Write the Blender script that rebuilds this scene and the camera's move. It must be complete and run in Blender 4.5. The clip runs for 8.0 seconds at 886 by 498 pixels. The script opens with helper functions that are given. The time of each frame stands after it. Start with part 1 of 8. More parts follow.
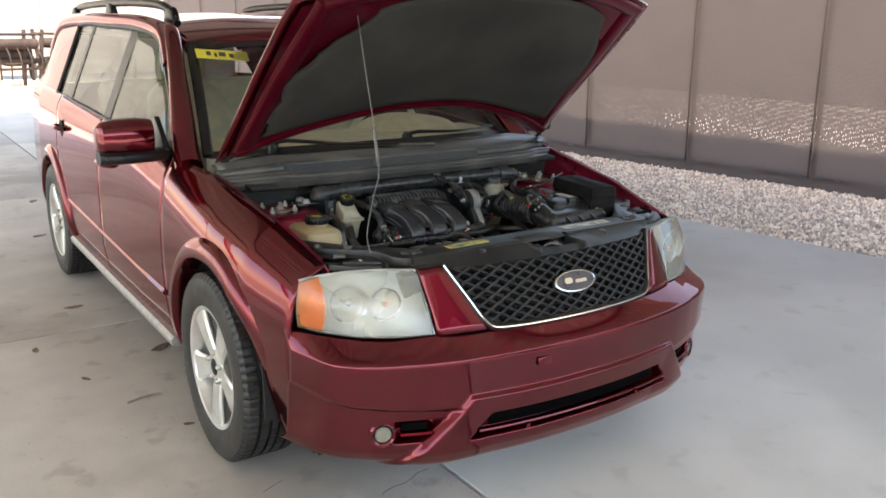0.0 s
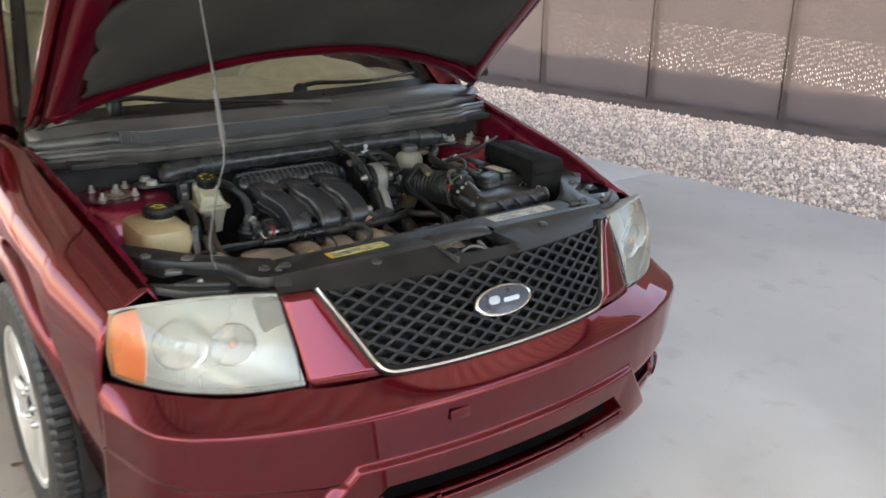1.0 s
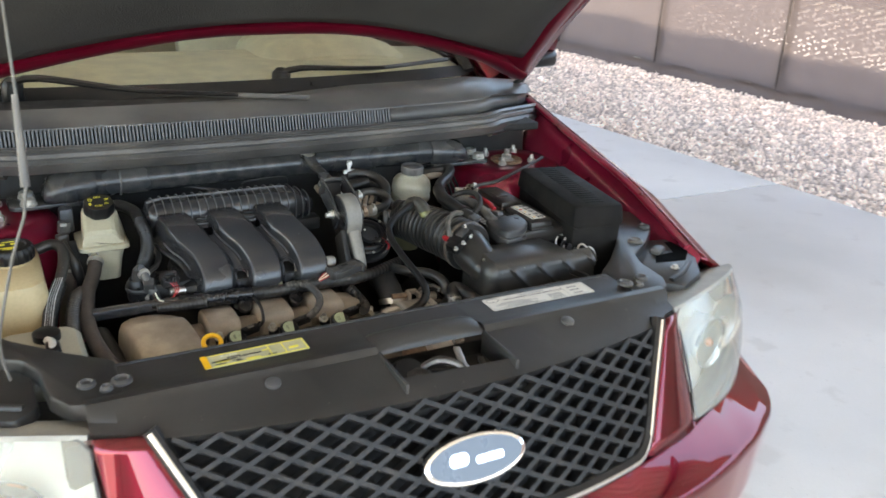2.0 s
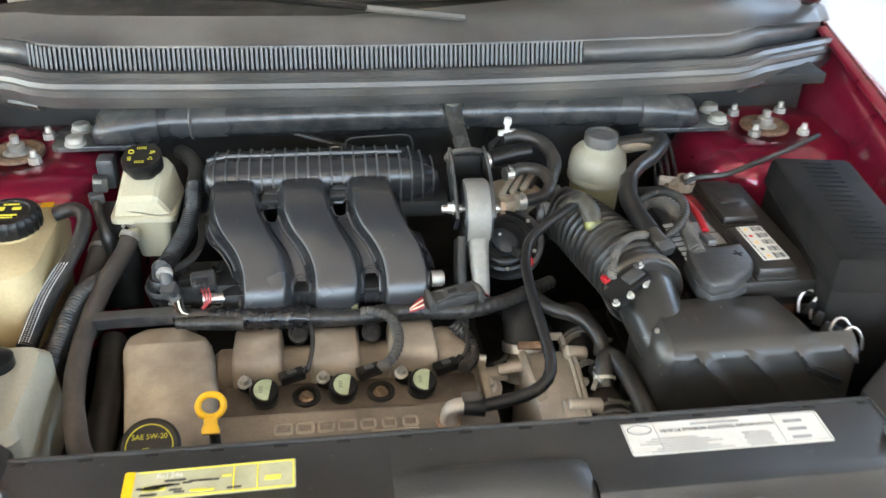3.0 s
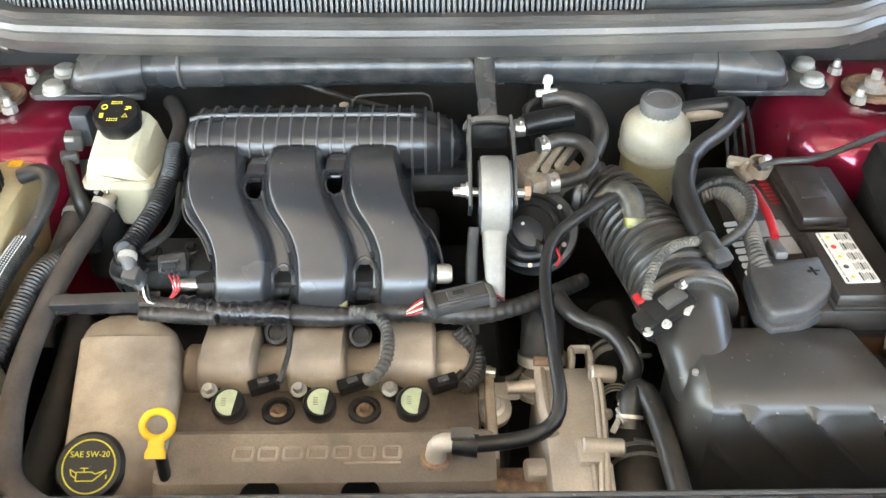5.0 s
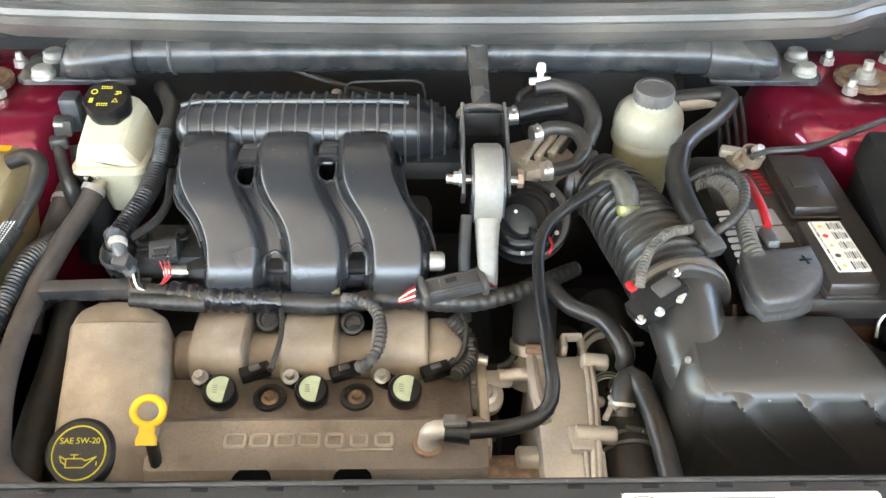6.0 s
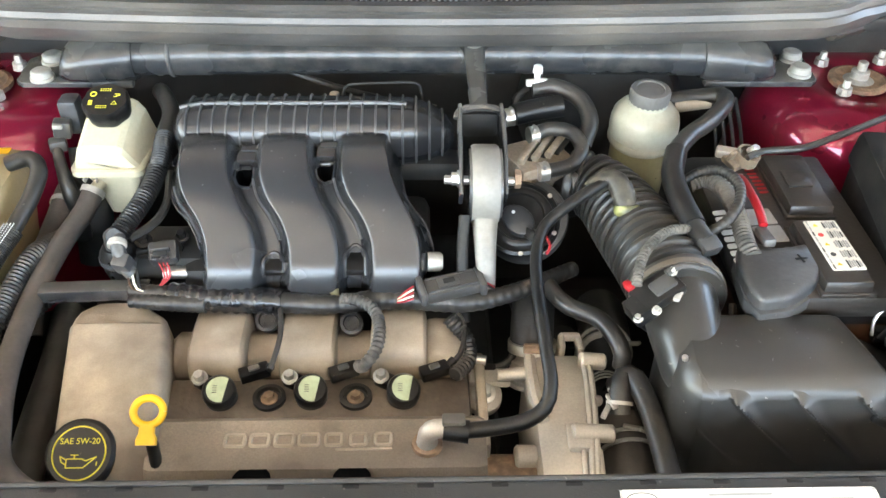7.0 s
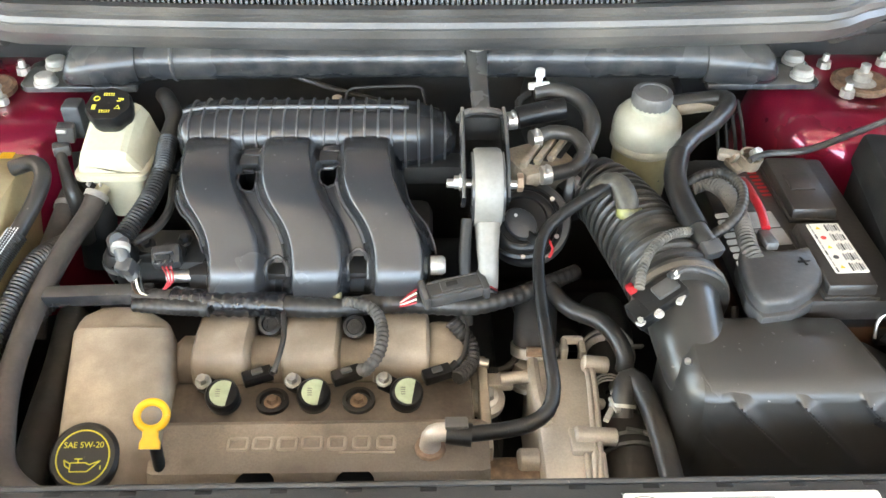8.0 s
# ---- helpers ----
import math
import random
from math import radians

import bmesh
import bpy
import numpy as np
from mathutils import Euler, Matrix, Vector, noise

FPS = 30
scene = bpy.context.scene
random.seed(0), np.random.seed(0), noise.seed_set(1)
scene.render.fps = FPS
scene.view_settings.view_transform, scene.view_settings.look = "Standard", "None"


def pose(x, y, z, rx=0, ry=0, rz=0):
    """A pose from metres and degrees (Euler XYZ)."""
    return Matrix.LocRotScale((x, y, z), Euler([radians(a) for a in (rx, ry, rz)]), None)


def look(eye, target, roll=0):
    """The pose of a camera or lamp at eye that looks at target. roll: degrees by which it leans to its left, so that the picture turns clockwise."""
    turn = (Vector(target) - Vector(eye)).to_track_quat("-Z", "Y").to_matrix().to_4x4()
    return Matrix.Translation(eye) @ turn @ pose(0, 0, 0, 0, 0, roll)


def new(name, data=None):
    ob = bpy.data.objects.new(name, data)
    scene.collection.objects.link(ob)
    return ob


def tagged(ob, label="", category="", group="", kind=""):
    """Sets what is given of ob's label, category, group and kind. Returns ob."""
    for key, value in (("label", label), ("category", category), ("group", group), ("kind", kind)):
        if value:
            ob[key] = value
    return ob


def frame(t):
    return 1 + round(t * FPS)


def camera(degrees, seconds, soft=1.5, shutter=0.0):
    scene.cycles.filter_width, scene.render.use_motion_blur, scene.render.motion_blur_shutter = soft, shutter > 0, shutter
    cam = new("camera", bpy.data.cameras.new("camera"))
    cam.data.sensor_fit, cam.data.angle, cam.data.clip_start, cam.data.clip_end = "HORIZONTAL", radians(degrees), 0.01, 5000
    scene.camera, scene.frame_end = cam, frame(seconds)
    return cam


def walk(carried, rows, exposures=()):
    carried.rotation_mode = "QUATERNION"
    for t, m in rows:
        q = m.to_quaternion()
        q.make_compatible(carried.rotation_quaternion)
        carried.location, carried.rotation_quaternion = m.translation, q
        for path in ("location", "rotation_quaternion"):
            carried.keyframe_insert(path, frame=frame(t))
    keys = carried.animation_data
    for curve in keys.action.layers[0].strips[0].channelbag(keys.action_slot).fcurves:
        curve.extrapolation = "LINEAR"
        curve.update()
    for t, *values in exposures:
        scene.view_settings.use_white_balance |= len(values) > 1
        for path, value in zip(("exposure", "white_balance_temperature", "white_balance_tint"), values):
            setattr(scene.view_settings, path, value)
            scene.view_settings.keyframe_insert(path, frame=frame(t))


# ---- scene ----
import functools

cam = camera(54.1, 8.0, soft=1.5, shutter=0.3)
PATH = [
    (0, (-1.882, -2.048, 1.592), (-0.809, -0.439, 1.081), 0.4),
    (0.5, (-1.599, -1.776, 1.563), (-0.542, -0.186, 0.967), 0.9),
    (1, (-1.278, -1.487, 1.578), (-0.155, 0.029, 0.912), 0.9),
    (1.2, (-1.116, -1.388, 1.558), (-0.027, 0.141, 0.868), 1.0),
    (2.3, (-0.421, -0.753, 1.528), (0.335, 0.907, 0.708), 3.4),
    (2.5, (-0.315, -0.638, 1.507), (0.301, 1.043, 0.613), 3.0),
    (3, (-0.127, -0.382, 1.518), (0.118, 1.294, 0.455), 1.7),
    (3.5, (-0.039, -0.206, 1.508), (0.118, 1.395, 0.319), 1.7),
    (4, (0.027, -0.174, 1.502), (0.041, 1.406, 0.276), 0.6),
    (4.5, (0.012, -0.165, 1.503), (0.024, 1.407, 0.266), -0.1),
    (6, (-0.002, -0.166, 1.495), (0.044, 1.385, 0.232), 0.9),
    (6.5, (-0.005, -0.17, 1.495), (0.049, 1.38, 0.233), 1.1),
    (7, (-0.004, -0.173, 1.495), (0.05, 1.383, 0.24), 0.9),
    (7.5, (-0.003, -0.176, 1.497), (0.047, 1.384, 0.247), 0.7),
    (8, (-0.003, -0.173, 1.497), (0.043, 1.386, 0.246), 0.6),
]
walk(cam, [(t, look(eye, target, roll)) for t, eye, target, roll in PATH],
     exposures=[(0, 2.4, 8000, 10), (1.2, 2.75, 8000, 10), (2.3, 3.45, 7700, 8), (2.6, 3.6, 7700, 8), (3.0, 4.1, 7700, 8), (3.5, 4.35, 7600, 8), (4.0, 4.6, 7900, 8), (5.0, 4.75, 7900, 8), (8.0, 4.75, 7900, 8)])

# ---- light: open-sided canopy, daylight from the sides ----
SUN_EL, SUN_AZ = 60, 215
world = bpy.data.worlds.new("sky")
scene.world = world
world.use_nodes = True
wt = world.node_tree
sky = wt.nodes.new("ShaderNodeTexSky")
sky.sky_type, sky.sun_disc = "NISHITA", False
sky.sun_elevation, sky.sun_rotation = radians(SUN_EL), radians(SUN_AZ)
wt.nodes["Background"].inputs["Strength"].default_value = 0.15
wt.links.new(sky.outputs[0], wt.nodes["Background"].inputs[0])
sun = new("sun", bpy.data.lights.new("sun", "SUN"))
sun.data.energy, sun.data.angle, sun.data.color = 2.4, radians(0.53), (1, 0.95, 0.87)
sa, se = radians(SUN_AZ), radians(SUN_EL)
sun.matrix_world = look((0, 0, 30), (-math.sin(sa) * math.cos(se), -math.cos(sa) * math.cos(se), 30 - math.sin(se)))

# ---- materials ----
MATS = {}


def mat(name, col, rough=0.5, metal=0.0, var=0.15, scale=25.0, bump=0.15, bscale=180.0, dust=0.0,
        dustcol=(0.36, 0.32, 0.27), coat=0.0, trans=0.0, spec=0.5, tint=None, rvar=0.15, emit=0.0, island=0.0, dscale=None, toplight_dust=0.0, stain=None, speck=0.0):
    """A surface with colour and gloss varied at two scales, fine relief and patches of dust."""
    m = bpy.data.materials.new(name)
    m.use_nodes = True
    nt = m.node_tree
    N, L = nt.nodes.new, nt.links.new
    bs = nt.nodes["Principled BSDF"]
    tc = N("ShaderNodeTexCoord")

    def noise_at(s, detail=4.0):
        n = N("ShaderNodeTexNoise")
        n.inputs["Scale"].default_value, n.inputs["Detail"].default_value = s, detail
        L(tc.outputs["Object"], n.inputs["Vector"])
        return n.outputs["Fac"]

    def ramp(fac, lo, hi, a, b):
        r = N("ShaderNodeMapRange")
        r.inputs[1].default_value, r.inputs[2].default_value, r.inputs[3].default_value, r.inputs[4].default_value = lo, hi, a, b
        L(fac, r.inputs[0])
        return r.outputs[0]

    big, fine = noise_at(scale), noise_at(bscale, 2.0)
    hsv = N("ShaderNodeHueSaturation")
    hsv.inputs["Color"].default_value = (*col, 1)
    mul = N("ShaderNodeMath")
    mul.operation = "MULTIPLY"
    L(ramp(big, 0.37, 0.63, 1 - var, 1 + var), mul.inputs[0])
    L(ramp(fine, 0.3, 0.7, 1 - var * 0.5, 1 + var * 0.5), mul.inputs[1])
    out = mul.outputs[0]
    if island:
        g = N("ShaderNodeNewGeometry")
        m2 = N("ShaderNodeMath")
        m2.operation = "MULTIPLY"
        L(out, m2.inputs[0])
        L(ramp(g.outputs["Random Per Island"], 0, 1, 1 - island, 1 + island), m2.inputs[1])
        out = m2.outputs[0]
    L(out, hsv.inputs["Value"])
    colour = hsv.outputs[0]
    if dust:
        mix = N("ShaderNodeMix")
        mix.data_type = "RGBA"
        mix.inputs["B"].default_value = (*dustcol, 1)
        L(colour, mix.inputs["A"])
        L(ramp(noise_at(dscale or scale * 0.4, 8.0), 0.42, 0.66, dust * 0.1, dust), mix.inputs["Factor"])
        colour = mix.outputs["Result"]
    if stain:  # blotches with an edge of their own, and specks
        for sc, lo, hi, amount in ((0.9, 0.54, 0.66, 0.55), (6.0, 0.60, 0.68, 0.45), (45.0, 0.66, 0.72, 0.5)):
            ms = N("ShaderNodeMix")
            ms.data_type = "RGBA"
            ms.inputs["B"].default_value = (*stain, 1)
            L(colour, ms.inputs["A"])
            L(ramp(noise_at(sc, 7.0), lo, hi, 0.0, amount), ms.inputs["Factor"])
            colour = ms.outputs["Result"]
    if speck:  # lint, grit and small scuffs
        for sc, lo, hi, amount in ((170.0, 0.72, 0.76, speck), (45.0, 0.76, 0.80, speck * 0.5)):
            ms = N("ShaderNodeMix")
            ms.data_type = "RGBA"
            ms.inputs["B"].default_value = (*dustcol, 1)
            L(colour, ms.inputs["A"])
            L(ramp(noise_at(sc, 3.0), lo, hi, 0.0, amount), ms.inputs["Factor"])
            colour = ms.outputs["Result"]
    if toplight_dust:  # paler upward faces: settled dust, and light from above put into the colour
        gn, sx, sm, mx = N("ShaderNodeNewGeometry"), N("ShaderNodeSeparateXYZ"), N("ShaderNodeMath"), N("ShaderNodeMix")
        L(gn.outputs["Normal"], sx.inputs[0])
        sm.operation, mx.data_type = "MULTIPLY", "RGBA"
        L(ramp(sx.outputs["Z"], 0.45, 0.98, 0.0, toplight_dust), sm.inputs[0])
        L(ramp(noise_at(scale * 0.5, 6.0), 0.35, 0.65, 0.45, 1.0), sm.inputs[1])
        L(sm.outputs[0], mx.inputs["Factor"])
        L(colour, mx.inputs["A"])
        mx.inputs["B"].default_value = (*dustcol, 1)
        colour = mx.outputs["Result"]
    L(colour, bs.inputs["Base Color"])
    L(ramp(big, 0.3, 0.7, max(rough - rvar * rough, 0.02), min(rough + rvar * rough, 1)), bs.inputs["Roughness"])
    bs.inputs["Metallic"].default_value = metal
    bs.inputs["Specular IOR Level"].default_value = spec
    bs.inputs["Coat Weight"].default_value = coat
    if tint:
        bs.inputs["Specular Tint"].default_value = (*tint, 1)
    bs.inputs["Coat Roughness"].default_value = 0.02
    bs.inputs["Transmission Weight"].default_value = trans
    if bump:
        b = N("ShaderNodeBump")
        b.inputs["Strength"].default_value, b.inputs["Distance"].default_value = bump, 0.002
        L(fine, b.inputs["Height"])
        L(b.outputs[0], bs.inputs["Normal"])
    MATS[name] = m
    return m


paint = mat("burgundy_paint", (0.140, 0.0012, 0.0110), 0.17, 0.93, 0.03, 3, 0.0, 900, coat=1.0, spec=0.2, tint=(0.78, 0.16, 0.22))
paint_bay = mat("burgundy_bay_paint", (0.23, 0.010, 0.036), 0.30, 0.45, 0.10, 12, 0.02, 300, coat=0.9, dust=0.03, spec=0.3, tint=(0.75, 0.16, 0.20))
# darker copy of the burgundy, dimmed to offset light bounced under the hood
paint_hood = mat("burgundy_hood_dimmed", (0.095, 0.0025, 0.012), 0.34, 0.5, 0.08, 9, 0.02, 300, coat=0.5, spec=0.3, tint=(0.75, 0.16, 0.20))
cowl_pl = mat("dark_cowl_plastic", (0.050, 0.051, 0.053), 0.36, var=0.25, scale=9, dust=0.30, dustcol=(0.26, 0.235, 0.20), toplight_dust=0.06, dscale=5, bump=0.1, bscale=350, spec=0.6, speck=0.35)
black_pl = mat("black_plastic", (0.0065, 0.0065, 0.007), 0.32, speck=0.2, var=0.2, dust=0.02, toplight_dust=0.02, spec=0.3, bump=0.12, bscale=400)
grille_pl = mat("grille_plastic", (0.018, 0.018, 0.0188), 0.45, var=0.2, dust=0.03, bump=0.1, spec=0.25)
man_pl = mat("manifold_plastic", (0.0175, 0.0180, 0.0196), 0.27, spec=0.62, speck=0.25, var=0.12, dust=0.04, dustcol=(0.31, 0.32, 0.345), toplight_dust=0.075, scale=5, rvar=0.04, bump=0.05, bscale=700)
grey_pl = mat("weathered_grey_plastic", (0.060, 0.061, 0.063), 0.42, var=0.25, scale=9, dust=0.34, dustcol=(0.27, 0.245, 0.205), dscale=5, bump=0.1, bscale=350, spec=0.6, speck=0.35)
cover_pl = mat("support_cover_plastic", (0.020, 0.0203, 0.0205), 0.36, speck=0.35, var=0.2, scale=7, dust=0.04, toplight_dust=0.04, bump=0.2, bscale=500)
rubber = mat("hose_rubber", (0.013, 0.0125, 0.012), 0.38, speck=0.25, var=0.25, dust=0.07, toplight_dust=0.045, scale=40)
# near-black for grimy parts; also carries the shade of the bay's voids
dark = mat("grimy_shade_black", (0.006, 0.006, 0.006), 0.7, var=0.4, dust=0.05)
# near-black that puts the shade inside openings into the colour
void = mat("recess_shade", (0.002, 0.002, 0.002), 0.9, var=0.1, bump=0, spec=0.05)
tan_pl = mat("dusty_tan_cover", (0.41, 0.348, 0.272), 0.62, var=0.14, scale=30, dust=0.85, dustcol=(0.14, 0.105, 0.078), bump=0.16, bscale=520, dscale=9)
alu = mat("cast_aluminium", (0.56, 0.51, 0.44), 0.45, 0.4, 0.15, 14, 0.18, 420, dust=0.35, dustcol=(0.27, 0.21, 0.16))
steel = mat("zinc_steel", (0.62, 0.60, 0.56), 0.35, 0.9, 0.15, 30, 0.1)
zinc_clamp = mat("zinc_clamp", (0.40, 0.385, 0.35), 0.4, 0.35, 0.2, 40, 0.1)
rusty = mat("rusty_steel", (0.28, 0.19, 0.13), 0.7, 0.5, 0.3, 60, 0.3)
chrome = mat("chrome", (0.75, 0.75, 0.75), 0.12, 1.0, 0.04, 10, 0.0)
white_res = mat("yellowed_white_plastic", (0.47, 0.44, 0.325), 0.40, var=0.08, scale=8, dust=0.15, dustcol=(0.62, 0.50, 0.25), bump=0.05)
amber_res = mat("aged_amber_plastic", (0.60, 0.49, 0.29), 0.42, var=0.12, scale=8, dust=0.7, dustcol=(0.36, 0.24, 0.10), bump=0.05)
ps_res = mat("milky_plastic", (0.39, 0.38, 0.305), 0.35, var=0.1, scale=7, dust=0.3, dustcol=(0.42, 0.38, 0.24), bump=0.05)
ps_fluid = mat("fluid_in_plastic", (0.33, 0.30, 0.17), 0.32, var=0.1, scale=7, dust=0.3, dustcol=(0.30, 0.27, 0.15), bump=0.05)
cast_tan = mat("tan_casting", (0.30, 0.245, 0.185), 0.5, 0.3, 0.25, 20, 0.4, 260, dust=0.4, dustcol=(0.14, 0.10, 0.07))
# paler than the manifold: light caught on the ribs is in the colour
rib_pl = mat("lit_rib_plastic", (0.070, 0.071, 0.073), 0.36, var=0.2, bump=0.1)
white_arm = mat("white_painted_arm", (0.23, 0.222, 0.205), 0.5, 0.05, 0.15, 20, 0.1, dust=0.45, dscale=40, dustcol=(0.13, 0.115, 0.095))
bar_paint = mat("black_bar_paint", (0.022, 0.024, 0.028), 0.26, 0.1, 0.2, 8, 0.05, 300, dust=0.22, dustcol=(0.20, 0.188, 0.165), dscale=34, toplight_dust=0.40, speck=0.5)
yellow = mat("yellow_plastic", (0.85, 0.48, 0.02), 0.4, var=0.06, bump=0.02)
yellow_ink = mat("yellow_print", (0.80, 0.70, 0.08), 0.6, var=0.05, bump=0)
faded_ink = mat("faded_print", (0.30, 0.30, 0.29), 0.6, var=0.1, bump=0)
white_ink = mat("white_print", (0.60, 0.60, 0.58), 0.6, var=0.06, bump=0)
dark_ink = mat("dark_print", (0.05, 0.05, 0.05), 0.6, var=0.05, bump=0)
red_ink = mat("red_print", (0.6, 0.05, 0.04), 0.6, var=0.05, bump=0)
label_w = mat("white_label", (0.66, 0.645, 0.59), 0.55, var=0.06, scale=12, dust=0.15, bump=0)
label_y = mat("buff_label", (0.42, 0.40, 0.26), 0.55, var=0.1, scale=20, bump=0)
label_g = mat("pale_green_label", (0.36, 0.42, 0.28), 0.6, var=0.1, scale=60, bump=0)
red_pl = mat("red_cable", (0.33, 0.012, 0.018), 0.4, var=0.1, bump=0.05)
bat_top = mat("battery_brown", (0.021, 0.018, 0.0165), 0.38, var=0.2, scale=10, dust=0.06, toplight_dust=0.05)
copper = mat("copper_brown_case", (0.055, 0.024, 0.011), 0.4, var=0.15)
beige = mat("beige_interior", (0.80, 0.75, 0.58), 0.75, var=0.08, scale=15, bump=0.2)
tyre_m = mat("tyre_rubber", (0.016, 0.0155, 0.015), 0.42, var=0.2, dust=0.12, dustcol=(0.10, 0.095, 0.09), scale=20)
alloy = mat("silver_alloy", (0.76, 0.75, 0.72), 0.35, 0.75, 0.06, 12, 0.02, dust=0.25, dustcol=(0.45, 0.42, 0.38))
amber = mat("amber_lens", (0.85, 0.25, 0.06), 0.25, var=0.05, bump=0, coat=0.5)
red_lens = mat("red_lens", (0.55, 0.05, 0.03), 0.2, var=0.05, bump=0, coat=0.5)
pad_m = mat("hood_pad_felt", (0.009, 0.0095, 0.010), 0.95, var=0.4, scale=6, dust=0.75, dustcol=(0.034, 0.0335, 0.030), dscale=2.4, bump=0.6, bscale=300)
# greyer stains, and a cooler tint standing in for skylight on that side
concrete_skylit = mat("skylit_concrete", (0.70, 0.685, 0.65), 0.42, stain=(0.52, 0.50, 0.46), var=0.04, scale=1.2, dust=0.7, dustcol=(0.52, 0.51, 0.48), bump=0.15, bscale=120, dscale=0.8)
concrete = mat("concrete", (0.78, 0.72, 0.645), 0.55, var=0.10, scale=2.2, stain=(0.42, 0.36, 0.30), dust=0.5, dustcol=(0.60, 0.54, 0.47), bump=0.25, bscale=120, dscale=0.9)
gravel_m = mat("gravel_stone", (0.86, 0.73, 0.645), 0.85, var=0.2, scale=12, bump=0.4, island=0.42)
soil = mat("gravel_bed", (0.44, 0.37, 0.33), 0.95, var=0.35, scale=40, bump=1.0, bscale=90)
dirt = mat("pale_dirt", (0.40, 0.36, 0.31), 0.95, var=0.1, scale=0.6, bump=0.4)
roof_m = mat("canopy_sheet", (0.62, 0.60, 0.55), 0.55, 0.1, 0.08, 1.2, 0.1)
post_m = mat("galvanised_post", (0.20, 0.18, 0.17), 0.5, 0.4, 0.1)
wall_m = mat("pale_panel_wall", (0.46, 0.43, 0.39), 0.7, var=0.1, scale=0.8)
rust_m = mat("rusty_machine", (0.065, 0.042, 0.035), 0.8, 0.2, 0.3, 6)
wood_m = mat("grey_timber", (0.38, 0.33, 0.27), 0.85, var=0.2)


def glass_mat(name, col, rough=0.0, haze=0.0, hazecol=(0.8, 0.8, 0.75)):
    m = bpy.data.materials.new(name)
    m.use_nodes = True
    nt = m.node_tree
    N, L = nt.nodes.new, nt.links.new
    bs = nt.nodes["Principled BSDF"]
    bs.inputs["Base Color"].default_value = (*hazecol, 1)
    bs.inputs["Roughness"].default_value = 0.15
    bs.inputs["Coat Weight"].default_value = 1.0
    tr = N("ShaderNodeBsdfTransparent")
    tr.inputs[0].default_value = (*col, 1)
    gl = N("ShaderNodeBsdfGlossy")
    gl.inputs["Roughness"].default_value = 0.02 + rough
    fr = N("ShaderNodeFresnel")
    mx = N("ShaderNodeMixShader")
    L(fr.outputs[0], mx.inputs[0])
    L(tr.outputs[0], mx.inputs[1])
    L(gl.outputs[0], mx.inputs[2])
    out = mx
    if haze:
        tc, ns, mr, m2 = N("ShaderNodeTexCoord"), N("ShaderNodeTexNoise"), N("ShaderNodeMapRange"), N("ShaderNodeMixShader")
        ns.inputs["Scale"].default_value, ns.inputs["Detail"].default_value = 5, 3
        L(tc.outputs["Object"], ns.inputs["Vector"])
        mr.inputs[1].default_value, mr.inputs[2].default_value = 0.3, 0.7
        mr.inputs[3].default_value, mr.inputs[4].default_value = haze * 0.85, min(haze * 1.15, 1)
        L(ns.outputs["Fac"], mr.inputs[0])
        L(mr.outputs[0], m2.inputs[0])
        L(mx.outputs[0], m2.inputs[1])
        L(bs.outputs[0], m2.inputs[2])
        out = m2
    L(out.outputs[0], nt.nodes["Material Output"].inputs[0])
    return m


glass = glass_mat("window_glass", (0.94, 0.96, 0.93))
side_glass = glass_mat("tinted_side_glass", (0.62, 0.65, 0.62))
rear_glass = glass_mat("privacy_glass", (0.16, 0.17, 0.16))
lens_m = glass_mat("hazed_lamp_lens", (0.95, 0.96, 0.93), 0.05, 0.30, (0.84, 0.87, 0.78))
amber_lens_m = glass_mat("hazed_amber_lens", (0.95, 0.55, 0.20), 0.05, 0.35, (0.90, 0.36, 0.12))


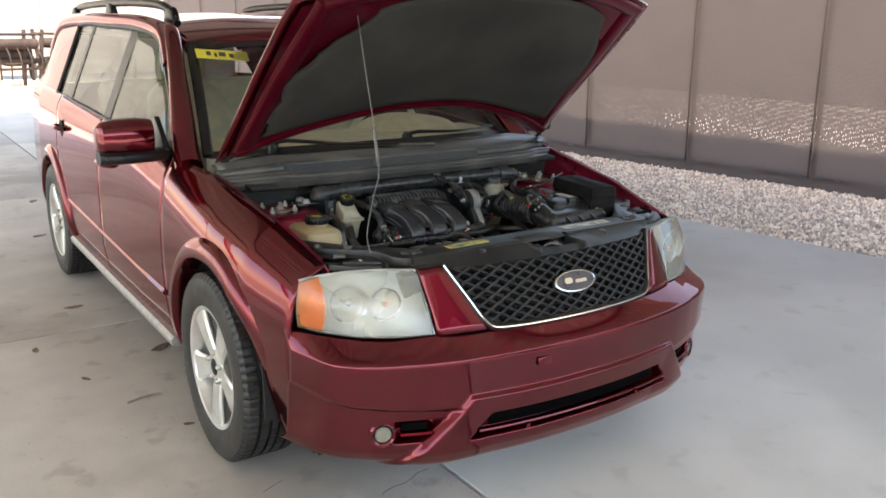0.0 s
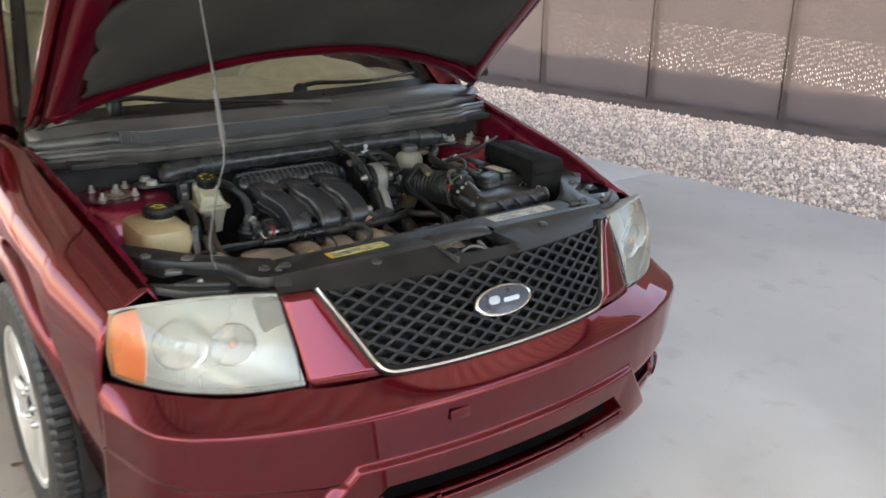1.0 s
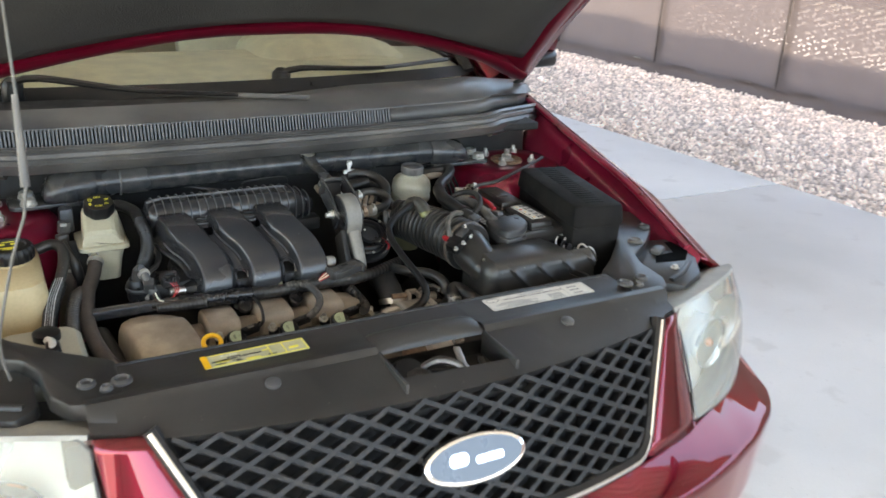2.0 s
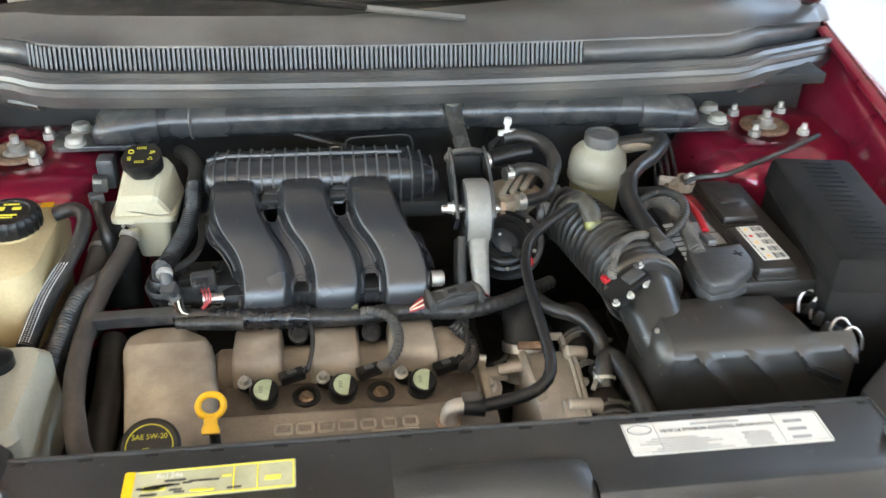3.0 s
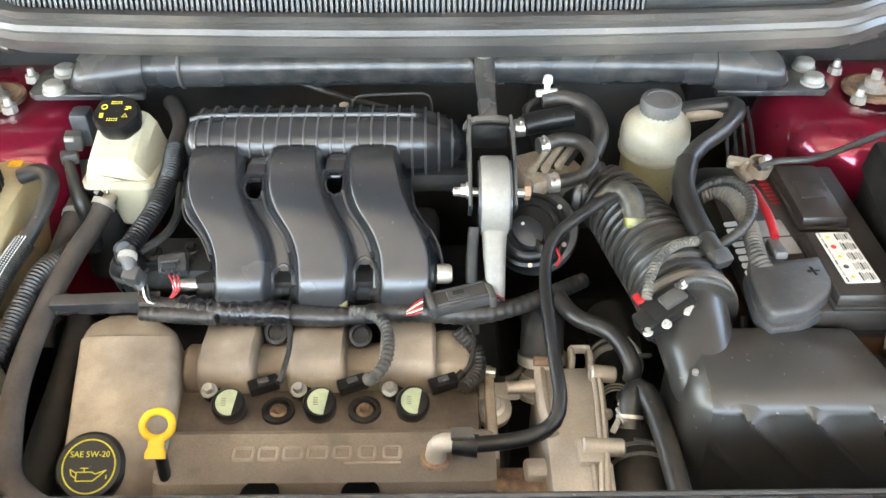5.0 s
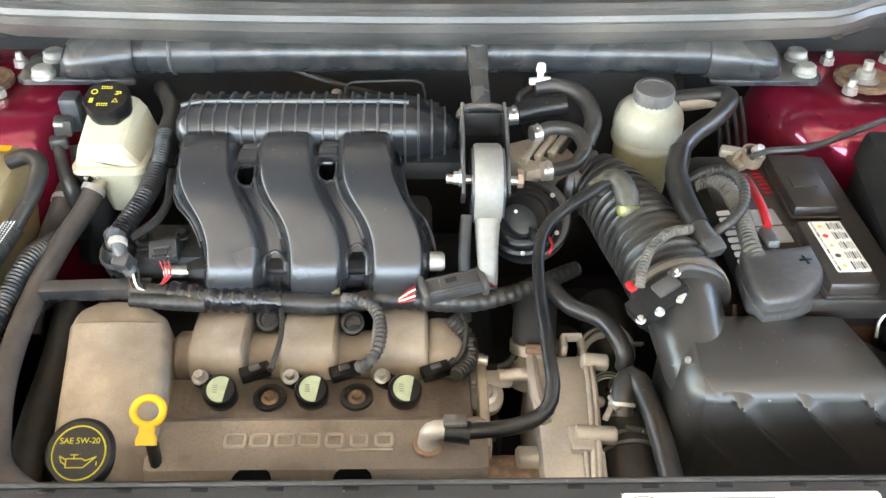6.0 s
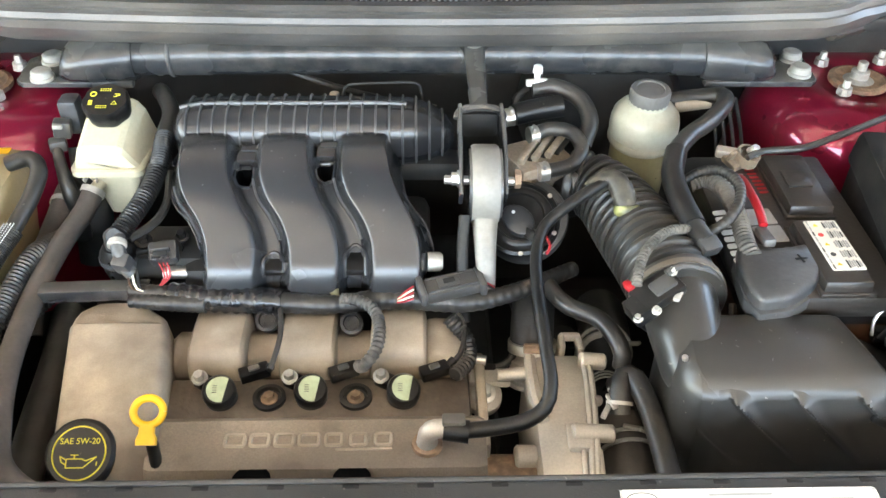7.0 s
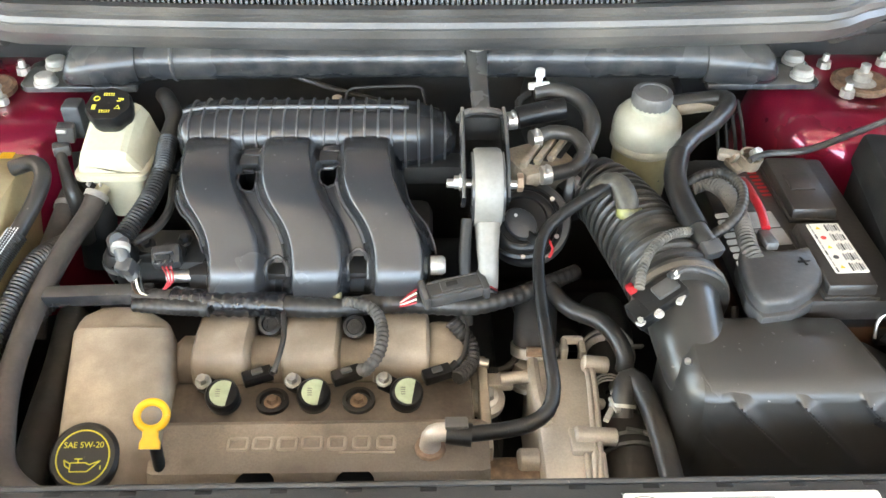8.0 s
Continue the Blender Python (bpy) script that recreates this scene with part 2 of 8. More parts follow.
def cloth_mat():
    """Brown knitted shade cloth: lets light through in its weave, with slanting rows of small holes."""
    m = bpy.data.materials.new("brown_shade_cloth")
    m.use_nodes = True
    nt = m.node_tree
    N, L = nt.nodes.new, nt.links.new
    bs = nt.nodes["Principled BSDF"]
    bs.inputs["Roughness"].default_value = 0.85
    tc = N("ShaderNodeTexCoord")
    ns = N("ShaderNodeTexNoise")
    ns.inputs["Scale"].default_value = 2.5
    L(tc.outputs["Object"], ns.inputs["Vector"])
    cr = N("ShaderNodeMix")
    cr.data_type = "RGBA"
    cr.inputs["A"].default_value, cr.inputs["B"].default_value = (0.058, 0.044, 0.042, 1), (0.080, 0.062, 0.059, 1)
    L(ns.outputs["Fac"], cr.inputs["Factor"])
    L(cr.outputs["Result"], bs.inputs["Base Color"])
    tl = N("ShaderNodeBsdfTranslucent")
    tl.inputs[0].default_value = (0.46, 0.375, 0.36, 1)
    m1 = N("ShaderNodeMixShader")
    m1.inputs[0].default_value = 0.17
    L(bs.outputs[0], m1.inputs[1])
    L(tl.outputs[0], m1.inputs[2])
    # weave: small slanting open stitches, more open at some heights
    lean = N("ShaderNodeMapping")
    lean.inputs["Rotation"].default_value = (radians(19), 0, 0)
    L(tc.outputs["Object"], lean.inputs["Vector"])
    mp = N("ShaderNodeMapping")
    mp.inputs["Scale"].default_value = (1, 44, 21)
    L(lean.outputs[0], mp.inputs["Vector"])
    vo = N("ShaderNodeTexVoronoi")
    vo.inputs["Scale"].default_value, vo.inputs["Randomness"].default_value = 1.0, 0.5
    L(mp.outputs[0], vo.inputs["Vector"])
    fl = N("ShaderNodeMapRange")
    fl.inputs[1].default_value, fl.inputs[2].default_value, fl.inputs[3].default_value, fl.inputs[4].default_value = 0.16, 0.36, 1.0, 0.0
    L(vo.outputs["Distance"], fl.inputs[0])
    mp2 = N("ShaderNodeMapping")
    mp2.inputs["Scale"].default_value = (0.2, 0.5, 1.4)
    L(tc.outputs["Object"], mp2.inputs["Vector"])
    big = N("ShaderNodeTexNoise")
    big.inputs["Scale"].default_value, big.inputs["Detail"].default_value = 1.6, 3.0
    L(mp2.outputs[0], big.inputs["Vector"])
    xyz = N("ShaderNodeSeparateXYZ")
    L(tc.outputs["Object"], xyz.inputs[0])
    hz = N("ShaderNodeMath")
    hz.operation = "MULTIPLY_ADD"
    hz.inputs[1].default_value = 0.16
    L(big.outputs["Fac"], hz.inputs[0])
    L(xyz.outputs["Z"], hz.inputs[2])
    half = N("ShaderNodeMath")
    half.operation = "MULTIPLY"
    half.inputs[1].default_value = 0.4
    L(hz.outputs[0], half.inputs[0])
    # bands by height stand in for bright ground showing through the cloth
    ramp = N("ShaderNodeValToRGB")
    el = ramp.color_ramp.elements
    el[0].position, el[0].color = 0.17, (0, 0, 0, 1)
    el[1].position, el[1].color = 0.80, (0.04, 0.04, 0.04, 1)
    for at, v in ((0.195, 0.85), (0.245, 0.8), (0.27, 0.40), (0.50, 0.34), (0.54, 0.08)):
        el.new(at).color = (v, v, v, 1)
    L(half.outputs[0], ramp.inputs[0])
    bd = N("ShaderNodeMapRange")
    bd.inputs[1].default_value, bd.inputs[2].default_value, bd.inputs[3].default_value, bd.inputs[4].default_value = 0.38, 0.62, 0.35, 1.0
    L(big.outputs["Fac"], bd.inputs[0])
    mu1 = N("ShaderNodeMath")
    mu1.operation = "MULTIPLY"
    L(ramp.outputs[0], mu1.inputs[0])
    L(bd.outputs[0], mu1.inputs[1])
    mu2 = N("ShaderNodeMath")
    mu2.operation = "MULTIPLY"
    L(fl.outputs[0], mu2.inputs[0])
    L(mu1.outputs[0], mu2.inputs[1])
    mr = N("ShaderNodeMapRange")
    mr.inputs[1].default_value, mr.inputs[2].default_value, mr.inputs[3].default_value, mr.inputs[4].default_value = 0.0, 1.0, 0.012, 0.62
    L(mu2.outputs[0], mr.inputs[0])
    tr = N("ShaderNodeBsdfTransparent")
    m2 = N("ShaderNodeMixShader")
    L(mr.outputs[0], m2.inputs[0])
    L(m1.outputs[0], m2.inputs[1])
    L(tr.outputs[0], m2.inputs[2])
    L(m2.outputs[0], nt.nodes["Material Output"].inputs[0])
    return m


cloth = cloth_mat()

# ---- building helpers ----
ORG = {}


def thing(name, base, label, category, group="", kind=""):
    ob = new(name)
    ob.empty_display_size = 0.05
    ob.location = base
    ORG[ob] = Vector(base)
    return tagged(ob, label, category, group, kind)


def mesh_of(name, bm, material, sharp=38):
    for f in bm.faces:
        f.smooth = True
    lim = radians(sharp)
    for e in bm.edges:
        if len(e.link_faces) == 2 and e.calc_face_angle(0) > lim:
            e.smooth = False
    me = bpy.data.meshes.new(name)
    bm.to_mesh(me)
    bm.free()
    for mm in (material if isinstance(material, (list, tuple)) else [material]):
        me.materials.append(mm)
    return me


def part(name, bm, material, parent=None, label="", sharp=38):
    """One mesh object from a bmesh in world places, under a thing or under a part."""
    org = ORG[parent] if parent else Vector((0, 0, 0))
    bmesh.ops.translate(bm, verts=bm.verts, vec=-org)
    bmesh.ops.recalc_face_normals(bm, faces=bm.faces)
    ob = new(name, mesh_of(name, bm, material, sharp))
    if parent:
        ob.parent = parent
    ORG[ob] = org
    return tagged(ob, label) if label else ob


def B():
    return bmesh.new()


def box(c, s, bev=0.0, rot=(0, 0, 0), bm=None, seg=2, taper=1.0):
    """A box with rounded edges; taper narrows its top."""
    t = B()
    bmesh.ops.create_cube(t, size=1)
    for v in t.verts:
        k = taper if v.co.z > 0 else 1
        v.co = Vector((v.co.x * s[0] * k, v.co.y * s[1] * k, v.co.z * s[2]))
    if bev:
        bmesh.ops.bevel(t, geom=t.edges[:], offset=bev, segments=seg, affect="EDGES", profile=0.5)
    bmesh.ops.transform(t, matrix=pose(*c, *rot), verts=t.verts)
    return merge(bm, t)


def merge(bm, t):
    if bm is None:
        return t
    me = bpy.data.meshes.new("tmp")
    t.to_mesh(me)
    t.free()
    bm.from_mesh(me)
    bpy.data.meshes.remove(me)
    return bm


def basis(d):
    d = Vector(d).normalized()
    a = Vector((0, 0, 1)) if abs(d.z) < 0.9 else Vector((1, 0, 0))
    u = d.cross(a).normalized()
    return u, d.cross(u).normalized(), d


def loft(rings, bm=None, closed=True, caps=True):
    bm = bm or B()
    vs = [[bm.verts.new(p) for p in r] for r in rings]
    n = len(rings[0])
    for a, b in zip(vs, vs[1:]):
        for i in range(n if closed else n - 1):
            j = (i + 1) % n
            bm.faces.new((a[i], a[j], b[j], b[i]))
    if caps and closed:
        bm.faces.new(vs[0][::-1])
        bm.faces.new(vs[-1])
    return bm


def turned(profile, p, d=(0, 0, 1), n=24, bm=None, lobes=0, amp=0.0, caps=True):
    """A turned body: (radius, height) along d from p; lobes give a grip."""
    u, v, w = basis(d)
    p = Vector(p)
    rings = []
    for r, h in profile:
        ring = []
        for i in range(n):
            a = 2 * math.pi * i / n
            k = r * (1 + (amp * math.cos(lobes * a) if lobes else 0))
            ring.append(p + w * h + u * k * math.cos(a) + v * k * math.sin(a))
        rings.append(ring)
    return loft(rings, bm, True, caps)


def cyl(a, b, r, r2=None, n=20, bm=None, bev=0.0):
    a, b = Vector(a), Vector(b)
    h = (b - a).length
    r2 = r if r2 is None else r2
    e = min(bev, h * 0.4, r * 0.6)
    prof = [(r - e, 0), (r, e), (r2, h - e), (r2 - e, h)] if e else [(r, 0), (r2, h)]
    return turned(prof, a, b - a, n, bm)


def smooth_line(pts, step=0.008):
    """Points of a Catmull-Rom curve through pts, about evenly spaced."""
    P = [Vector(p) for p in pts]
    P = [P[0] * 2 - P[1], *P, P[-1] * 2 - P[-2]]
    out = []
    for a, b, c, d in zip(P, P[1:], P[2:], P[3:]):
        n = max(2, int((c - b).length / step))
        for i in range(n):
            t = i / n
            out.append(0.5 * (2 * b + (c - a) * t + (2 * a - 5 * b + 4 * c - d) * t * t + (3 * b - a - 3 * c + d) * t ** 3))
    out.append(P[-2])
    return out


def tube(pts, r, n=12, bm=None, step=0.008, wave=0.0, pitch=0.0, closed=False, flat=1.0, straight=False, peak=None):
    """A hose or bar along a curve; wave and pitch make it ribbed; r may be a list that runs along it."""
    line = [Vector(p) for p in pts] if straight else smooth_line(list(pts) + ([pts[0]] if closed else []), step)
    if wave:
        step = min(step, pitch / (6 if peak is None else 12))
        line = smooth_line(pts, step)
    rings, run = [], 0.0
    d = (line[1] - line[0]).normalized()
    u, v, _ = basis(d)
    total = sum((q - p).length for p, q in zip(line, line[1:]))
    for i, p in enumerate(line):
        a, b = line[max(i - 1, 0)], line[min(i + 1, len(line) - 1)]
        nd = (b - a).normalized()
        u = (u - nd * u.dot(nd)).normalized()
        v = nd.cross(u)
        if i:
            run += (p - line[i - 1]).length
        k = r if not isinstance(r, (list, tuple)) else float(np.interp(run / total, np.linspace(0, 1, len(r)), r))
        if wave:
            s = math.sin(2 * math.pi * run / pitch)
            k += wave * (s if peak is None else math.tanh(3 * (s - peak)))
        rings.append([p + u * k * math.cos(2 * math.pi * j / n) + v * k * flat * math.sin(2 * math.pi * j / n) for j in range(n)])
    return loft(rings, bm)


def prism(poly, z0, z1, bev=0.0, m=None, bm=None, seg=2):
    """A polygon raised from z0 to z1 in the frame m, with rounded upper edges."""
    t = B()
    lo = [t.verts.new((x, y, z0)) for x, y in poly]
    hi = [t.verts.new((x, y, z1)) for x, y in poly]
    n = len(poly)
    t.faces.new(lo[::-1])
    t.faces.new(hi)
    for i in range(n):
        j = (i + 1) % n
        t.faces.new((lo[i], lo[j], hi[j], hi[i]))
    bmesh.ops.recalc_face_normals(t, faces=t.faces)
    if bev:
        bmesh.ops.bevel(t, geom=[e for e in t.edges if all(v in set(hi) for v in e.verts) or len({v.co.z for v in e.verts}) == 2],
                        offset=bev, segments=seg, affect="EDGES", profile=0.5)
    if m is not None:
        bmesh.ops.transform(t, matrix=m, verts=t.verts)
    return merge(bm, t)


def rrect(w, h, r, n=5, cx=0.0, cy=0.0):
    """A rounded rectangle's outline."""
    out = []
    for sx, sy, a0 in ((1, 1, 0), (-1, 1, 90), (-1, -1, 180), (1, -1, 270)):
        for i in range(n):
            a = radians(a0 + 90 * i / (n - 1))
            out.append((cx + sx * (w / 2 - r) + r * math.cos(a), cy + sy * (h / 2 - r) + r * math.sin(a)))
    return out


def text(words, size, m, material, parent, name="lettering", depth=0.0006, spacing=1.0, bold=0.0):
    """Raised lettering in Blender's own font, as a mesh under its thing."""
    cu = bpy.data.curves.new(name, "FONT")
    cu.body, cu.size, cu.extrude, cu.align_x, cu.align_y, cu.space_character, cu.offset = words, size, depth, "CENTER", "CENTER", spacing, bold
    tmp = bpy.data.objects.new("tmp", cu)
    scene.collection.objects.link(tmp)
    me = bpy.data.meshes.new_from_object(tmp.evaluated_get(bpy.context.evaluated_depsgraph_get()))
    bpy.data.objects.remove(tmp)
    bm = B()
    bm.from_mesh(me)
    bpy.data.meshes.remove(me)
    bmesh.ops.transform(bm, matrix=m, verts=bm.verts)
    return part(name, bm, material, parent)


def decal(w, h, m, material, parent, name="label", r=0.002, thick=0.0006):
    return part(name, prism(rrect(w, h, min(r, 0.45 * w, 0.45 * h), 3), 0, thick, 0, m), material, parent)


def frame_m(o, xdir, normal):
    """A frame at o whose x runs along xdir and whose z is the normal."""
    z = Vector(normal).normalized()
    x = (Vector(xdir) - z * Vector(xdir).dot(z)).normalized()
    y = z.cross(x)
    return Matrix(((x.x, y.x, z.x, o[0]), (x.y, y.y, z.y, o[1]), (x.z, y.z, z.z, o[2]), (0, 0, 0, 1)))


def bolt(p, d=(0, 0, 1), r=0.008, h=0.007, flange=True, bm=None):
    """A hexagon bolt head with its flange."""
    if flange:
        bm = turned([(r * 1.5, 0), (r * 1.5, h * 0.25), (r * 1.25, h * 0.4)], p, d, 16, bm)
    q = Vector(p) + Vector(d).normalized() * (h * 0.3 if flange else 0)
    return turned([(r, 0), (r, h * 0.8), (r * 0.85, h)], q, d, 6, bm)


def interp(y, ys, vals):
    return float(np.interp(y, ys, vals))


# ---- the setting ----
SLANT = 0.15  # the fence and the slab's edge run at a slight angle to the car


def edge_x(y):
    return 4.10 - SLANT * y


def fence_x(y):
    return 6.72 - SLANT * y


def grid_sheet(name, x0, x1, y0, y1, z, material, nx=2, ny=2):
    bm = B()
    vs = [[bm.verts.new((x0 + (x1 - x0) * i / nx, y0 + (y1 - y0) * j / ny, z)) for i in range(nx + 1)] for j in range(ny + 1)]
    for j in range(ny):
        for i in range(nx):
            bm.faces.new((vs[j][i], vs[j][i + 1], vs[j + 1][i + 1], vs[j + 1][i]))
    return part(name, bm, material)


tagged(grid_sheet("ground", -600, 600, -600, 600, -0.16, dirt), "pale dry dirt ground reaching the horizon", "ground", kind="structure")

# concrete slabs with recessed joints
floor = tagged(new("concrete_floor"), "smooth grey concrete slab floor with saw-cut joints", "floor", kind="structure")
ORG[floor] = Vector((0, 0, 0))
XJ, YJ = (-8.4, -4.35, -0.27, 99), (-9.1, -5.2, -1.3, 2.6, 6.5, 10.4, 14.3, 18.2)
for i in range(3):
    for j in range(len(YJ) - 1):
        g = 0.009
        y0, y1 = YJ[j] + g, YJ[j + 1] - g
        xa, xb = XJ[i] + g, XJ[i + 1] - g
        if i == 2:
            poly = [(xa, y0), (edge_x(y0), y0), (edge_x(y1), y1), (xa, y1)]
        else:
            poly = [(xa, y0), (xb, y0), (xb, y1), (xa, y1)]
        part("slab", prism(poly, -0.17, 0.0, 0.002), concrete_skylit if i == 2 else concrete, floor)

# gravel strip: a bed and many single stones
bm = B()
for y in (-9, 19):
    for x, z in ((edge_x(y), -0.03), (fence_x(y) + 0.1, -0.10), (14, -0.11)):
        bm.verts.new((x, y, z))
bm.verts.ensure_lookup_table()
for k in (0, 1):
    bm.faces.new([bm.verts[i] for i in (k, k + 1, k + 4, k + 3)])
tagged(part("gravel_bed", bm, soil), "brown-grey gravel bed beside the concrete", "gravel", kind="structure")
rs = random.Random(4)
stone_v, stone_f = [], []
ico = B()
bmesh.ops.create_icosphere(ico, subdivisions=1, radius=1)
IV, IF = [v.co.copy() for v in ico.verts], [[v.index for v in f.verts] for f in ico.faces]
ico.free()
for k in range(34000):
    y = rs.uniform(-1.0, 9.5)
    x = rs.uniform(edge_x(y) + 0.02, fence_x(y) + 0.15)
    s = rs.uniform(0.006, 0.0165)
    m = Matrix.Translation((x, y, -0.03 - 0.07 * (x - edge_x(y)) / 2.72 + s * 0.45 + rs.uniform(0, 0.012))) @ Euler((rs.uniform(0, 6), rs.uniform(0, 6), rs.uniform(0, 6))).to_matrix().to_4x4() @ Matrix.Diagonal((s * 1.3, s, s * 0.7, 1))
    o = len(stone_v)
    stone_v += [m @ (v * rs.uniform(0.8, 1.2)) for v in IV]
    stone_f += [[o + i for i in f] for f in IF]
me = bpy.data.meshes.new("gravel")
me.from_pydata(stone_v, [], stone_f)
me.materials.append(gravel_m)
tagged(new("gravel", me), "loose grey and tan crushed stone", "gravel", kind="stuff")

# shade-cloth fence on steel posts
fence = tagged(new("fence"), "brown shade cloth stretched over steel posts", "fence", kind="structure")
ORG[fence] = Vector((0, 0, 0))
bm = B()
ys = [-8.9 + 0.06 * i for i in range(450)]
FZ = [-0.14, 0.04, 0.2, 0.5, 0.9, 1.3, 1.7, 2.1, 2.5]
vs = [[bm.verts.new((fence_x(y) + 0.012 * math.sin(y * 4.3 + z * 2) * (0.3 + 0.7 * abs(math.sin((y - 3.25) * math.pi / 1.45))) + (0.02 * math.sin(y * 9) if z < 0.1 else 0), y,
                      z + (0.015 * math.sin(y * 3.1) if z < 0.1 else 0))) for z in FZ] for y in ys]
for a, b in zip(vs, vs[1:]):
    for i in range(len(FZ) - 1):
        bm.faces.new((a[i], a[i + 1], b[i + 1], b[i]))
part("shade_cloth", bm, cloth, fence, "brown woven shade cloth with light through the weave")
seam_m = mat("cloth_seam", (0.060, 0.047, 0.044), 0.9)
for k in range(-8, 11):
    y = 3.25 + 1.45 * k
    part("post", cyl((fence_x(y) + 0.04, y, -0.05), (fence_x(y) + 0.04, y, 2.6), 0.025, n=12), post_m, fence)
    part("seam", box((fence_x(y) - 0.016, y + 0.02, 1.25), (0.006, 0.022, 2.45), 0.002), seam_m, fence)
for z in (0.03, 2.52):
    part("rail", tube([(fence_x(y) + 0.04, y, z) for y in (-8.8, 0, 9, 18)], 0.02, 8, step=2), post_m, fence)

# coil of hose lying on the gravel by the fence
hose = thing("garden_hose", (4.35, 7.2, 0.0), "pale coiled garden hose lying on the gravel", "hose")
pts = []
for i in range(70):
    a = i * 0.62
    pts.append((4.35 + (0.26 + 0.03 * math.sin(i * 1.7)) * math.cos(a), 7.2 + (0.30 + 0.03 * math.cos(i * 2.1)) * math.sin(a), 0.012 + 0.0012 * i))
part("coil", tube(pts, 0.011, 8, step=0.04), mat("hose_green_grey", (0.50, 0.50, 0.44), 0.5), hose)

# canopy overhead
canopy = tagged(new("canopy"), "corrugated pale metal canopy roof on steel beams", "canopy", kind="structure")
ORG[canopy] = Vector((0, 0, 0))
bm = B()
xs = [-8.0 + 0.05 * i for i in range(305)]
for y0, y1 in ((-4.9, 13.0),):
    va = [[bm.verts.new((min(x, fence_x(y) - 1.25), y, 3.45 + 0.03 * max(-0.6, min(0.6, math.sin(x * 20))) + 0.02 * (y - 3))) for x in xs] for y in (y0, y1)]
    for i in range(len(xs) - 1):
        bm.faces.new((va[0][i], va[0][i + 1], va[1][i + 1], va[1][i]))
part("roof_sheet", bm, roof_m, canopy)
for k in range(8):
    y = -4.3 + 2.45 * k
    part("beam", box(((fence_x(y) - 9.4) / 2, y, 3.28 + 0.02 * (y - 3)), (fence_x(y) + 6.6, 0.08, 0.2), 0.004), post_m, canopy)
for x in (-7.8, 5.0):
    for y in ((-4.3, 0.6, 5.5, 10.4, 12.85) if x < 0 else (-4.3,)):
        part("column", box((x, y, 1.6), (0.09, 0.09, 3.4), 0.004), post_m, canopy)

# added backdrop: keeps bright sky out of the cloth's upper holes
tagged(part("fence_backdrop", box((16.0, 4, 1.5), (0.2, 40, 3.3), 0.01), mat("brown_block", (0.20, 0.165, 0.135), 0.9, var=0.3, scale=2)), "tan wall added beyond the fence to dim its weave", "wall", kind="structure")
# unseen wall, added to shape the light and reflections from the front
tagged(part("front_light_stop", box((0, -9.2, 1.0), (40, 0.3, 2.4), 0.01), mat("tan_stucco", (0.30, 0.26, 0.21), 0.9, var=0.12, scale=1.5, bump=0.5, bscale=60)), "unseen low tan wall added to limit light from the front", "wall", kind="structure")
# far side of the yard
wall = tagged(new("wall_yard"), "pale corrugated panel wall across the yard", "wall", kind="structure")
ORG[wall] = Vector((0, 0, 0))
for k in range(24):
    part("panel", box((-11 + 1.2 * k, 26.0 + 0.02 * (k % 2), 3.0), (1.19, 0.06, 6.1), 0.01), wall_m, wall)
part("kerb", box((2, 19.3, -0.02), (30, 0.25, 0.22), 0.03), concrete, wall)


def machine(x, y, turn):
    th = thing("farm_implement", (x, y, 0), "rusty brown farm implement parked across the yard", "machine")
    m = pose(x, y, 0, 0, 0, turn)
    at = lambda *p: tuple(m @ Vector(p))
    part("drum", cyl(at(-1.0, 0, 0.95), at(1.0, 0, 0.95), 0.13, n=24, bev=0.02), rust_m, th)
    part("drum", cyl(at(-0.6, 0.3, 0.72), at(0.9, 0.3, 0.72), 0.20, n=24, bev=0.02), rust_m, th)
    for k in range(9):
        part("tine", tube([at(-0.95 + 0.24 * k, -0.05, 0.9), at(-0.95 + 0.24 * k, -0.35, 0.6), at(-0.93 + 0.24 * k, -0.25, 0.12)], 0.018, 6, step=0.1), rust_m, th)
    for z, r in ((0.55, 0.05), (1.18, 0.035), (0.35, 0.03)):
        part("frame_bar", cyl(at(-1.15, 0.1, z), at(1.15, 0.1, z), r, n=10), rust_m, th)
    for sx in (-1.1, -0.2, 0.7, 1.1):
        part("upright", box(at(sx, 0.12, 0.62), (0.08, 0.08, 1.36), 0.01, (0, 6 * sx, turn)), rust_m, th)
    for sx in (-1.25, 1.25):
        part("wheel", turned([(0.30, -0.04), (0.33, -0.02), (0.33, 0.02), (0.30, 0.04), (0.10, 0.05)], at(sx, 0.1, 0.32), m.to_3x3() @ Vector((1, 0, 0)), 28), tyre_m, th)
    part("tongue", tube([at(-1.0, -0.2, 0.5), at(-1.8, -0.4, 0.45), at(-2.4, -0.4, 0.9)], 0.05, 8), rust_m, th)


machine(0.95, 21.6, 8)
machine(3.1, 22.4, -20)
tb = thing("work_table", (-0.9, 20.6, 0), "weathered timber trestle table in the yard", "table")
part("top", box((-0.9, 20.6, 1.0), (2.2, 0.9, 0.07), 0.01), wood_m, tb)
for sx in (-0.95, 0.95):
    for sy in (-0.35, 0.35):
        part("leg", box((-0.9 + sx, 20.6 + sy, 0.43), (0.08, 0.08, 1.05), 0.01), rust_m, tb)
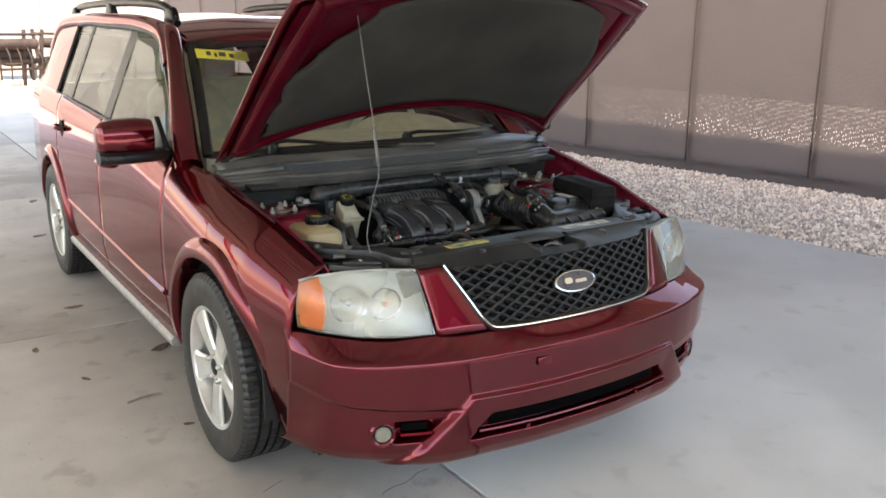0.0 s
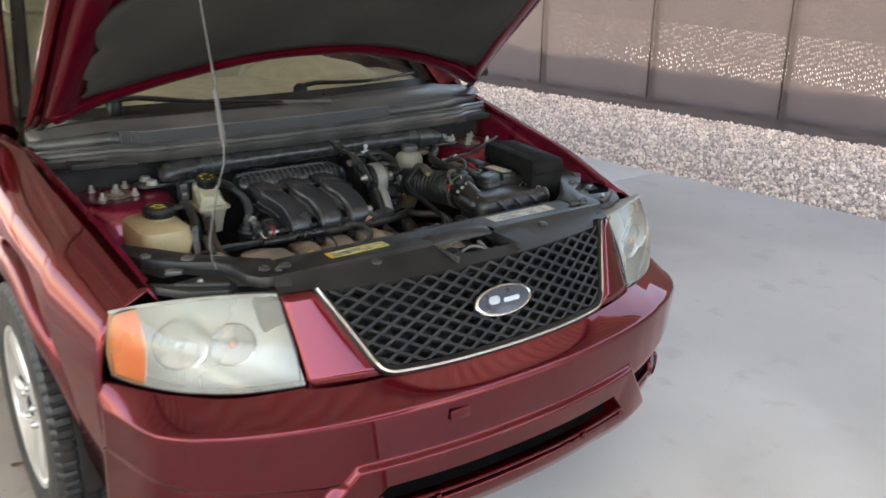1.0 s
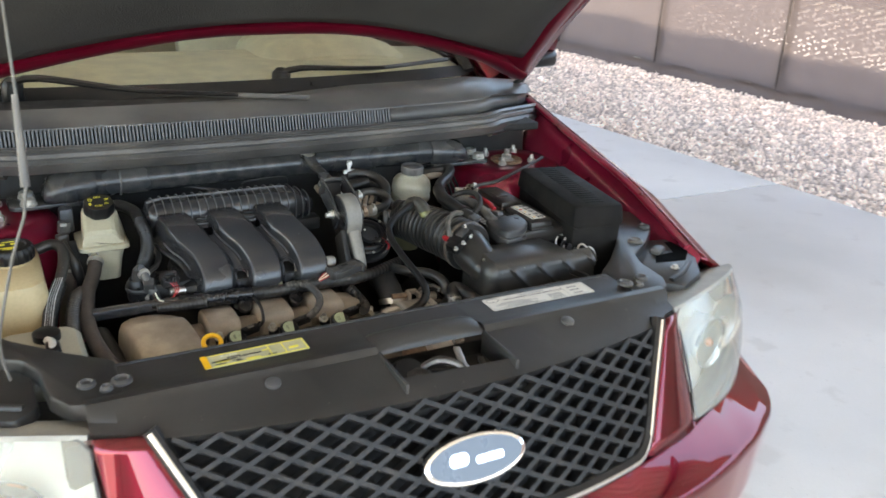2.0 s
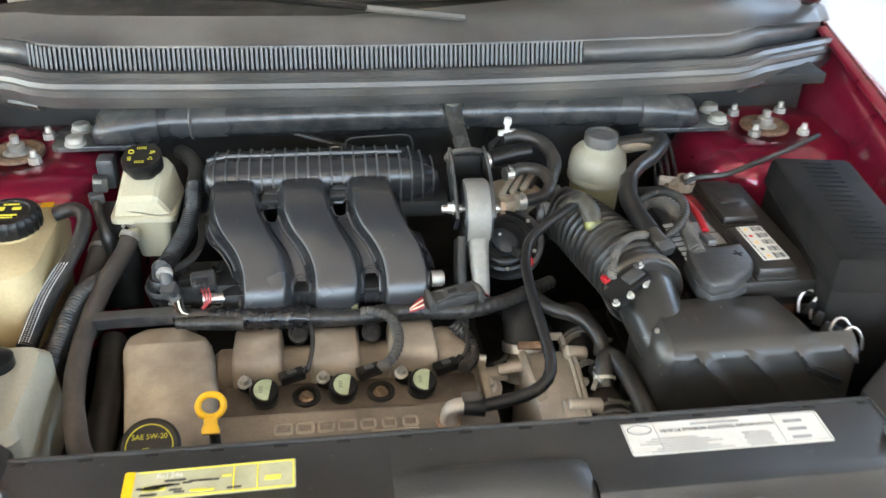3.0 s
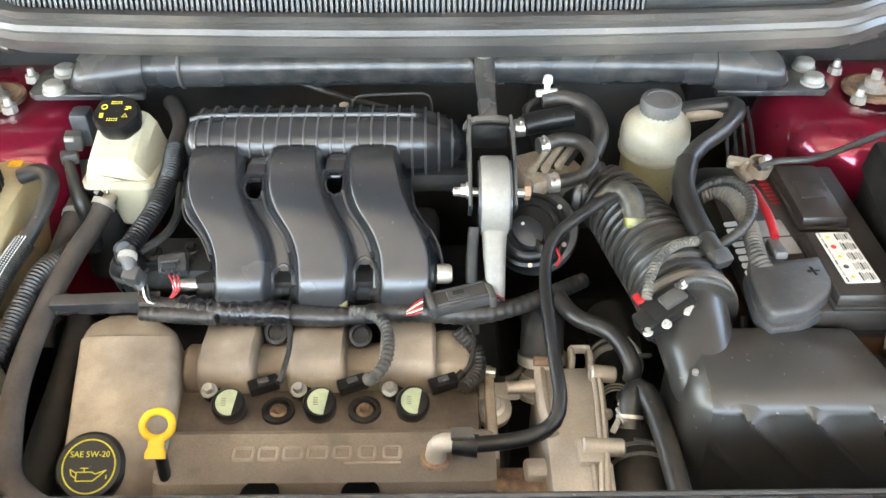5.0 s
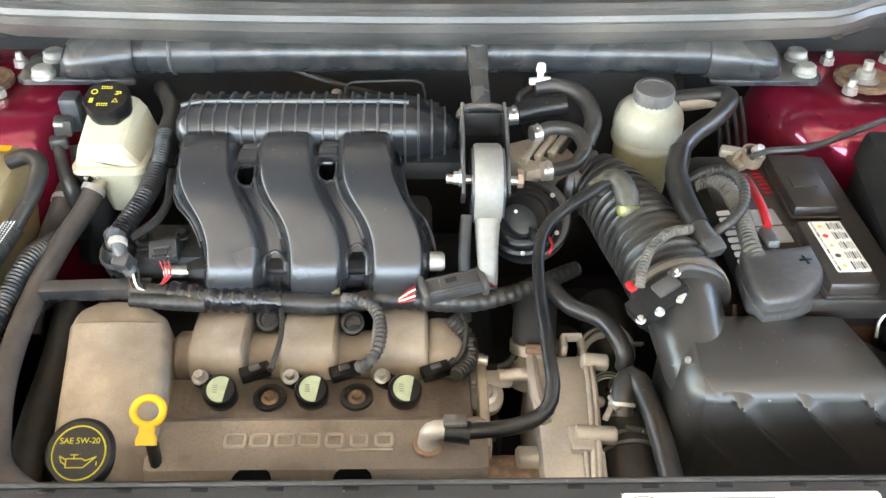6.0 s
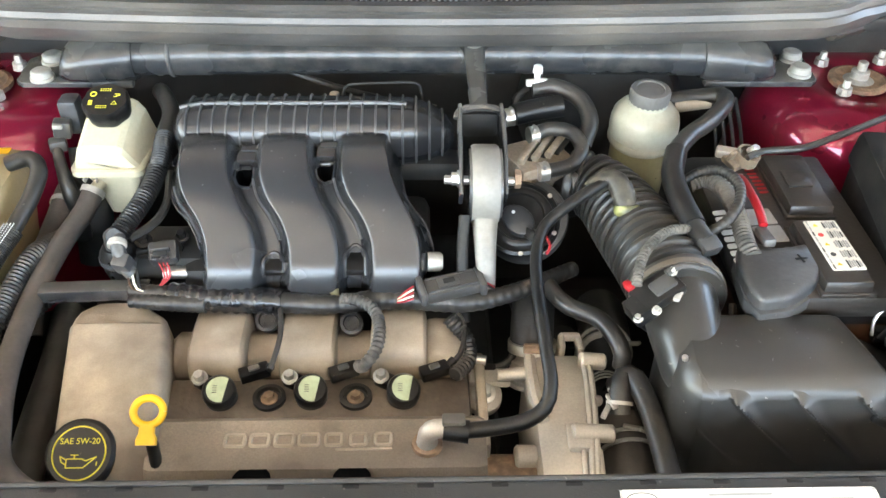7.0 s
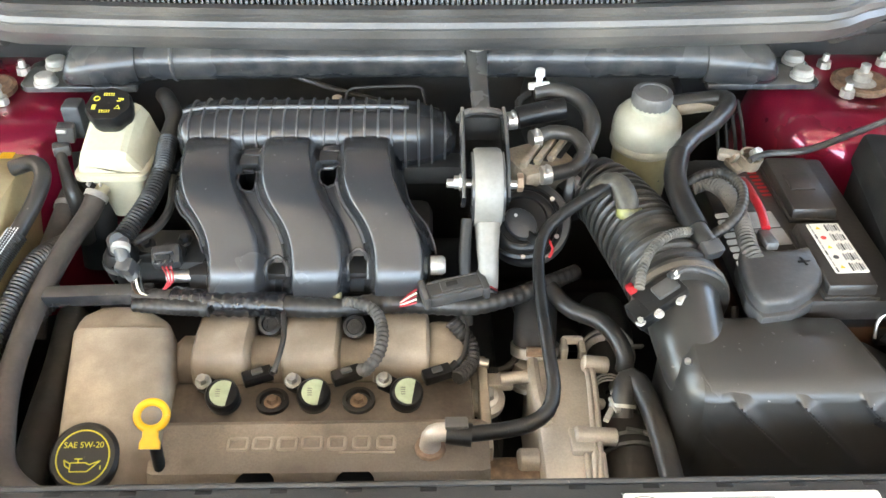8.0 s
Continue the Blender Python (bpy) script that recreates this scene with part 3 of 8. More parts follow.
for k, (x, y, h) in enumerate(((-1.6, 23.2, 2.9), (-0.3, 23.4, 3.1), (1.2, 23.3, 2.6), (2.3, 24, 3.0))):
    pt = thing("leaning_pole", (x, y, -0.09), "thin grey pole propped upright in the yard", "pole", "yard poles")
    part("pole", tube([(x, y, -0.09), (x + 0.12, y + 0.1, h / 2), (x + 0.3, y + 0.3, h)], 0.04, 8, step=0.5), wood_m, pt)
for k, (x, y, s) in enumerate(((0.3, 19.9, 0.22), (1.1, 20.0, 0.16), (2.0, 20.1, 0.2), (-0.6, 19.8, 0.14))):
    pl = thing("scrap_block", (x, y, 0), "dull scrap block on the far ground", "scrap", "yard scrap")
    part("block", box((x, y, s / 2), (s * 1.8, s, s), 0.02, (0, 0, 20 * k)), (rust_m, wood_m)[k % 2], pl)

# small litter on the concrete
tw = thing("twig", (-1.03, 1.54, 0), "thin pale twig lying on the concrete", "twig")
part("stem", tube([(-1.107, 1.527, 0.005), (-1.03, 1.545, 0.007), (-0.957, 1.552, 0.005)], 0.005, 6), wood_m, tw)
for k, (x, y, s) in enumerate(((-1.03, 3.0, 0.05), (-0.80, 2.11, 0.06), (-1.33, 2.4, 0.03), (-1.2, 1.9, 0.025), (-0.95, 1.2, 0.022), (-0.9, 4.9, 0.05), (-0.72, 6.3, 0.06))):
    lf = thing("dry_leaf", (x, y, 0), "small dark dry leaf on the concrete", "leaf", "litter on the floor")
    poly = [(s * math.cos(a) * (1 + 0.25 * math.sin(3 * a + k)), 0.45 * s * math.sin(a)) for a in [i * math.pi / 5 for i in range(10)]]
    part("blade", prism(poly, 0.001, 0.004, 0, pose(x, y, 0, 0, 0, 40 * k)), MATS["rusty_steel"], lf)


# hairline cracks in the slab
for pts in ([(-0.56, 0.30), (-0.546, 0.313), (-0.492, 0.328), (-0.46, 0.325), (-0.422, 0.339), (-0.38, 0.362), (-0.332, 0.367)], [(-0.90, 0.54), (-0.862, 0.559), (-0.81, 0.581)], [(-2.2, 2.2), (-2.05, 2.6), (-2.12, 3.1), (-1.9, 3.6)]):
    part("crack", tube([(x, y, 0.0) for x, y in pts], 0.0015, 5, step=0.02, flat=0.5), MATS["rusty_steel"], floor)
# ---- the car's body ----
car = thing("car", (0, 2.4, 0), "burgundy red crossover wagon with its hood raised", "car")

# cross-sections of the side: stations along the car, six points from sill to top edge
ST_Y = [0.30, 0.60, 0.90, 1.15, 1.40, 1.90, 2.45, 3.50, 4.20, 4.70, 5.00]
ST_X = [[0.80, 0.855, 0.872, 0.868, 0.835, 0.745], [0.85, 0.905, 0.922, 0.918, 0.875, 0.775], [0.87, 0.922, 0.938, 0.934, 0.890, 0.795],
        [0.88, 0.930, 0.943, 0.936, 0.900, 0.815], [0.88, 0.935, 0.946, 0.938, 0.912, 0.865], [0.88, 0.940, 0.948, 0.940, 0.922, 0.890],
        [0.88, 0.940, 0.948, 0.940, 0.922, 0.890], [0.88, 0.938, 0.946, 0.938, 0.918, 0.880], [0.86, 0.92, 0.93, 0.92, 0.90, 0.86],
        [0.80, 0.87, 0.885, 0.875, 0.855, 0.82], [0.66, 0.74, 0.76, 0.75, 0.73, 0.70]]
ST_Z = [[0.22, 0.40, 0.55, 0.68, 0.785, 0.846], [0.22, 0.42, 0.60, 0.75, 0.865, 0.930], [0.22, 0.42, 0.62, 0.80, 0.915, 0.985],
        [0.22, 0.42, 0.65, 0.83, 0.95, 1.030], [0.22, 0.42, 0.66, 0.85, 0.98, 1.055], [0.22, 0.42, 0.66, 0.88, 1.02, 1.085],
        [0.22, 0.42, 0.66, 0.90, 1.05, 1.120], [0.24, 0.42, 0.66, 0.92, 1.08, 1.155], [0.26, 0.44, 0.66, 0.92, 1.09, 1.165],
        [0.30, 0.45, 0.66, 0.92, 1.09, 1.165], [0.34, 0.46, 0.66, 0.92, 1.09, 1.165]]


def side_section(y, n=26):
    xs = [interp(y, ST_Y, [r[k] for r in ST_X]) for k in range(6)]
    zs = [interp(y, ST_Y, [r[k] for r in ST_Z]) for k in range(6)]
    line = smooth_line([(a, 0, b) for a, b in zip(xs, zs)], 0.004)
    k = np.linspace(0, len(line) - 1, n)
    return [Vector((line[int(i)].x, y, line[int(i)].z)) for i in k]


WHEELS = (0.889, 3.757)
ARCH_R = 0.405


def side_panel(name, s, y0, y1, label="", step=0.025, z_top=9.0):
    """A skin panel of one side (s = -1 or 1), cut out round the wheels, with thickness."""
    n = max(2, int((y1 - y0) / step))
    ys = [y0 + (y1 - y0) * i / n for i in range(n + 1)]
    bm = B()
    g = [[bm.verts.new((s * p.x, p.y, p.z)) for p in side_section(y)] for y in ys]
    for a, b in zip(g, g[1:]):
        for i in range(len(a) - 1):
            bm.faces.new((a[i], a[i + 1], b[i + 1], b[i]))
    for wy in WHEELS:
        gone = [f for f in bm.faces if Vector((0, f.calc_center_median().y - wy, f.calc_center_median().z - 0.36)).length < ARCH_R]
        bmesh.ops.delete(bm, geom=gone, context="FACES")
        for v in bm.verts:
            d = Vector((0, v.co.y - wy, v.co.z - 0.36))
            if d.length < ARCH_R + 0.012:
                d = d.normalized() * (ARCH_R + 0.012)
                v.co.y, v.co.z = wy + d.y, 0.36 + d.z
    bmesh.ops.delete(bm, geom=[v for v in bm.verts if not v.link_faces], context="VERTS")
    ob = part(name, bm, paint, car, label, 50)
    so = ob.modifiers.new("thick", "SOLIDIFY")
    so.thickness, so.offset = 0.012, -1
    return ob


def arch_flare(s, wy):
    """The raised lip round a wheel opening: an arched rib that dies into the bumper and the sill."""
    rings = []
    for i in range(41):
        a = radians((16 + 176 * i / 40) if wy < 2 else (-12 + 204 * i / 40))
        ca, sa_ = math.cos(a), math.sin(a)
        y, z = wy - ca * 0.42, 0.36 + sa_ * 0.42
        sec = side_section(min(max(y, 0.3), 5.0))
        x0 = interp(z, [p.z for p in sec], [p.x for p in sec])
        x0 = max(x0, 0.885 if sa_ > 0 else 0.87)
        grow = min(1.0, i / 9) if wy < 2 else 1.0  # dies into the bumper
        ring = []
        for rr, dx in ((0.398, -0.06), (0.398, 0.012), (0.404, 0.022), (0.430, 0.024), (0.462, 0.016), (0.476, 0.002), (0.474, -0.02)):
            ring.append((s * (x0 + dx * (grow if dx > 0 else 1) - max(0, rr - 0.43) * 0.25), wy - ca * rr, 0.36 + sa_ * rr))
        rings.append(ring)
    bm = loft(rings, None, True, True)
    return part("wheel_arch_flare", bm, paint, car, sharp=50)


def arch_liner(s, wy):
    rings = []
    for i in range(25):
        a = radians(-10 + 200 * i / 24)
        rings.append([(s * x, wy - math.cos(a) * r, 0.36 + math.sin(a) * r) for x, r in ((0.90, 0.40), (0.62, 0.42), (0.62, 0.43), (0.90, 0.41))])
    part("wheel_well_liner", loft(rings), dark, car, "black wheel well liner")
    part("wheel_well_back", cyl((s * 0.62, wy, 0.36), (s * 0.615, wy, 0.36), 0.42, n=40), dark, car)


for s in (-1, 1):
    side_panel("front_fender", s, 0.318, 1.40)
    side_panel("front_door", s, 1.406, 2.46)
    side_panel("rear_door", s, 2.466, 3.50)
    side_panel("rear_quarter", s, 3.506, 5.0)
    for wy in WHEELS:
        arch_flare(s, wy)
        arch_liner(s, wy)
    # sill moulding with its bright strip, and the crease along the doors
    bm = loft([[(s * (0.93 + dx), y, z + dz) for dx, dz in ((0, 0), (0.022, 0.008), (0.026, 0.03), (0.012, 0.045), (-0.03, 0.04), (-0.03, 0))]
               for y, z in ((1.34, 0.285), (2.2, 0.29), (3.31, 0.30))])
    part("sill_strip", bm, zinc_clamp, car, "dull silver sill strip")
    bm = loft([[(s * (0.942 + dx), y, 0.50 + 0.035 * (y - 1.4) + dz) for dx, dz in ((-0.012, -0.03), (0.010, -0.006), (0.013, 0.0), (0.008, 0.006), (-0.012, 0.03))] for y in (1.42, 2.0, 2.7, 3.28)])
    part("door_crease", bm, paint, car)

# wheels
def wheel(s, y, steer=0.0):
    c = Vector((s * 0.838, y, 0.352))
    w = part("wheel", cyl(c - Vector((0.05, 0, 0)), c + Vector((0.05, 0, 0)), 0.06, n=16), dark, car)
    d = Vector((s, 0, 0))
    prof = [(0.225, -0.10), (0.30, -0.112), (0.335, -0.108), (0.348, -0.095), (0.352, -0.06), (0.353, 0.0), (0.352, 0.06), (0.348, 0.095), (0.335, 0.108), (0.30, 0.114), (0.25, 0.112), (0.226, 0.10)]
    n = 96
    u, v, _ = basis(d)
    rings = []
    # grooves run round the tread, with sipes across the shoulders
    tread = [(r, h) for r, h in prof if abs(h) > 0.095 or r <= 0.34]
    k = [i for i, (r, h) in enumerate(tread) if h < 0][-1] + 1
    gl = []
    for h, deep in ((-0.095, 0), (-0.062, 0), (-0.060, 1), (-0.052, 1), (-0.050, 0), (-0.022, 0), (-0.020, 1), (-0.012, 1), (-0.010, 0), (0.010, 0), (0.012, 1), (0.020, 1), (0.022, 0), (0.050, 0), (0.052, 1), (0.060, 1), (0.062, 0), (0.095, 0)):
        gl.append((0.353 - 0.06 * max(0, abs(h) - 0.06) - 0.012 * deep, h))
    full = tread[:k] + gl + tread[k:]
    for r, h in full:
        ring = []
        for i in range(n * 3):
            a = math.pi * i / (n * 1.5)
            rr = r - (0.005 if (i % 4 == 0 and 0.060 <= abs(h) <= 0.109) else 0.003 if (i % 6 == 0 and abs(h) < 0.06) else 0)
            ring.append(c + d * h + u * rr * math.cos(a) + v * rr * math.sin(a))
        rings.append(ring)
    bm = loft(rings, None, True, False)
    part("tyre", bm, tyre_m, w, "black road tyre with grooved tread", 25)
    # rim: barrel, lip and five broad spokes
    bm = turned([(0.228, -0.10), (0.20, -0.09), (0.20, 0.06), (0.212, 0.09), (0.218, 0.103), (0.230, 0.106), (0.232, 0.098), (0.226, 0.09)], c, d, 64, caps=False)
    part("rim", bm, alloy, w, "silver alloy wheel rim")
    part("brake_disc", cyl(c + d * 0.005, c + d * 0.02, 0.15, n=40), dark, w)
    part("barrel_back", cyl(c - d * 0.05, c - d * 0.045, 0.199, n=40), dark, w)
    bm = turned([(0.072, 0.04), (0.075, 0.082), (0.05, 0.092), (0.034, 0.093), (0.032, 0.088)], c, d, 32)
    part("hub", bm, alloy, w)
    for j in range(5):
        a = 2 * math.pi * j / 5 + 0.3
        rad = u * math.cos(a) + v * math.sin(a)
        tan = -u * math.sin(a) + v * math.cos(a)
        rings = []
        for r, hw, h, th in ((0.05, 0.036, 0.086, 0.03), (0.10, 0.040, 0.092, 0.03), (0.15, 0.047, 0.096, 0.03), (0.19, 0.056, 0.098, 0.028), (0.218, 0.066, 0.098, 0.026)):
            rings.append([c + rad * r + tan * (hw * q[0]) + d * (h + q[1] * th) for q in ((-1, -0.5), (-1, -0.25), (-0.8, 0), (-0.3, -0.04), (0.3, -0.04), (0.8, 0), (1, -0.25), (1, -0.5), (0.6, -1), (-0.6, -1))])
        part("spoke", loft(rings), alloy, w)
        q = c + d * 0.086 + (u * math.cos(a + 0.63) + v * math.sin(a + 0.63)) * 0.055
        part("lug_nut", turned([(0.011, 0), (0.011, 0.012), (0.006, 0.018)], q, d, 6), steel, w)
    part("hub_cap", turned([(0.031, 0), (0.031, 0.004), (0.02, 0.008)], c + d * 0.09, d, 24), black_pl, w)
    return w


for s in (-1, 1):
    for wy in WHEELS:
        wheel(s, wy)

# floor pan keeps light out from below
part("underbody", box((0, 2.5, 0.30), (1.24, 4.3, 0.06), 0.02), dark, car)

# greenhouse: roof, pillars, glass


def roof_pt(u_, y):
    """Roof surface: u_ from -1 to 1 across."""
    z = interp(y, [1.80, 1.95, 2.3, 3.0, 4.0, 4.6, 4.85], [1.515, 1.555, 1.60, 1.625, 1.61, 1.57, 1.53])
    w = interp(y, [1.80, 2.3, 4.0, 4.85], [0.635, 0.655, 0.645, 0.60])
    return Vector((w * u_, y + 0.10 * u_ * u_ * (1 if y < 2.2 else 0) * (2.2 - y) / 0.4, z - 0.055 * abs(u_) ** 2.6))


bm = B()
ysr = [1.80 + (4.85 - 1.80) * i / 30 for i in range(31)]
g = [[bm.verts.new(roof_pt(-1 + 2 * i / 24, y)) for i in range(25)] for y in ysr]
for a, b in zip(g, g[1:]):
    for i in range(24):
        bm.faces.new((a[i], a[i + 1], b[i + 1], b[i]))
rf = part("roof", bm, paint, car, "", 50)
so = rf.modifiers.new("thick", "SOLIDIFY")
so.thickness, so.offset = 0.03, -1
for s in (-1, 1):
    pts = [(s * 0.60, 2.12, 1.565), (s * 0.60, 2.22, 1.625), (s * 0.60, 2.5, 1.66), (s * 0.595, 3.4, 1.672), (s * 0.59, 4.2, 1.655), (s * 0.585, 4.45, 1.60)]
    part("roof_rail", tube(pts, 0.017, 10, step=0.05, flat=1.3), black_pl, car, "black roof rail")
    for y, z in ((2.2, 1.585), (3.35, 1.62), (4.3, 1.60)):
        part("rail_foot", box((s * 0.60, y, z + 0.02), (0.05, 0.16, 0.075), 0.015, taper=0.6), black_pl, car)


def windscreen(u_, t):
    """t from the cowl (0) to the roof (1)."""
    y = 1.17 + (1.80 - 1.17) * t + 0.20 * u_ * u_ * (1 - 0.45 * t)
    z = 1.075 + (1.50 - 1.075) * t + 0.03 * math.sin(math.pi * t) - 0.025 * u_ * u_
    return Vector((u_ * (0.74 - 0.13 * t), y, z))


bm = B()
g = [[bm.verts.new(windscreen(-1 + 2 * i / 20, j / 12)) for i in range(21)] for j in range(13)]
for a, b in zip(g, g[1:]):
    for i in range(20):
        bm.faces.new((a[i], a[i + 1], b[i + 1], b[i]))
ws = part("windshield", bm, glass, car, "clear windshield glass")
ws.visible_shadow = False
bm = B()
for (t0, t1) in ((0.93, 1.03), (-0.02, 0.03)):
    g = [[bm.verts.new(windscreen(-1 + 2 * i / 20, t) + Vector((0, -0.003, 0.004))) for i in range(21)] for t in (t0, t1)]
    for i in range(20):
        bm.faces.new((g[0][i], g[0][i + 1], g[1][i + 1], g[1][i]))
part("windshield_band", bm, black_pl, car)
for s in (-1, 1):
    # A pillar with its black windshield seal
    line = [(s * 0.835, 1.33, 1.02), (s * 0.815, 1.43, 1.10), (s * 0.755, 1.66, 1.33), (s * 0.69, 1.92, 1.515), (s * 0.66, 2.1, 1.545)]
    part("front_pillar", tube(line, [0.055, 0.05, 0.038, 0.036, 0.034], 12, step=0.03, flat=0.9), paint, car)
    part("windshield_seal", tube([windscreen(s * 1.0, t) + Vector((s * 0.004, -0.004, 0.004)) for t in (0, 0.3, 0.6, 1.0)], 0.022, 8, step=0.05, flat=0.6), black_pl, car)
    # side glass between belt and roof edge
    def glass_pt(y, t):
        sec = side_section(y)
        b0 = sec[-1]
        zr = interp(y, [1.45, 1.70, 2.0, 2.4, 3.5, 4.4, 4.8], [1.06, 1.30, 1.49, 1.535, 1.555, 1.51, 1.30])
        xr = interp(y, [1.45, 1.70, 2.0, 2.4, 4.4], [0.84, 0.775, 0.715, 0.70, 0.695])
        return Vector((s * (b0.x - 0.012 + (xr - b0.x + 0.012) * t), y, b0.z - 0.01 + (zr - b0.z + 0.01) * t))
    for nm, ya, yb in (("front_side_window", 1.50, 2.40), ("rear_side_window", 2.52, 3.30), ("quarter_window", 3.36, 3.72)):
        bm = B()
        g = [[bm.verts.new(glass_pt(ya + (yb - ya) * i / 12, j / 4)) for i in range(13)] for j in range(5)]
        for a, b in zip(g, g[1:]):
            for i in range(12):
                bm.faces.new((a[i], a[i + 1], b[i + 1], b[i]))
        w = part(nm, bm, side_glass, car, "tinted side window glass")
        w.visible_shadow = False
    for ya, yb, mm in ((2.40, 2.52, black_pl), (3.30, 3.36, black_pl), (3.72, 4.75, paint)):
        bm = B()
        m_ = max(2, int((yb - ya) / 0.08))
        g = [[bm.verts.new(glass_pt(ya + (yb - ya) * i / m_, j / 5) + Vector((s * 0.004, 0, 0))) for i in range(m_ + 1)] for j in range(6)]
        for a, b in zip(g, g[1:]):
            for i in range(m_):
                bm.faces.new((a[i], a[i + 1], b[i + 1], b[i]))
        part("side_pillar", bm, mm, car)
    belt = [glass_pt(y, 0) + Vector((s * 0.010, 0, 0.0)) for y in (1.46, 1.9, 2.4, 3.0, 3.72)]
    part("belt_moulding", tube(belt, 0.010, 8, step=0.06), black_pl, car)
    top = [glass_pt(y, 1) + Vector((s * 0.004, 0, 0.002)) for y in (1.46, 1.6, 1.75, 2.0, 2.4, 3.0, 3.5, 3.75)]
    part("window_frame", tube(top, 0.014, 8, step=0.05), black_pl, car)
    rail = [glass_pt(y, 1) + Vector((-s * 0.02, 0, 0.03)) for y in (1.8, 2.0, 2.4, 3.0, 3.6, 4.3, 4.7)]
    part("roof_side", tube(rail, 0.04, 10, step=0.06), paint, car)
    part("rear_frame", tube([glass_pt(3.72, t) + Vector((s * 0.006, 0, 0)) for t in (0, 0.5, 1)], 0.012, 8, step=0.05), black_pl, car)
    # door handles
    for y, z in ((2.30, 0.915), (3.38, 0.975)):
        h = part("door_handle", tube([(s * 0.935, y - 0.11, z), (s * 0.968, y - 0.08, z + 0.004), (s * 0.968, y + 0.05, z + 0.004), (s * 0.935, y + 0.08, z)], 0.013, 8, step=0.02), paint, car)
        part("handle_recess", turned([(0.045, 0), (0.05, 0.004), (0.03, 0.0045)], (s * 0.934, y - 0.03, z), (s, 0, 0), 20), dark, h)
    # mirror
    mb = Vector((s * 1.045, 1.50, 1.125))
    rings = []
    for k, (dx, hw, hh) in enumerate(((-0.125, 0.045, 0.062), (-0.118, 0.065, 0.078), (-0.06, 0.075, 0.086), (0.04, 0.075, 0.085), (0.10, 0.062, 0.074), (0.120, 0.035, 0.05))):
        rings.append([mb + Vector((s * (dx * 0.88 - 0.012), 0.01 + hw * px, 0.008 + 0.86 * hh * pz)) for px, pz in rrect(2, 2, 0.75, 5)])
    mr_ = part("door_mirror", loft(rings), paint, car, "burgundy door mirror with a black base")
    rings = [[mb + Vector((s * (dx * 0.88 - 0.012), 0.005 + hw * px, -0.066 + 0.026 * pz)) for px, pz in rrect(2, 2, 0.6, 4)] for dx, hw in ((-0.20, 0.04), (-0.12, 0.062), (0.0, 0.080), (0.09, 0.068), (0.118, 0.04))]
    part("mirror_base", loft(rings), black_pl, mr_, "black plastic mirror base")
    part("mirror_glass", box(tuple(mb + Vector((-s * 0.012, 0.083, 0.008))), (0.165, 0.004, 0.105), 0.002), chrome, mr_)
    part("mirror_sail", prism([(0, 0), (0.16, 0.0), (0.155, 0.03), (0.04, 0.14), (0.02, 0.14)], 0, 0.02, 0.005,
                              frame_m((s * 0.868, 1.46, 1.06), (0, 1, 0), (s, 0, 0)) if s > 0 else frame_m((s * 0.868, 1.62, 1.06), (0, -1, 0), (s, 0, 0))), black_pl, mr_)
    # tail lamp wrapping the rear corner
    bm = loft([[(s * (interp(y, [4.55, 4.8, 4.98], [0.872, 0.822, 0.715]) + dx), y, z) for dx, z in ((0, 0.86), (0.008, 0.88), (0.004, 1.00), (-0.02, 1.08), (-0.06, 1.08), (-0.04, 0.86))] for y in (4.55, 4.7, 4.85, 4.98)])
    part("tail_lamp", bm, red_lens, car, "red tail lamp")

# tailgate and rear bumper close the back
def gate(u_, z):
    x = u_ * (0.74 - 0.16 * max(0.0, z - 1.0))
    return (x, 4.98 - 0.12 * (z - 0.7) ** 2 - 0.3 * max(0, z - 1.1) + 0.02 - 0.05 * x * x, z)


part("tailgate", loft([[gate(u_, z) for u_ in np.linspace(-1, 1, 13)] for z in np.linspace(0.62, 1.12, 8)], None, False, False), paint, car)
part("rear_window", loft([[gate(u_, z) for u_ in np.linspace(-1, 1, 13)] for z in np.linspace(1.122, 1.50, 6)], None, False, False), rear_glass, car, "dark rear window glass").visible_shadow = False
part("rear_bumper", box((0, 5.0, 0.50), (1.55, 0.16, 0.34), 0.06), paint, car)

# interior
part("dash_top", loft([[(x, y + k * 0.2 * (x / 0.74) ** 2, z - 0.02 * abs(x) ** 3) for x in np.linspace(-0.74, 0.74, 13)] + [(x, y + k * 0.2 * (x / 0.74) ** 2, z - 0.12) for x in np.linspace(0.74, -0.74, 13)] for y, z, k in ((1.205, 1.062, 1.0), (1.32, 1.072, 0.8), (1.5, 1.080, 0.4), (1.72, 1.078, 0), (1.80, 1.02, 0))]), beige, car, "beige dashboard top")
part("dash_face", box((0, 1.78, 0.84), (1.48, 0.16, 0.34), 0.04), beige, car)
part("instrument_hood", loft([[(0.38 + 0.24 * math.cos(a), y, 1.05 + h * math.sin(a)) for a in np.linspace(0, math.pi, 14)] for y, h in ((1.50, 0.04), (1.58, 0.09), (1.80, 0.085))], None, True, True), beige, car)
ring = [(0.38 + 0.19 * math.cos(a), 1.93 - 0.10 * math.sin(a), 1.02 + 0.16 * math.sin(a)) for a in np.linspace(0, 2 * math.pi, 25)[:-1]]
part("steering_wheel", tube(ring, 0.015, 8, closed=True, step=0.03), beige, car)
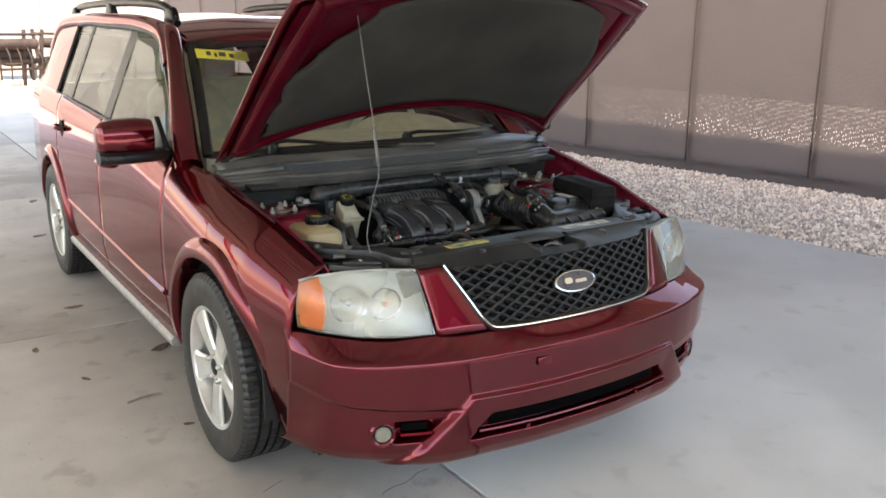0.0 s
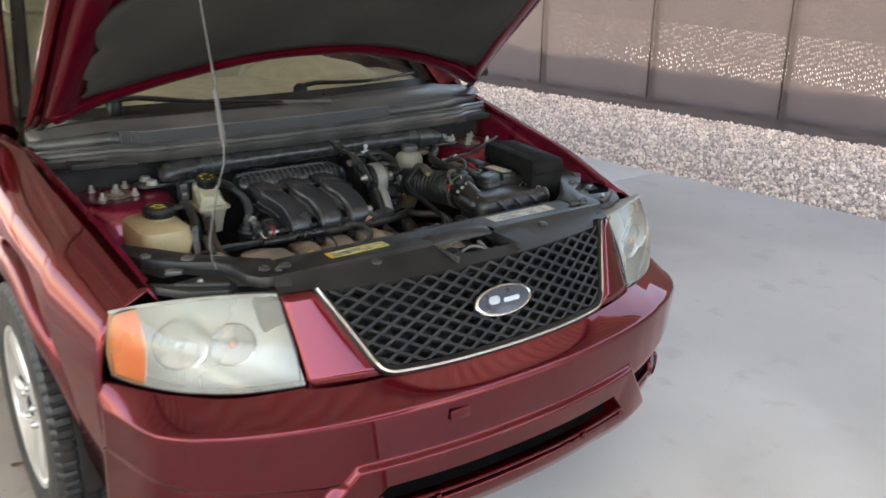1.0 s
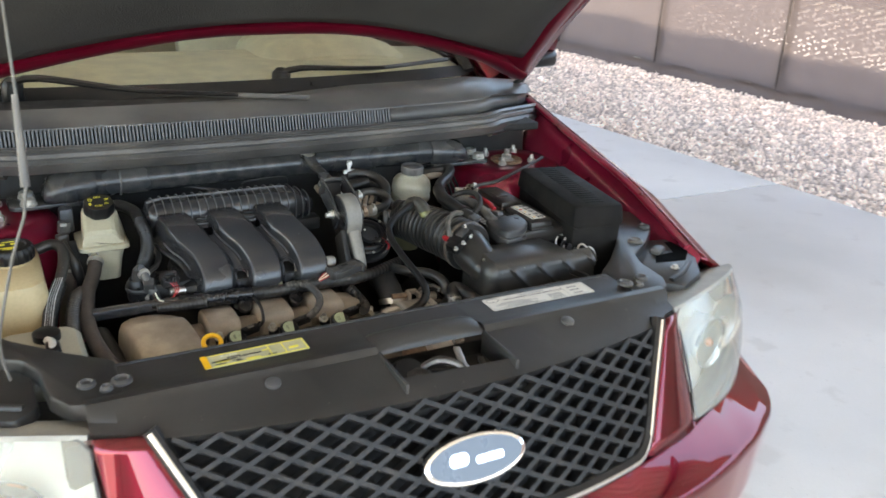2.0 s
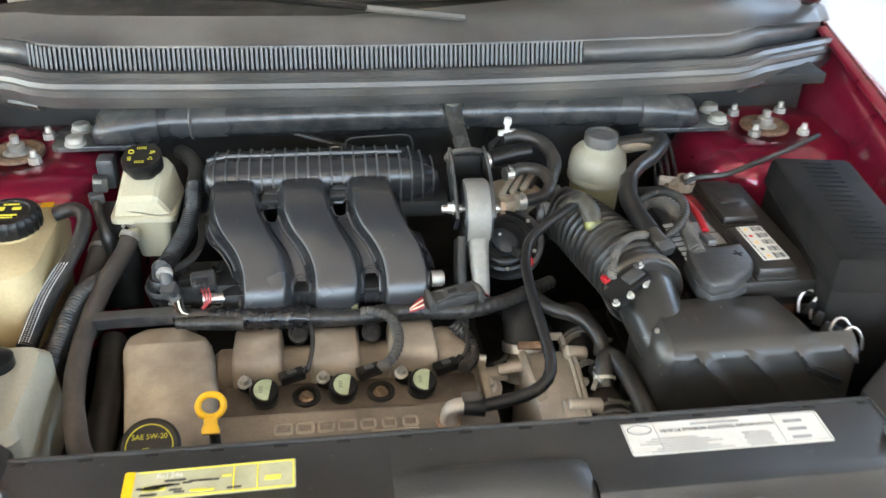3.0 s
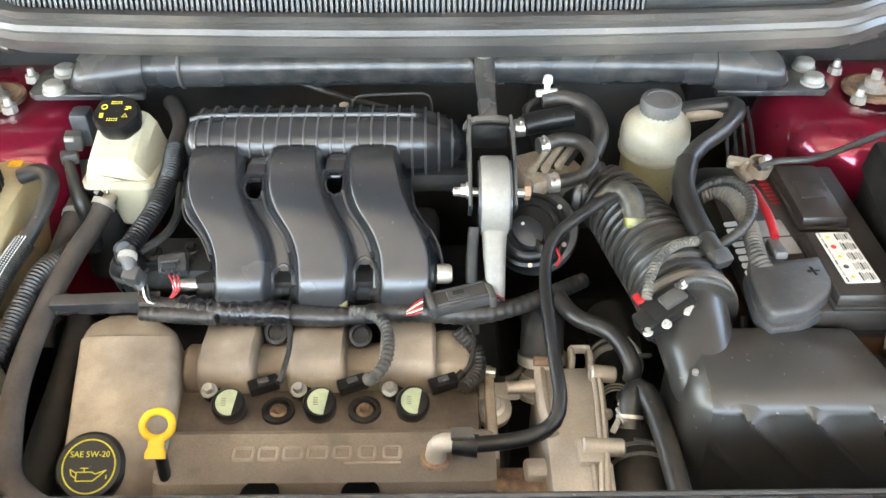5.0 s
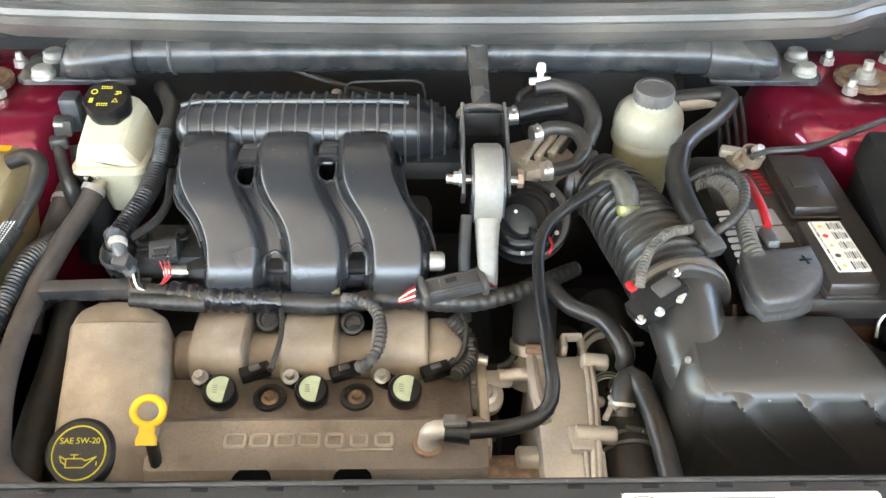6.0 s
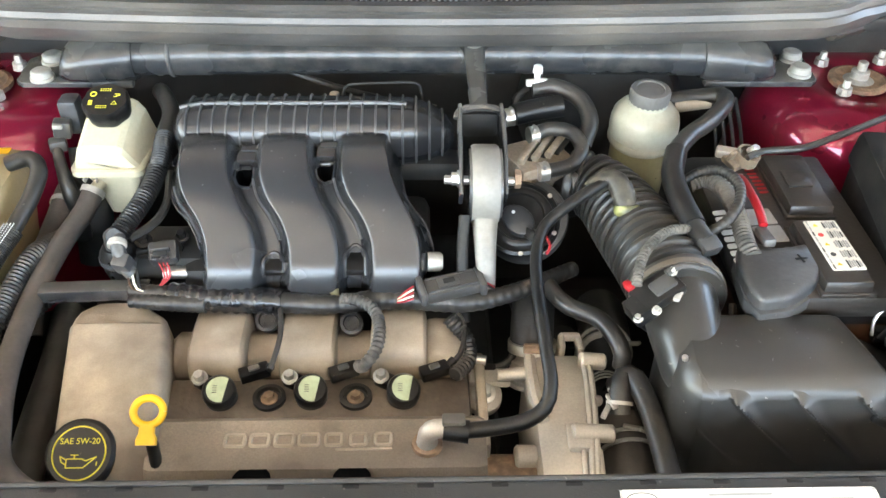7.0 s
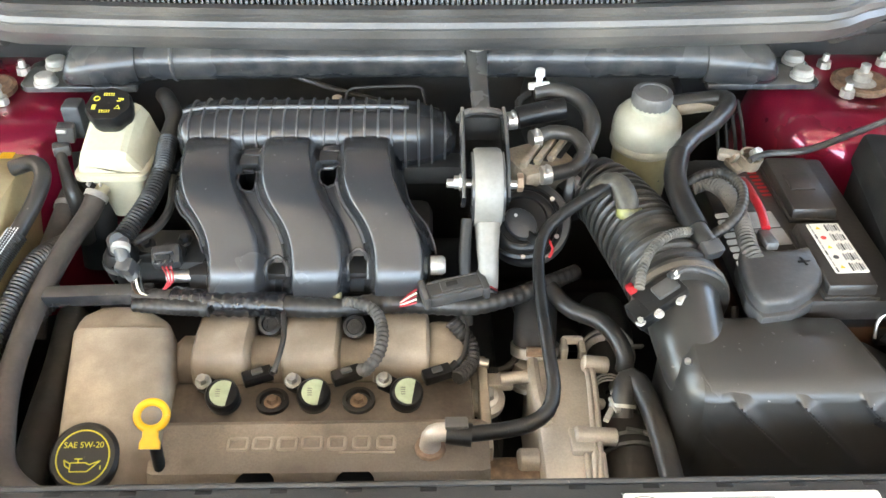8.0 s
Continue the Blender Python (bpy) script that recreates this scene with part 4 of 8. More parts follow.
for sx in (-0.38, 0.38):
    rings = [[(sx + w * px, 2.45 + 0.35 * t + 0.06 * pz, 0.62 + 0.60 * t) for px, pz in rrect(2, 2, 0.5, 4)] for t, w in ((0, 0.24), (0.3, 0.25), (0.7, 0.24), (0.95, 0.20), (1.05, 0.13))]
    seat = part("front_seat", loft(rings), beige, car, "beige cloth front seat")
    part("headrest", box((sx, 2.84, 1.34), (0.26, 0.10, 0.17), 0.04), beige, seat)
    part("cushion", box((sx, 2.25, 0.60), (0.50, 0.52, 0.16), 0.05), beige, seat)
part("rear_bench", box((0, 3.5, 0.85), (1.35, 0.2, 0.75), 0.06), beige, car)
part("headliner", box((0, 3.1, 1.50), (1.24, 2.1, 0.02), 0.005), beige, car)
part("sticker", prism(rrect(0.23, 0.066, 0.002, 2), 0, 0.001, 0, frame_m(tuple(windscreen(-0.82, 0.83) + Vector((0, -0.006, 0.008))), (1, -0.18, 0.02), (0, -0.56, 0.83))), yellow_ink, car, "yellow paper stock sticker")
for k, (dx, w) in enumerate(((-0.06, 0.02), (-0.03, 0.012), (0.0, 0.03), (0.04, 0.02))):
    mm = frame_m(tuple(windscreen(-0.82, 0.83) + Vector((0, -0.0075, 0.0095))), (1, -0.18, 0.02), (0, -0.56, 0.83)) @ pose(dx, 0.004 * (-1) ** k, 0)
    decal(w, 0.03, mm, dark_ink, car, "marker_stroke")

# ---- front end ----
def patch(f, nu, nv, bm=None):
    bm = bm or B()
    g = [[bm.verts.new(f(i / nu, j / nv)) for i in range(nu + 1)] for j in range(nv + 1)]
    for a, b in zip(g, g[1:]):
        for i in range(nu):
            bm.faces.new((a[i], a[i + 1], b[i + 1], b[i]))
    return bm


def thick(ob, t, offset=-1):
    so = ob.modifiers.new("thick", "SOLIDIFY")
    so.thickness, so.offset = t, offset
    return ob


BX = [0, 0.2, 0.42, 0.55, 0.68, 0.78, 0.845, 0.880]
FACE_Y = [-0.105, -0.098, -0.066, -0.030, 0.025, 0.085, 0.165, 0.345]
TOP_Y = [-0.052, -0.042, 0.010, 0.062, 0.135, 0.205, 0.300, 0.355]


def ease(v):
    v = max(0.0, min(1.0, v))
    return v * v * (3 - 2 * v)


@functools.lru_cache(None)
def face_y(a):
    """The bumper's foremost line, eased from station to station."""
    return sum(interp(min(0.880, abs(abs(a) + d)), BX, FACE_Y) for d in np.linspace(-1, 1, 15) * (0.028 + 0.062 * ease((0.70 - abs(a)) / 0.3))) / 15


@functools.lru_cache(None)
def shelf_y(a):
    return sum(interp(min(0.880, abs(abs(a) + d)), BX, TOP_Y) for d in np.linspace(-1, 1, 15) * (0.028 + 0.062 * ease((0.70 - abs(a)) / 0.3))) / 15


def frame_depth(a, z):
    """How far a point lies inside the jutting lower frame, a trapezium with slanting ends."""
    return min(0.474 - z, (0.474 - (a - 0.440) * 1.2 - z) / 1.56)


def bumper_pt(x, z):
    a = abs(x)
    yb, yt = face_y(a), shelf_y(a)
    crease = interp(a, [0.50, 0.65, 0.78, 0.874], [0.436, 0.447, 0.463, 0.496])
    ridge = 0.598
    if z > ridge:
        y = yb + (yt - yb) * ((z - ridge) / (0.660 - ridge)) ** 0.85
    else:
        y = yb + 0.010 * (ridge - z) / 0.12
        if ridge - 0.012 < z < ridge:
            y += 0.004 * (1 - (ridge - z) / 0.012) ** 2
    low = ease((crease + 0.004 - z) / 0.016)
    d = frame_depth(a, z)
    jut = ease(d / 0.016 + 0.35)
    under = 0.10 * max(0, 0.30 - z) + (22.0 if z < 0.255 else 0) * max(0, 0.255 - z) ** 2 + 0.35 * max(0, 0.285 - z)
    y += (0.016 * low + 0.05 * max(0, crease - z)) * (1 - jut) + (-0.016 + 0.10 * max(0, d - 0.012)) * jut * ease((0.30 - a) / 0.25 + 1.6)
    # lower air inlet, sunk behind the frame's lip
    inlet = min(z - 0.318, 0.408 - z, (0.366 + (0.408 - z) * 0.85 - a) / 1.31)
    y += 0.055 * ease(inlet / 0.012)
    # recess beside the fog lamp, and the lamp's round bore
    rec = min(z - 0.322, 0.402 - z, 0.655 - a, -d - 0.004)
    y += 0.040 * ease(rec / 0.010)
    bore = 0.040 - math.hypot((a - 0.686) * 1.15, z - 0.360)
    y += 0.030 * ease(bore / 0.008) * (1 - ease(rec / 0.010))
    lift = 0.045 * min(1, max(0, (a - 0.48) / 0.36)) ** 1.3 * max(0.0, (0.32 - z) / 0.115)
    return Vector((x, y + under, z + lift))


us = [-1 + 2 * i / 320 for i in range(321)]
xs = [0.880 * (0.55 * u_ + 0.45 * math.sin(u_ * math.pi / 2)) for u_ in us]
zs = list(np.linspace(0.660, 0.604, 8)) + list(np.linspace(0.600, 0.304, 75)) + list(np.linspace(0.299, 0.205, 14))
bm = B()
g = [[bm.verts.new(bumper_pt(x, z)) for z in zs] for x in xs]
for i in range(len(xs) - 1):
    for j in range(len(zs) - 1):
        bm.faces.new((g[i][j], g[i + 1][j], g[i + 1][j + 1], g[i][j + 1]))
thick(part("front_bumper", bm, paint, car, "burgundy front bumper", 60), 0.004)
part("inlet_backing", loft([[(x, face_y(x) + 0.034, 0.354), (x, face_y(x) + 0.030, 0.400), (x, face_y(x) + 0.04, 0.400), (x, face_y(x) + 0.04, 0.354)] for x in np.linspace(-0.365, 0.365, 25)]), void, car)
part("inlet_bar", tube([(x, face_y(x) + 0.010, 0.352) for x in np.linspace(-0.412, 0.412, 13)], 0.0055, 8, step=0.03), paint, car)
for x in (-0.24, 0.24):
    part("inlet_clip", box((x, face_y(x) + 0.012, 0.338), (0.012, 0.02, 0.018), 0.003), paint, car)
for s in (-1, 1):
    fy = face_y(0.686)
    fn = Vector((s * 0.45, -1, 0)).normalized()
    fc = Vector((s * 0.686, fy + 0.040, 0.360))
    fl = part("fog_lamp", turned([(0.030, -0.03), (0.030, 0.0), (0.028, 0.003), (0.026, -0.004)], fc, fn, 28), black_pl, car, "round fog lamp in the bumper")
    part("fog_lens", turned([(0.026, -0.001), (0.020, 0.003), (0.008, 0.005)], fc, fn, 28), glass, fl)
    part("fog_reflector", turned([(0.026, -0.002), (0.016, -0.016), (0.006, -0.018)], fc, fn, 28), steel, fl)
    part("fog_bulb", turned([(0.008, -0.016), (0.008, -0.006), (0.003, -0.003)], fc, fn, 14), alloy, fl)
    part("fog_bezel", turned([(0.045, -0.02), (0.043, 0.000), (0.036, 0.006), (0.030, 0.002), (0.029, -0.02)], fc, fn, 32, caps=False), paint, fl)
    part("recess_slot", loft([[(s * a, face_y(a) + 0.050, 0.388), (s * a, face_y(a) + 0.046, 0.366), (s * a, face_y(a) + 0.06, 0.366), (s * a, face_y(a) + 0.06, 0.388)] for a in np.linspace(0.555, 0.628, 5)]), void, car)
    part("recess_blade", loft([[(s * a, face_y(a) + 0.034, 0.362), (s * a, face_y(a) + 0.032, 0.354), (s * a, face_y(a) + 0.065, 0.350), (s * a, face_y(a) + 0.065, 0.364)] for a in np.linspace(0.548, 0.640, 5)]), paint, car)
part("tow_cover", box((-0.19, face_y(0.19) + 0.001, 0.553), (0.055, 0.006, 0.028), 0.002), paint, car)


# grille
def grille_pt(x, v):
    w = 0.345 + 0.10 * v
    u_ = max(-1.0, min(1.0, x / w))
    yb, yt = -0.050 + 0.037 * u_ * u_, 0.052 + 0.055 * u_ * u_
    return Vector((x, yb + (yt - yb) * v, 0.664 + 0.190 * v))


GN = Vector((0, -0.88, 0.48))
grl = part("grille", patch(lambda a, b: grille_pt((2 * a - 1) * (0.345 + 0.10 * b), b) + Vector((0, 0.05, -0.012)), 20, 4), dark, car, "black diamond-mesh grille with a chrome edge")
pitch_g = 0.0595
for fam in (-1, 1):
    for k in range(-16, 17):
        pts = []
        for i in range(61):
            v = i / 60
            x = k * pitch_g + fam * (v - 0.5) * 0.40
            if abs(x) < 0.345 + 0.10 * v - 0.004 and v < 0.955:
                pts.append(grille_pt(x, v))
        if len(pts) < 4:
            continue
        pts = [pts[0], *pts[4:-4:6], pts[-1]]
        rings = []
        for p, q in zip(pts, pts[1:] + [pts[-1] * 2 - pts[-2]]):
            d = (q - p).normalized()
            side = d.cross(GN).normalized()
            rings.append([p + side * 0.0036, p - side * 0.0036, p - side * 0.0044 - GN * 0.024, p + side * 0.0044 - GN * 0.024])
        part("grille_bar", loft(rings), grille_pl, grl)
edge = [grille_pt(-(0.345 + 0.10 * v), v) for v in (1.0, 0.7, 0.4, 0.15)] + [grille_pt(-0.335, 0.03), grille_pt(-0.30, 0.0)] + [grille_pt(x, -0.01) for x in (-0.2, -0.1, 0, 0.1, 0.2)] + [grille_pt(0.30, 0.0), grille_pt(0.335, 0.03)] + [grille_pt(0.345 + 0.10 * v, v) for v in (0.15, 0.4, 0.7, 1.0)]
part("chrome_surround", tube([p + GN * 0.004 for p in edge], 0.0045, 8, step=0.015), chrome, grl, "chrome grille surround")
part("inner_frame", tube([p - GN * 0.008 + Vector((0, 0, 0.004)) for p in edge], 0.014, 8, step=0.015), black_pl, grl)
em_m = frame_m(tuple(grille_pt(0, 0.49) + GN * 0.012), (1, 0, 0), GN)
oval = [(0.088 * math.cos(a), 0.037 * math.sin(a)) for a in np.linspace(0, 2 * math.pi, 41)[:-1]]
em = part("oval_badge", prism(oval, -0.012, 0.004, 0.003, em_m), chrome, grl, "dark oval badge with a chrome rim")
part("badge_field", prism([(x * 0.90, y * 0.86) for x, y in oval], 0.004, 0.0052, 0, em_m), mat("badge_field", (0.03, 0.035, 0.05), 0.3, var=0.05, bump=0, coat=1.0), em)
for k, (x, y, w, h, a) in enumerate(((-0.030, 0.004, 0.034, 0.020, 0), (0.022, -0.002, 0.050, 0.012, 0))):
    part("badge_stroke", prism(rrect(w, h, min(w, h) * 0.45, 4), 0.0052, 0.0062, 0, em_m @ pose(x, y, 0, 0, 0, a)), chrome, em)

# header pillars between grille and lamps; lamps
mat("pale_lamp_edge", (0.34, 0.34, 0.31), 0.5, var=0.15, scale=20)
for s in (-1, 1):
    def pillar(a, b):
        p0, p1 = grille_pt(0.347, 0.0).lerp(grille_pt(0.447, 1.0), b), Vector((0.510, 0.040, 0.654)).lerp(Vector((0.520, 0.147, 0.840)), b)
        p = p0.lerp(p1, a) + Vector((0, -0.014, 0.006)) * math.sin(math.pi * a) ** 0.6
        return Vector((s * p.x, p.y, p.z))
    thick(part("header_panel", patch(pillar, 10, 10), paint, car), 0.008)

    def lamp(u_, v, off=0.0):
        bot = Vector((0.510, 0.046, 0.662)).lerp(Vector((0.848, 0.312, 0.672)), u_) + Vector((0.035, -0.040, -0.004)) * 4 * u_ * (1 - u_)
        top = Vector((0.519, 0.147, 0.838)).lerp(Vector((0.836, 0.318, 0.812)), u_) + Vector((0.030, -0.022, 0.022)) * 4 * u_ * (1 - u_)
        n = Vector((0.42 + 0.35 * u_, -0.82 + 0.3 * u_, 0.30)).normalized()
        p = bot.lerp(top, v) + n * (0.016 * math.sin(math.pi * v) * (0.6 + 0.4 * math.sin(math.pi * u_)) + off)
        return Vector((s * p.x, p.y, p.z))
    hl = part("headlamp", patch(lambda a, b: lamp(a, b, -0.075), 14, 8), mat("lamp_reflector" + ("_b" if s > 0 else ""), (0.86, 0.86, 0.81), 0.5, 0.15, 0.05, 10, 0), car, "hazed clear headlamp with an amber corner")
    part("lamp_rim", loft([[lamp(u_, 0, o) for o in (0.0, -0.08)] + [lamp(u_, 0.0, -0.08) + Vector((0, 0, -0.004)), lamp(u_, 0, 0) + Vector((0, 0, -0.004))] for u_ in np.linspace(0, 1, 15)]), black_pl, hl)
    part("lamp_upper", loft([[lamp(u_, 1, o) for o in (0.0, -0.08)] + [lamp(u_, 1, -0.08) + Vector((0, 0.004, 0.006)), lamp(u_, 1, 0) + Vector((0, 0.004, 0.006))] for u_ in np.linspace(0, 1, 15)]), MATS["pale_lamp_edge"], hl)
    cut = lambda b: 0.80 - 0.05 * math.sin(math.pi * b)
    ln = part("lamp_lens", patch(lambda a, b: lamp(a * cut(b), b), 16, 10), lens_m, hl, "yellowed hazy lamp lens")
    an = part("amber_lens", patch(lambda a, b: lamp(cut(b) + a * (1 - cut(b)), b), 6, 10), amber_lens_m, hl, "amber end of the lamp lens")
    an.visible_shadow = False
    ln.visible_shadow = False
    part("lamp_edge", tube([lamp(u_, v, -0.002) for u_, v in ((0.02, 0.0), (0.3, 0), (0.6, 0), (0.85, 0), (0.97, 0.03), (1, 0.2), (1, 0.6), (0.97, 0.95), (0.8, 1), (0.4, 1), (0.03, 1), (0, 0.8), (0, 0.3))], 0.0025, 6, step=0.02, closed=True), grey_pl, hl)
    part("turn_signal", patch(lambda a, b: lamp(0.80 + 0.19 * a - 0.05 * math.sin(math.pi * b) * (1 - a), 0.03 + 0.94 * b, -0.012), 6, 8), amber, hl, "amber turn signal")
    for u_, v, r in ((0.30, 0.50, 0.052), (0.58, 0.52, 0.060)):
        c = lamp(u_, v, -0.035)
        n = Vector((s * 0.25, -1, 0.05)).normalized()
        part("reflector_bowl", turned([(r, 0.0), (r, 0.006), (r * 0.93, 0.004), (r * 0.75, -0.018), (r * 0.45, -0.03), (r * 0.15, -0.034)], c, n, 32), chrome, hl)
        part("bulb", turned([(r * 0.20, -0.03), (r * 0.22, -0.005), (r * 0.12, 0.006), (0.002, 0.008)], c, n, 16), amber if u_ < 0.4 else steel, hl)
    # dark body behind the lamp and its bracket
    part("lamp_housing", loft([[lamp(u_, v, -0.085) + Vector((0, d, 0)) for v, d in ((0.05, 0), (0.97, 0), (0.97, 0.08), (0.05, 0.08))] for u_ in np.linspace(0.02, 0.95, 8)]), dark, hl)

# hood, raised on its hinges
HA = radians(39.5)


def hood_pt(x, h_, off=0.0):
    """h_ metres up from the hinge line, off above the outer skin."""
    crown = 0.035 * (1 - (x / 0.8) ** 2)
    y = 1.165 - h_ * math.cos(HA) + (crown + off) * math.sin(HA)
    z = 1.035 + h_ * math.sin(HA) + (crown + off) * math.cos(HA)
    return Vector((x, y, z))


def hood_uv(a, b, off=0.0):
    u_ = 2 * a - 1
    h0, h1 = 0.05 + 0.265 * (1 - u_ * u_), 0.965 + 0.115 * (1 - abs(u_) ** 2.4)
    h_ = h0 + (h1 - h0) * b
    w = interp(h_, [0, 0.3, 0.6, 0.85, 1.08], [0.800, 0.800, 0.798, 0.790, 0.76] if u_ < 0 else [0.790, 0.755, 0.742, 0.728, 0.70])
    return hood_pt(u_ * w, h_, off)


hood = thick(part("hood", patch(hood_uv, 36, 30), paint, car, "raised burgundy hood with a felt lining"), 0.006)
for nm, line, r, fl in (
        ("hood_beam", [(0.05, 0.05), (0.055, 0.3), (0.06, 0.6), (0.07, 0.97)], 0.040, 0.5),
        ("hood_beam", [(0.95, 0.05), (0.945, 0.3), (0.94, 0.6), (0.93, 0.97)], 0.040, 0.5),
        ("hood_rear_lip", [(0.04, 0.05), (0.15, 0.06), (0.35, 0.055), (0.5, 0.05), (0.65, 0.055), (0.85, 0.06), (0.96, 0.05)], 0.036, 0.55),
        ("hood_front_lip", [(0.06, 0.95), (0.2, 0.95), (0.5, 0.95), (0.8, 0.95), (0.94, 0.95)], 0.045, 0.5)):
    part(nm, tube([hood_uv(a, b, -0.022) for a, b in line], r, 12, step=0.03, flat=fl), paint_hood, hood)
for s in (0, 1):
    part("corner_web", patch(lambda a, b: hood_uv(abs(s - (0.03 + 0.16 * a)), 0.04 + (0.22 - 0.12 * a) * b, -0.030 + 0.004 * math.sin(5 * a)), 6, 6), paint_hood, hood)
    part("front_web", patch(lambda a, b: hood_uv(abs(s - (0.05 + 0.20 * a)), 0.96 - (0.26 - 0.16 * a) * b, -0.030), 6, 6), paint_hood, hood)
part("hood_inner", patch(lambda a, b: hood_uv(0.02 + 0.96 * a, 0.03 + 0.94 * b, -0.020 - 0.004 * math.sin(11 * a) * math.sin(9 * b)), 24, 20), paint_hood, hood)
pad = part("hood_pad", patch(lambda a, b: hood_uv((0.074 + 0.30 * max(0, b - 0.55) + 0.008 * math.sin(23 * b) + 0.004 * math.sin(61 * b)) * (1 - a) + (1 - 0.062 - 0.20 * max(0, b - 0.6) + 0.005 * math.sin(19 * b)) * a, 0.105 + 0.80 * (0.5 + (b - 0.5) * (1 - 0.10 * abs(2 * a - 1) ** 6)), -0.028 - 0.010 * (math.sin(math.pi * a) * math.sin(math.pi * b)) ** 0.5), 30, 24), pad_m, hood, "dark grey felt hood lining")
thick(pad, 0.012, 1)
for a, b in ((0.28, 0.25), (0.42, 0.55), (0.60, 0.50), (0.72, 0.28), (0.58, 0.80), (0.34, 0.85), (0.76, 0.62), (0.2, 0.6)):
    part("pad_clip", turned([(0.014, 0), (0.012, 0.004), (0.004, 0.006)], hood_uv(a, b, -0.040), (0, -math.sin(HA), -math.cos(HA)), 14), dark, pad)
for s in (-1, 1):
    part("hood_hinge", tube([(s * 0.765, 1.21, 1.00), (s * 0.77, 1.17, 1.04), (s * 0.755, 1.08, 1.09)], 0.012, 8, flat=0.5), dark, car)
rod = part("prop_rod", tube([(-0.600, 0.285, 0.875), (-0.607, 0.297, 0.93), (-0.575, 0.310, 1.05), (-0.545, 0.325, 1.15), (-0.541, 0.400, 1.40), (-0.538, 0.463, 1.608)], 0.0022, 8, step=0.03), mat("dull_rod", (0.11, 0.107, 0.10), 0.45, 0.6, 0.1), car, "thin steel hood prop rod")
part("rod_sleeve", tube([(-0.546, 0.325, 1.145), (-0.543, 0.360, 1.265)], [0.0065, 0.0045], 10, step=0.03), grey_pl, rod)

# ---- cowl, firewall and the bay's walls ----
def lip_y(x):
    return 0.872 + 0.02 * (abs(x) / 0.5) ** 2 if abs(x) < 0.55 else 0.896 + (abs(x) - 0.55) * 0.66


COWL = [(0.033, 0.984), (0.010, 0.986), (0.000, 0.998), (-0.004, 1.009), (0.003, 1.016), (-0.001, 1.021), (0.002, 1.028), (0.009, 1.031), (0.006, 1.036), (0.012, 1.041), (0.026, 1.038), (0.048, 1.031), (0.056, 1.0285)]
UPPER = [(0.066, 1.062), (0.071, 1.066), (0.100, 1.076), (0.130, 1.084), (0.145, 1.087), (0.152, 1.083), (0.156, 1.058)]


def cowl_rows(rows, x):
    a = abs(x)
    sq = 1 - 0.5 * max(0, (a - 0.55) / 0.25)
    far = interp(x, [-0.10, 0.25], [0.0, 0.085])
    return [Vector((x, lip_y(x) + (dy + (far if 0.14 < dy < 0.2 else 0)) * (sq if dy > 0.07 else 1), z - 0.13 * max(0, a - 0.60))) for dy, z in rows]


cowl = part("cowl_panel", loft([cowl_rows(COWL, x) for x in np.linspace(-0.80, 0.80, 49)], None, False, False), cowl_pl, car, "weathered grey plastic cowl panel", 25)
thick(cowl, 0.004)
thick(part("cowl_top", loft([cowl_rows(UPPER, x) for x in np.linspace(-0.80, 0.80, 49)], None, False, False), cowl_pl, cowl), 0.004)
GX0, GX1 = -0.585, 0.287
thick(part("wiper_trench", loft([cowl_rows([(0.154, 1.060), (0.199, 1.060), (0.33, 1.064)], x) for x in np.linspace(-0.78, 0.78, 21)], None, False, False), dark, cowl, "black trench below the windshield"), 0.004)
for xa, xb in ((-0.80, GX0), (GX1, 0.80)):
    thick(part("cowl_end", loft([cowl_rows([COWL[-1], UPPER[0]], x) for x in np.linspace(xa, xb, 9)], None, False, False), cowl_pl, cowl), 0.004)
# near-black sheet standing in for the shade behind the slats
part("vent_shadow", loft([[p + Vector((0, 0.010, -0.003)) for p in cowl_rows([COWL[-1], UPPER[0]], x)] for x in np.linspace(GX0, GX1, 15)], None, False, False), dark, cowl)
slat_me = None
for k in range(118):
    x = GX0 + 0.004 + (GX1 - GX0 - 0.008) * k / 117
    p, q = cowl_rows([COWL[-1], UPPER[0]], x)
    if slat_me is None:
        d = q - p
        sb = loft([[o + Vector((a, b, 0)) for a, b in ((-0.0018, -0.001), (0.0018, -0.001), (0.0018, 0.009), (-0.0018, 0.009))] for o in (Vector((0, 0, 0)), d)])
        bmesh.ops.recalc_face_normals(sb, faces=sb.faces)
        slat_me = mesh_of("vent_slat", sb, cowl_pl)
    ob = new("vent_slat", slat_me)
    ob.parent = cowl
    ob.location = p - ORG[car]
for s in (-1, 1):
    part("cowl_seal", tube([(s * 0.56, lip_y(0.56) + 0.02, 0.985), (s * 0.68, lip_y(0.68) + 0.02, 0.974), (s * 0.80, lip_y(0.8) + 0.03, 0.962)], 0.010, 8), rubber, cowl)
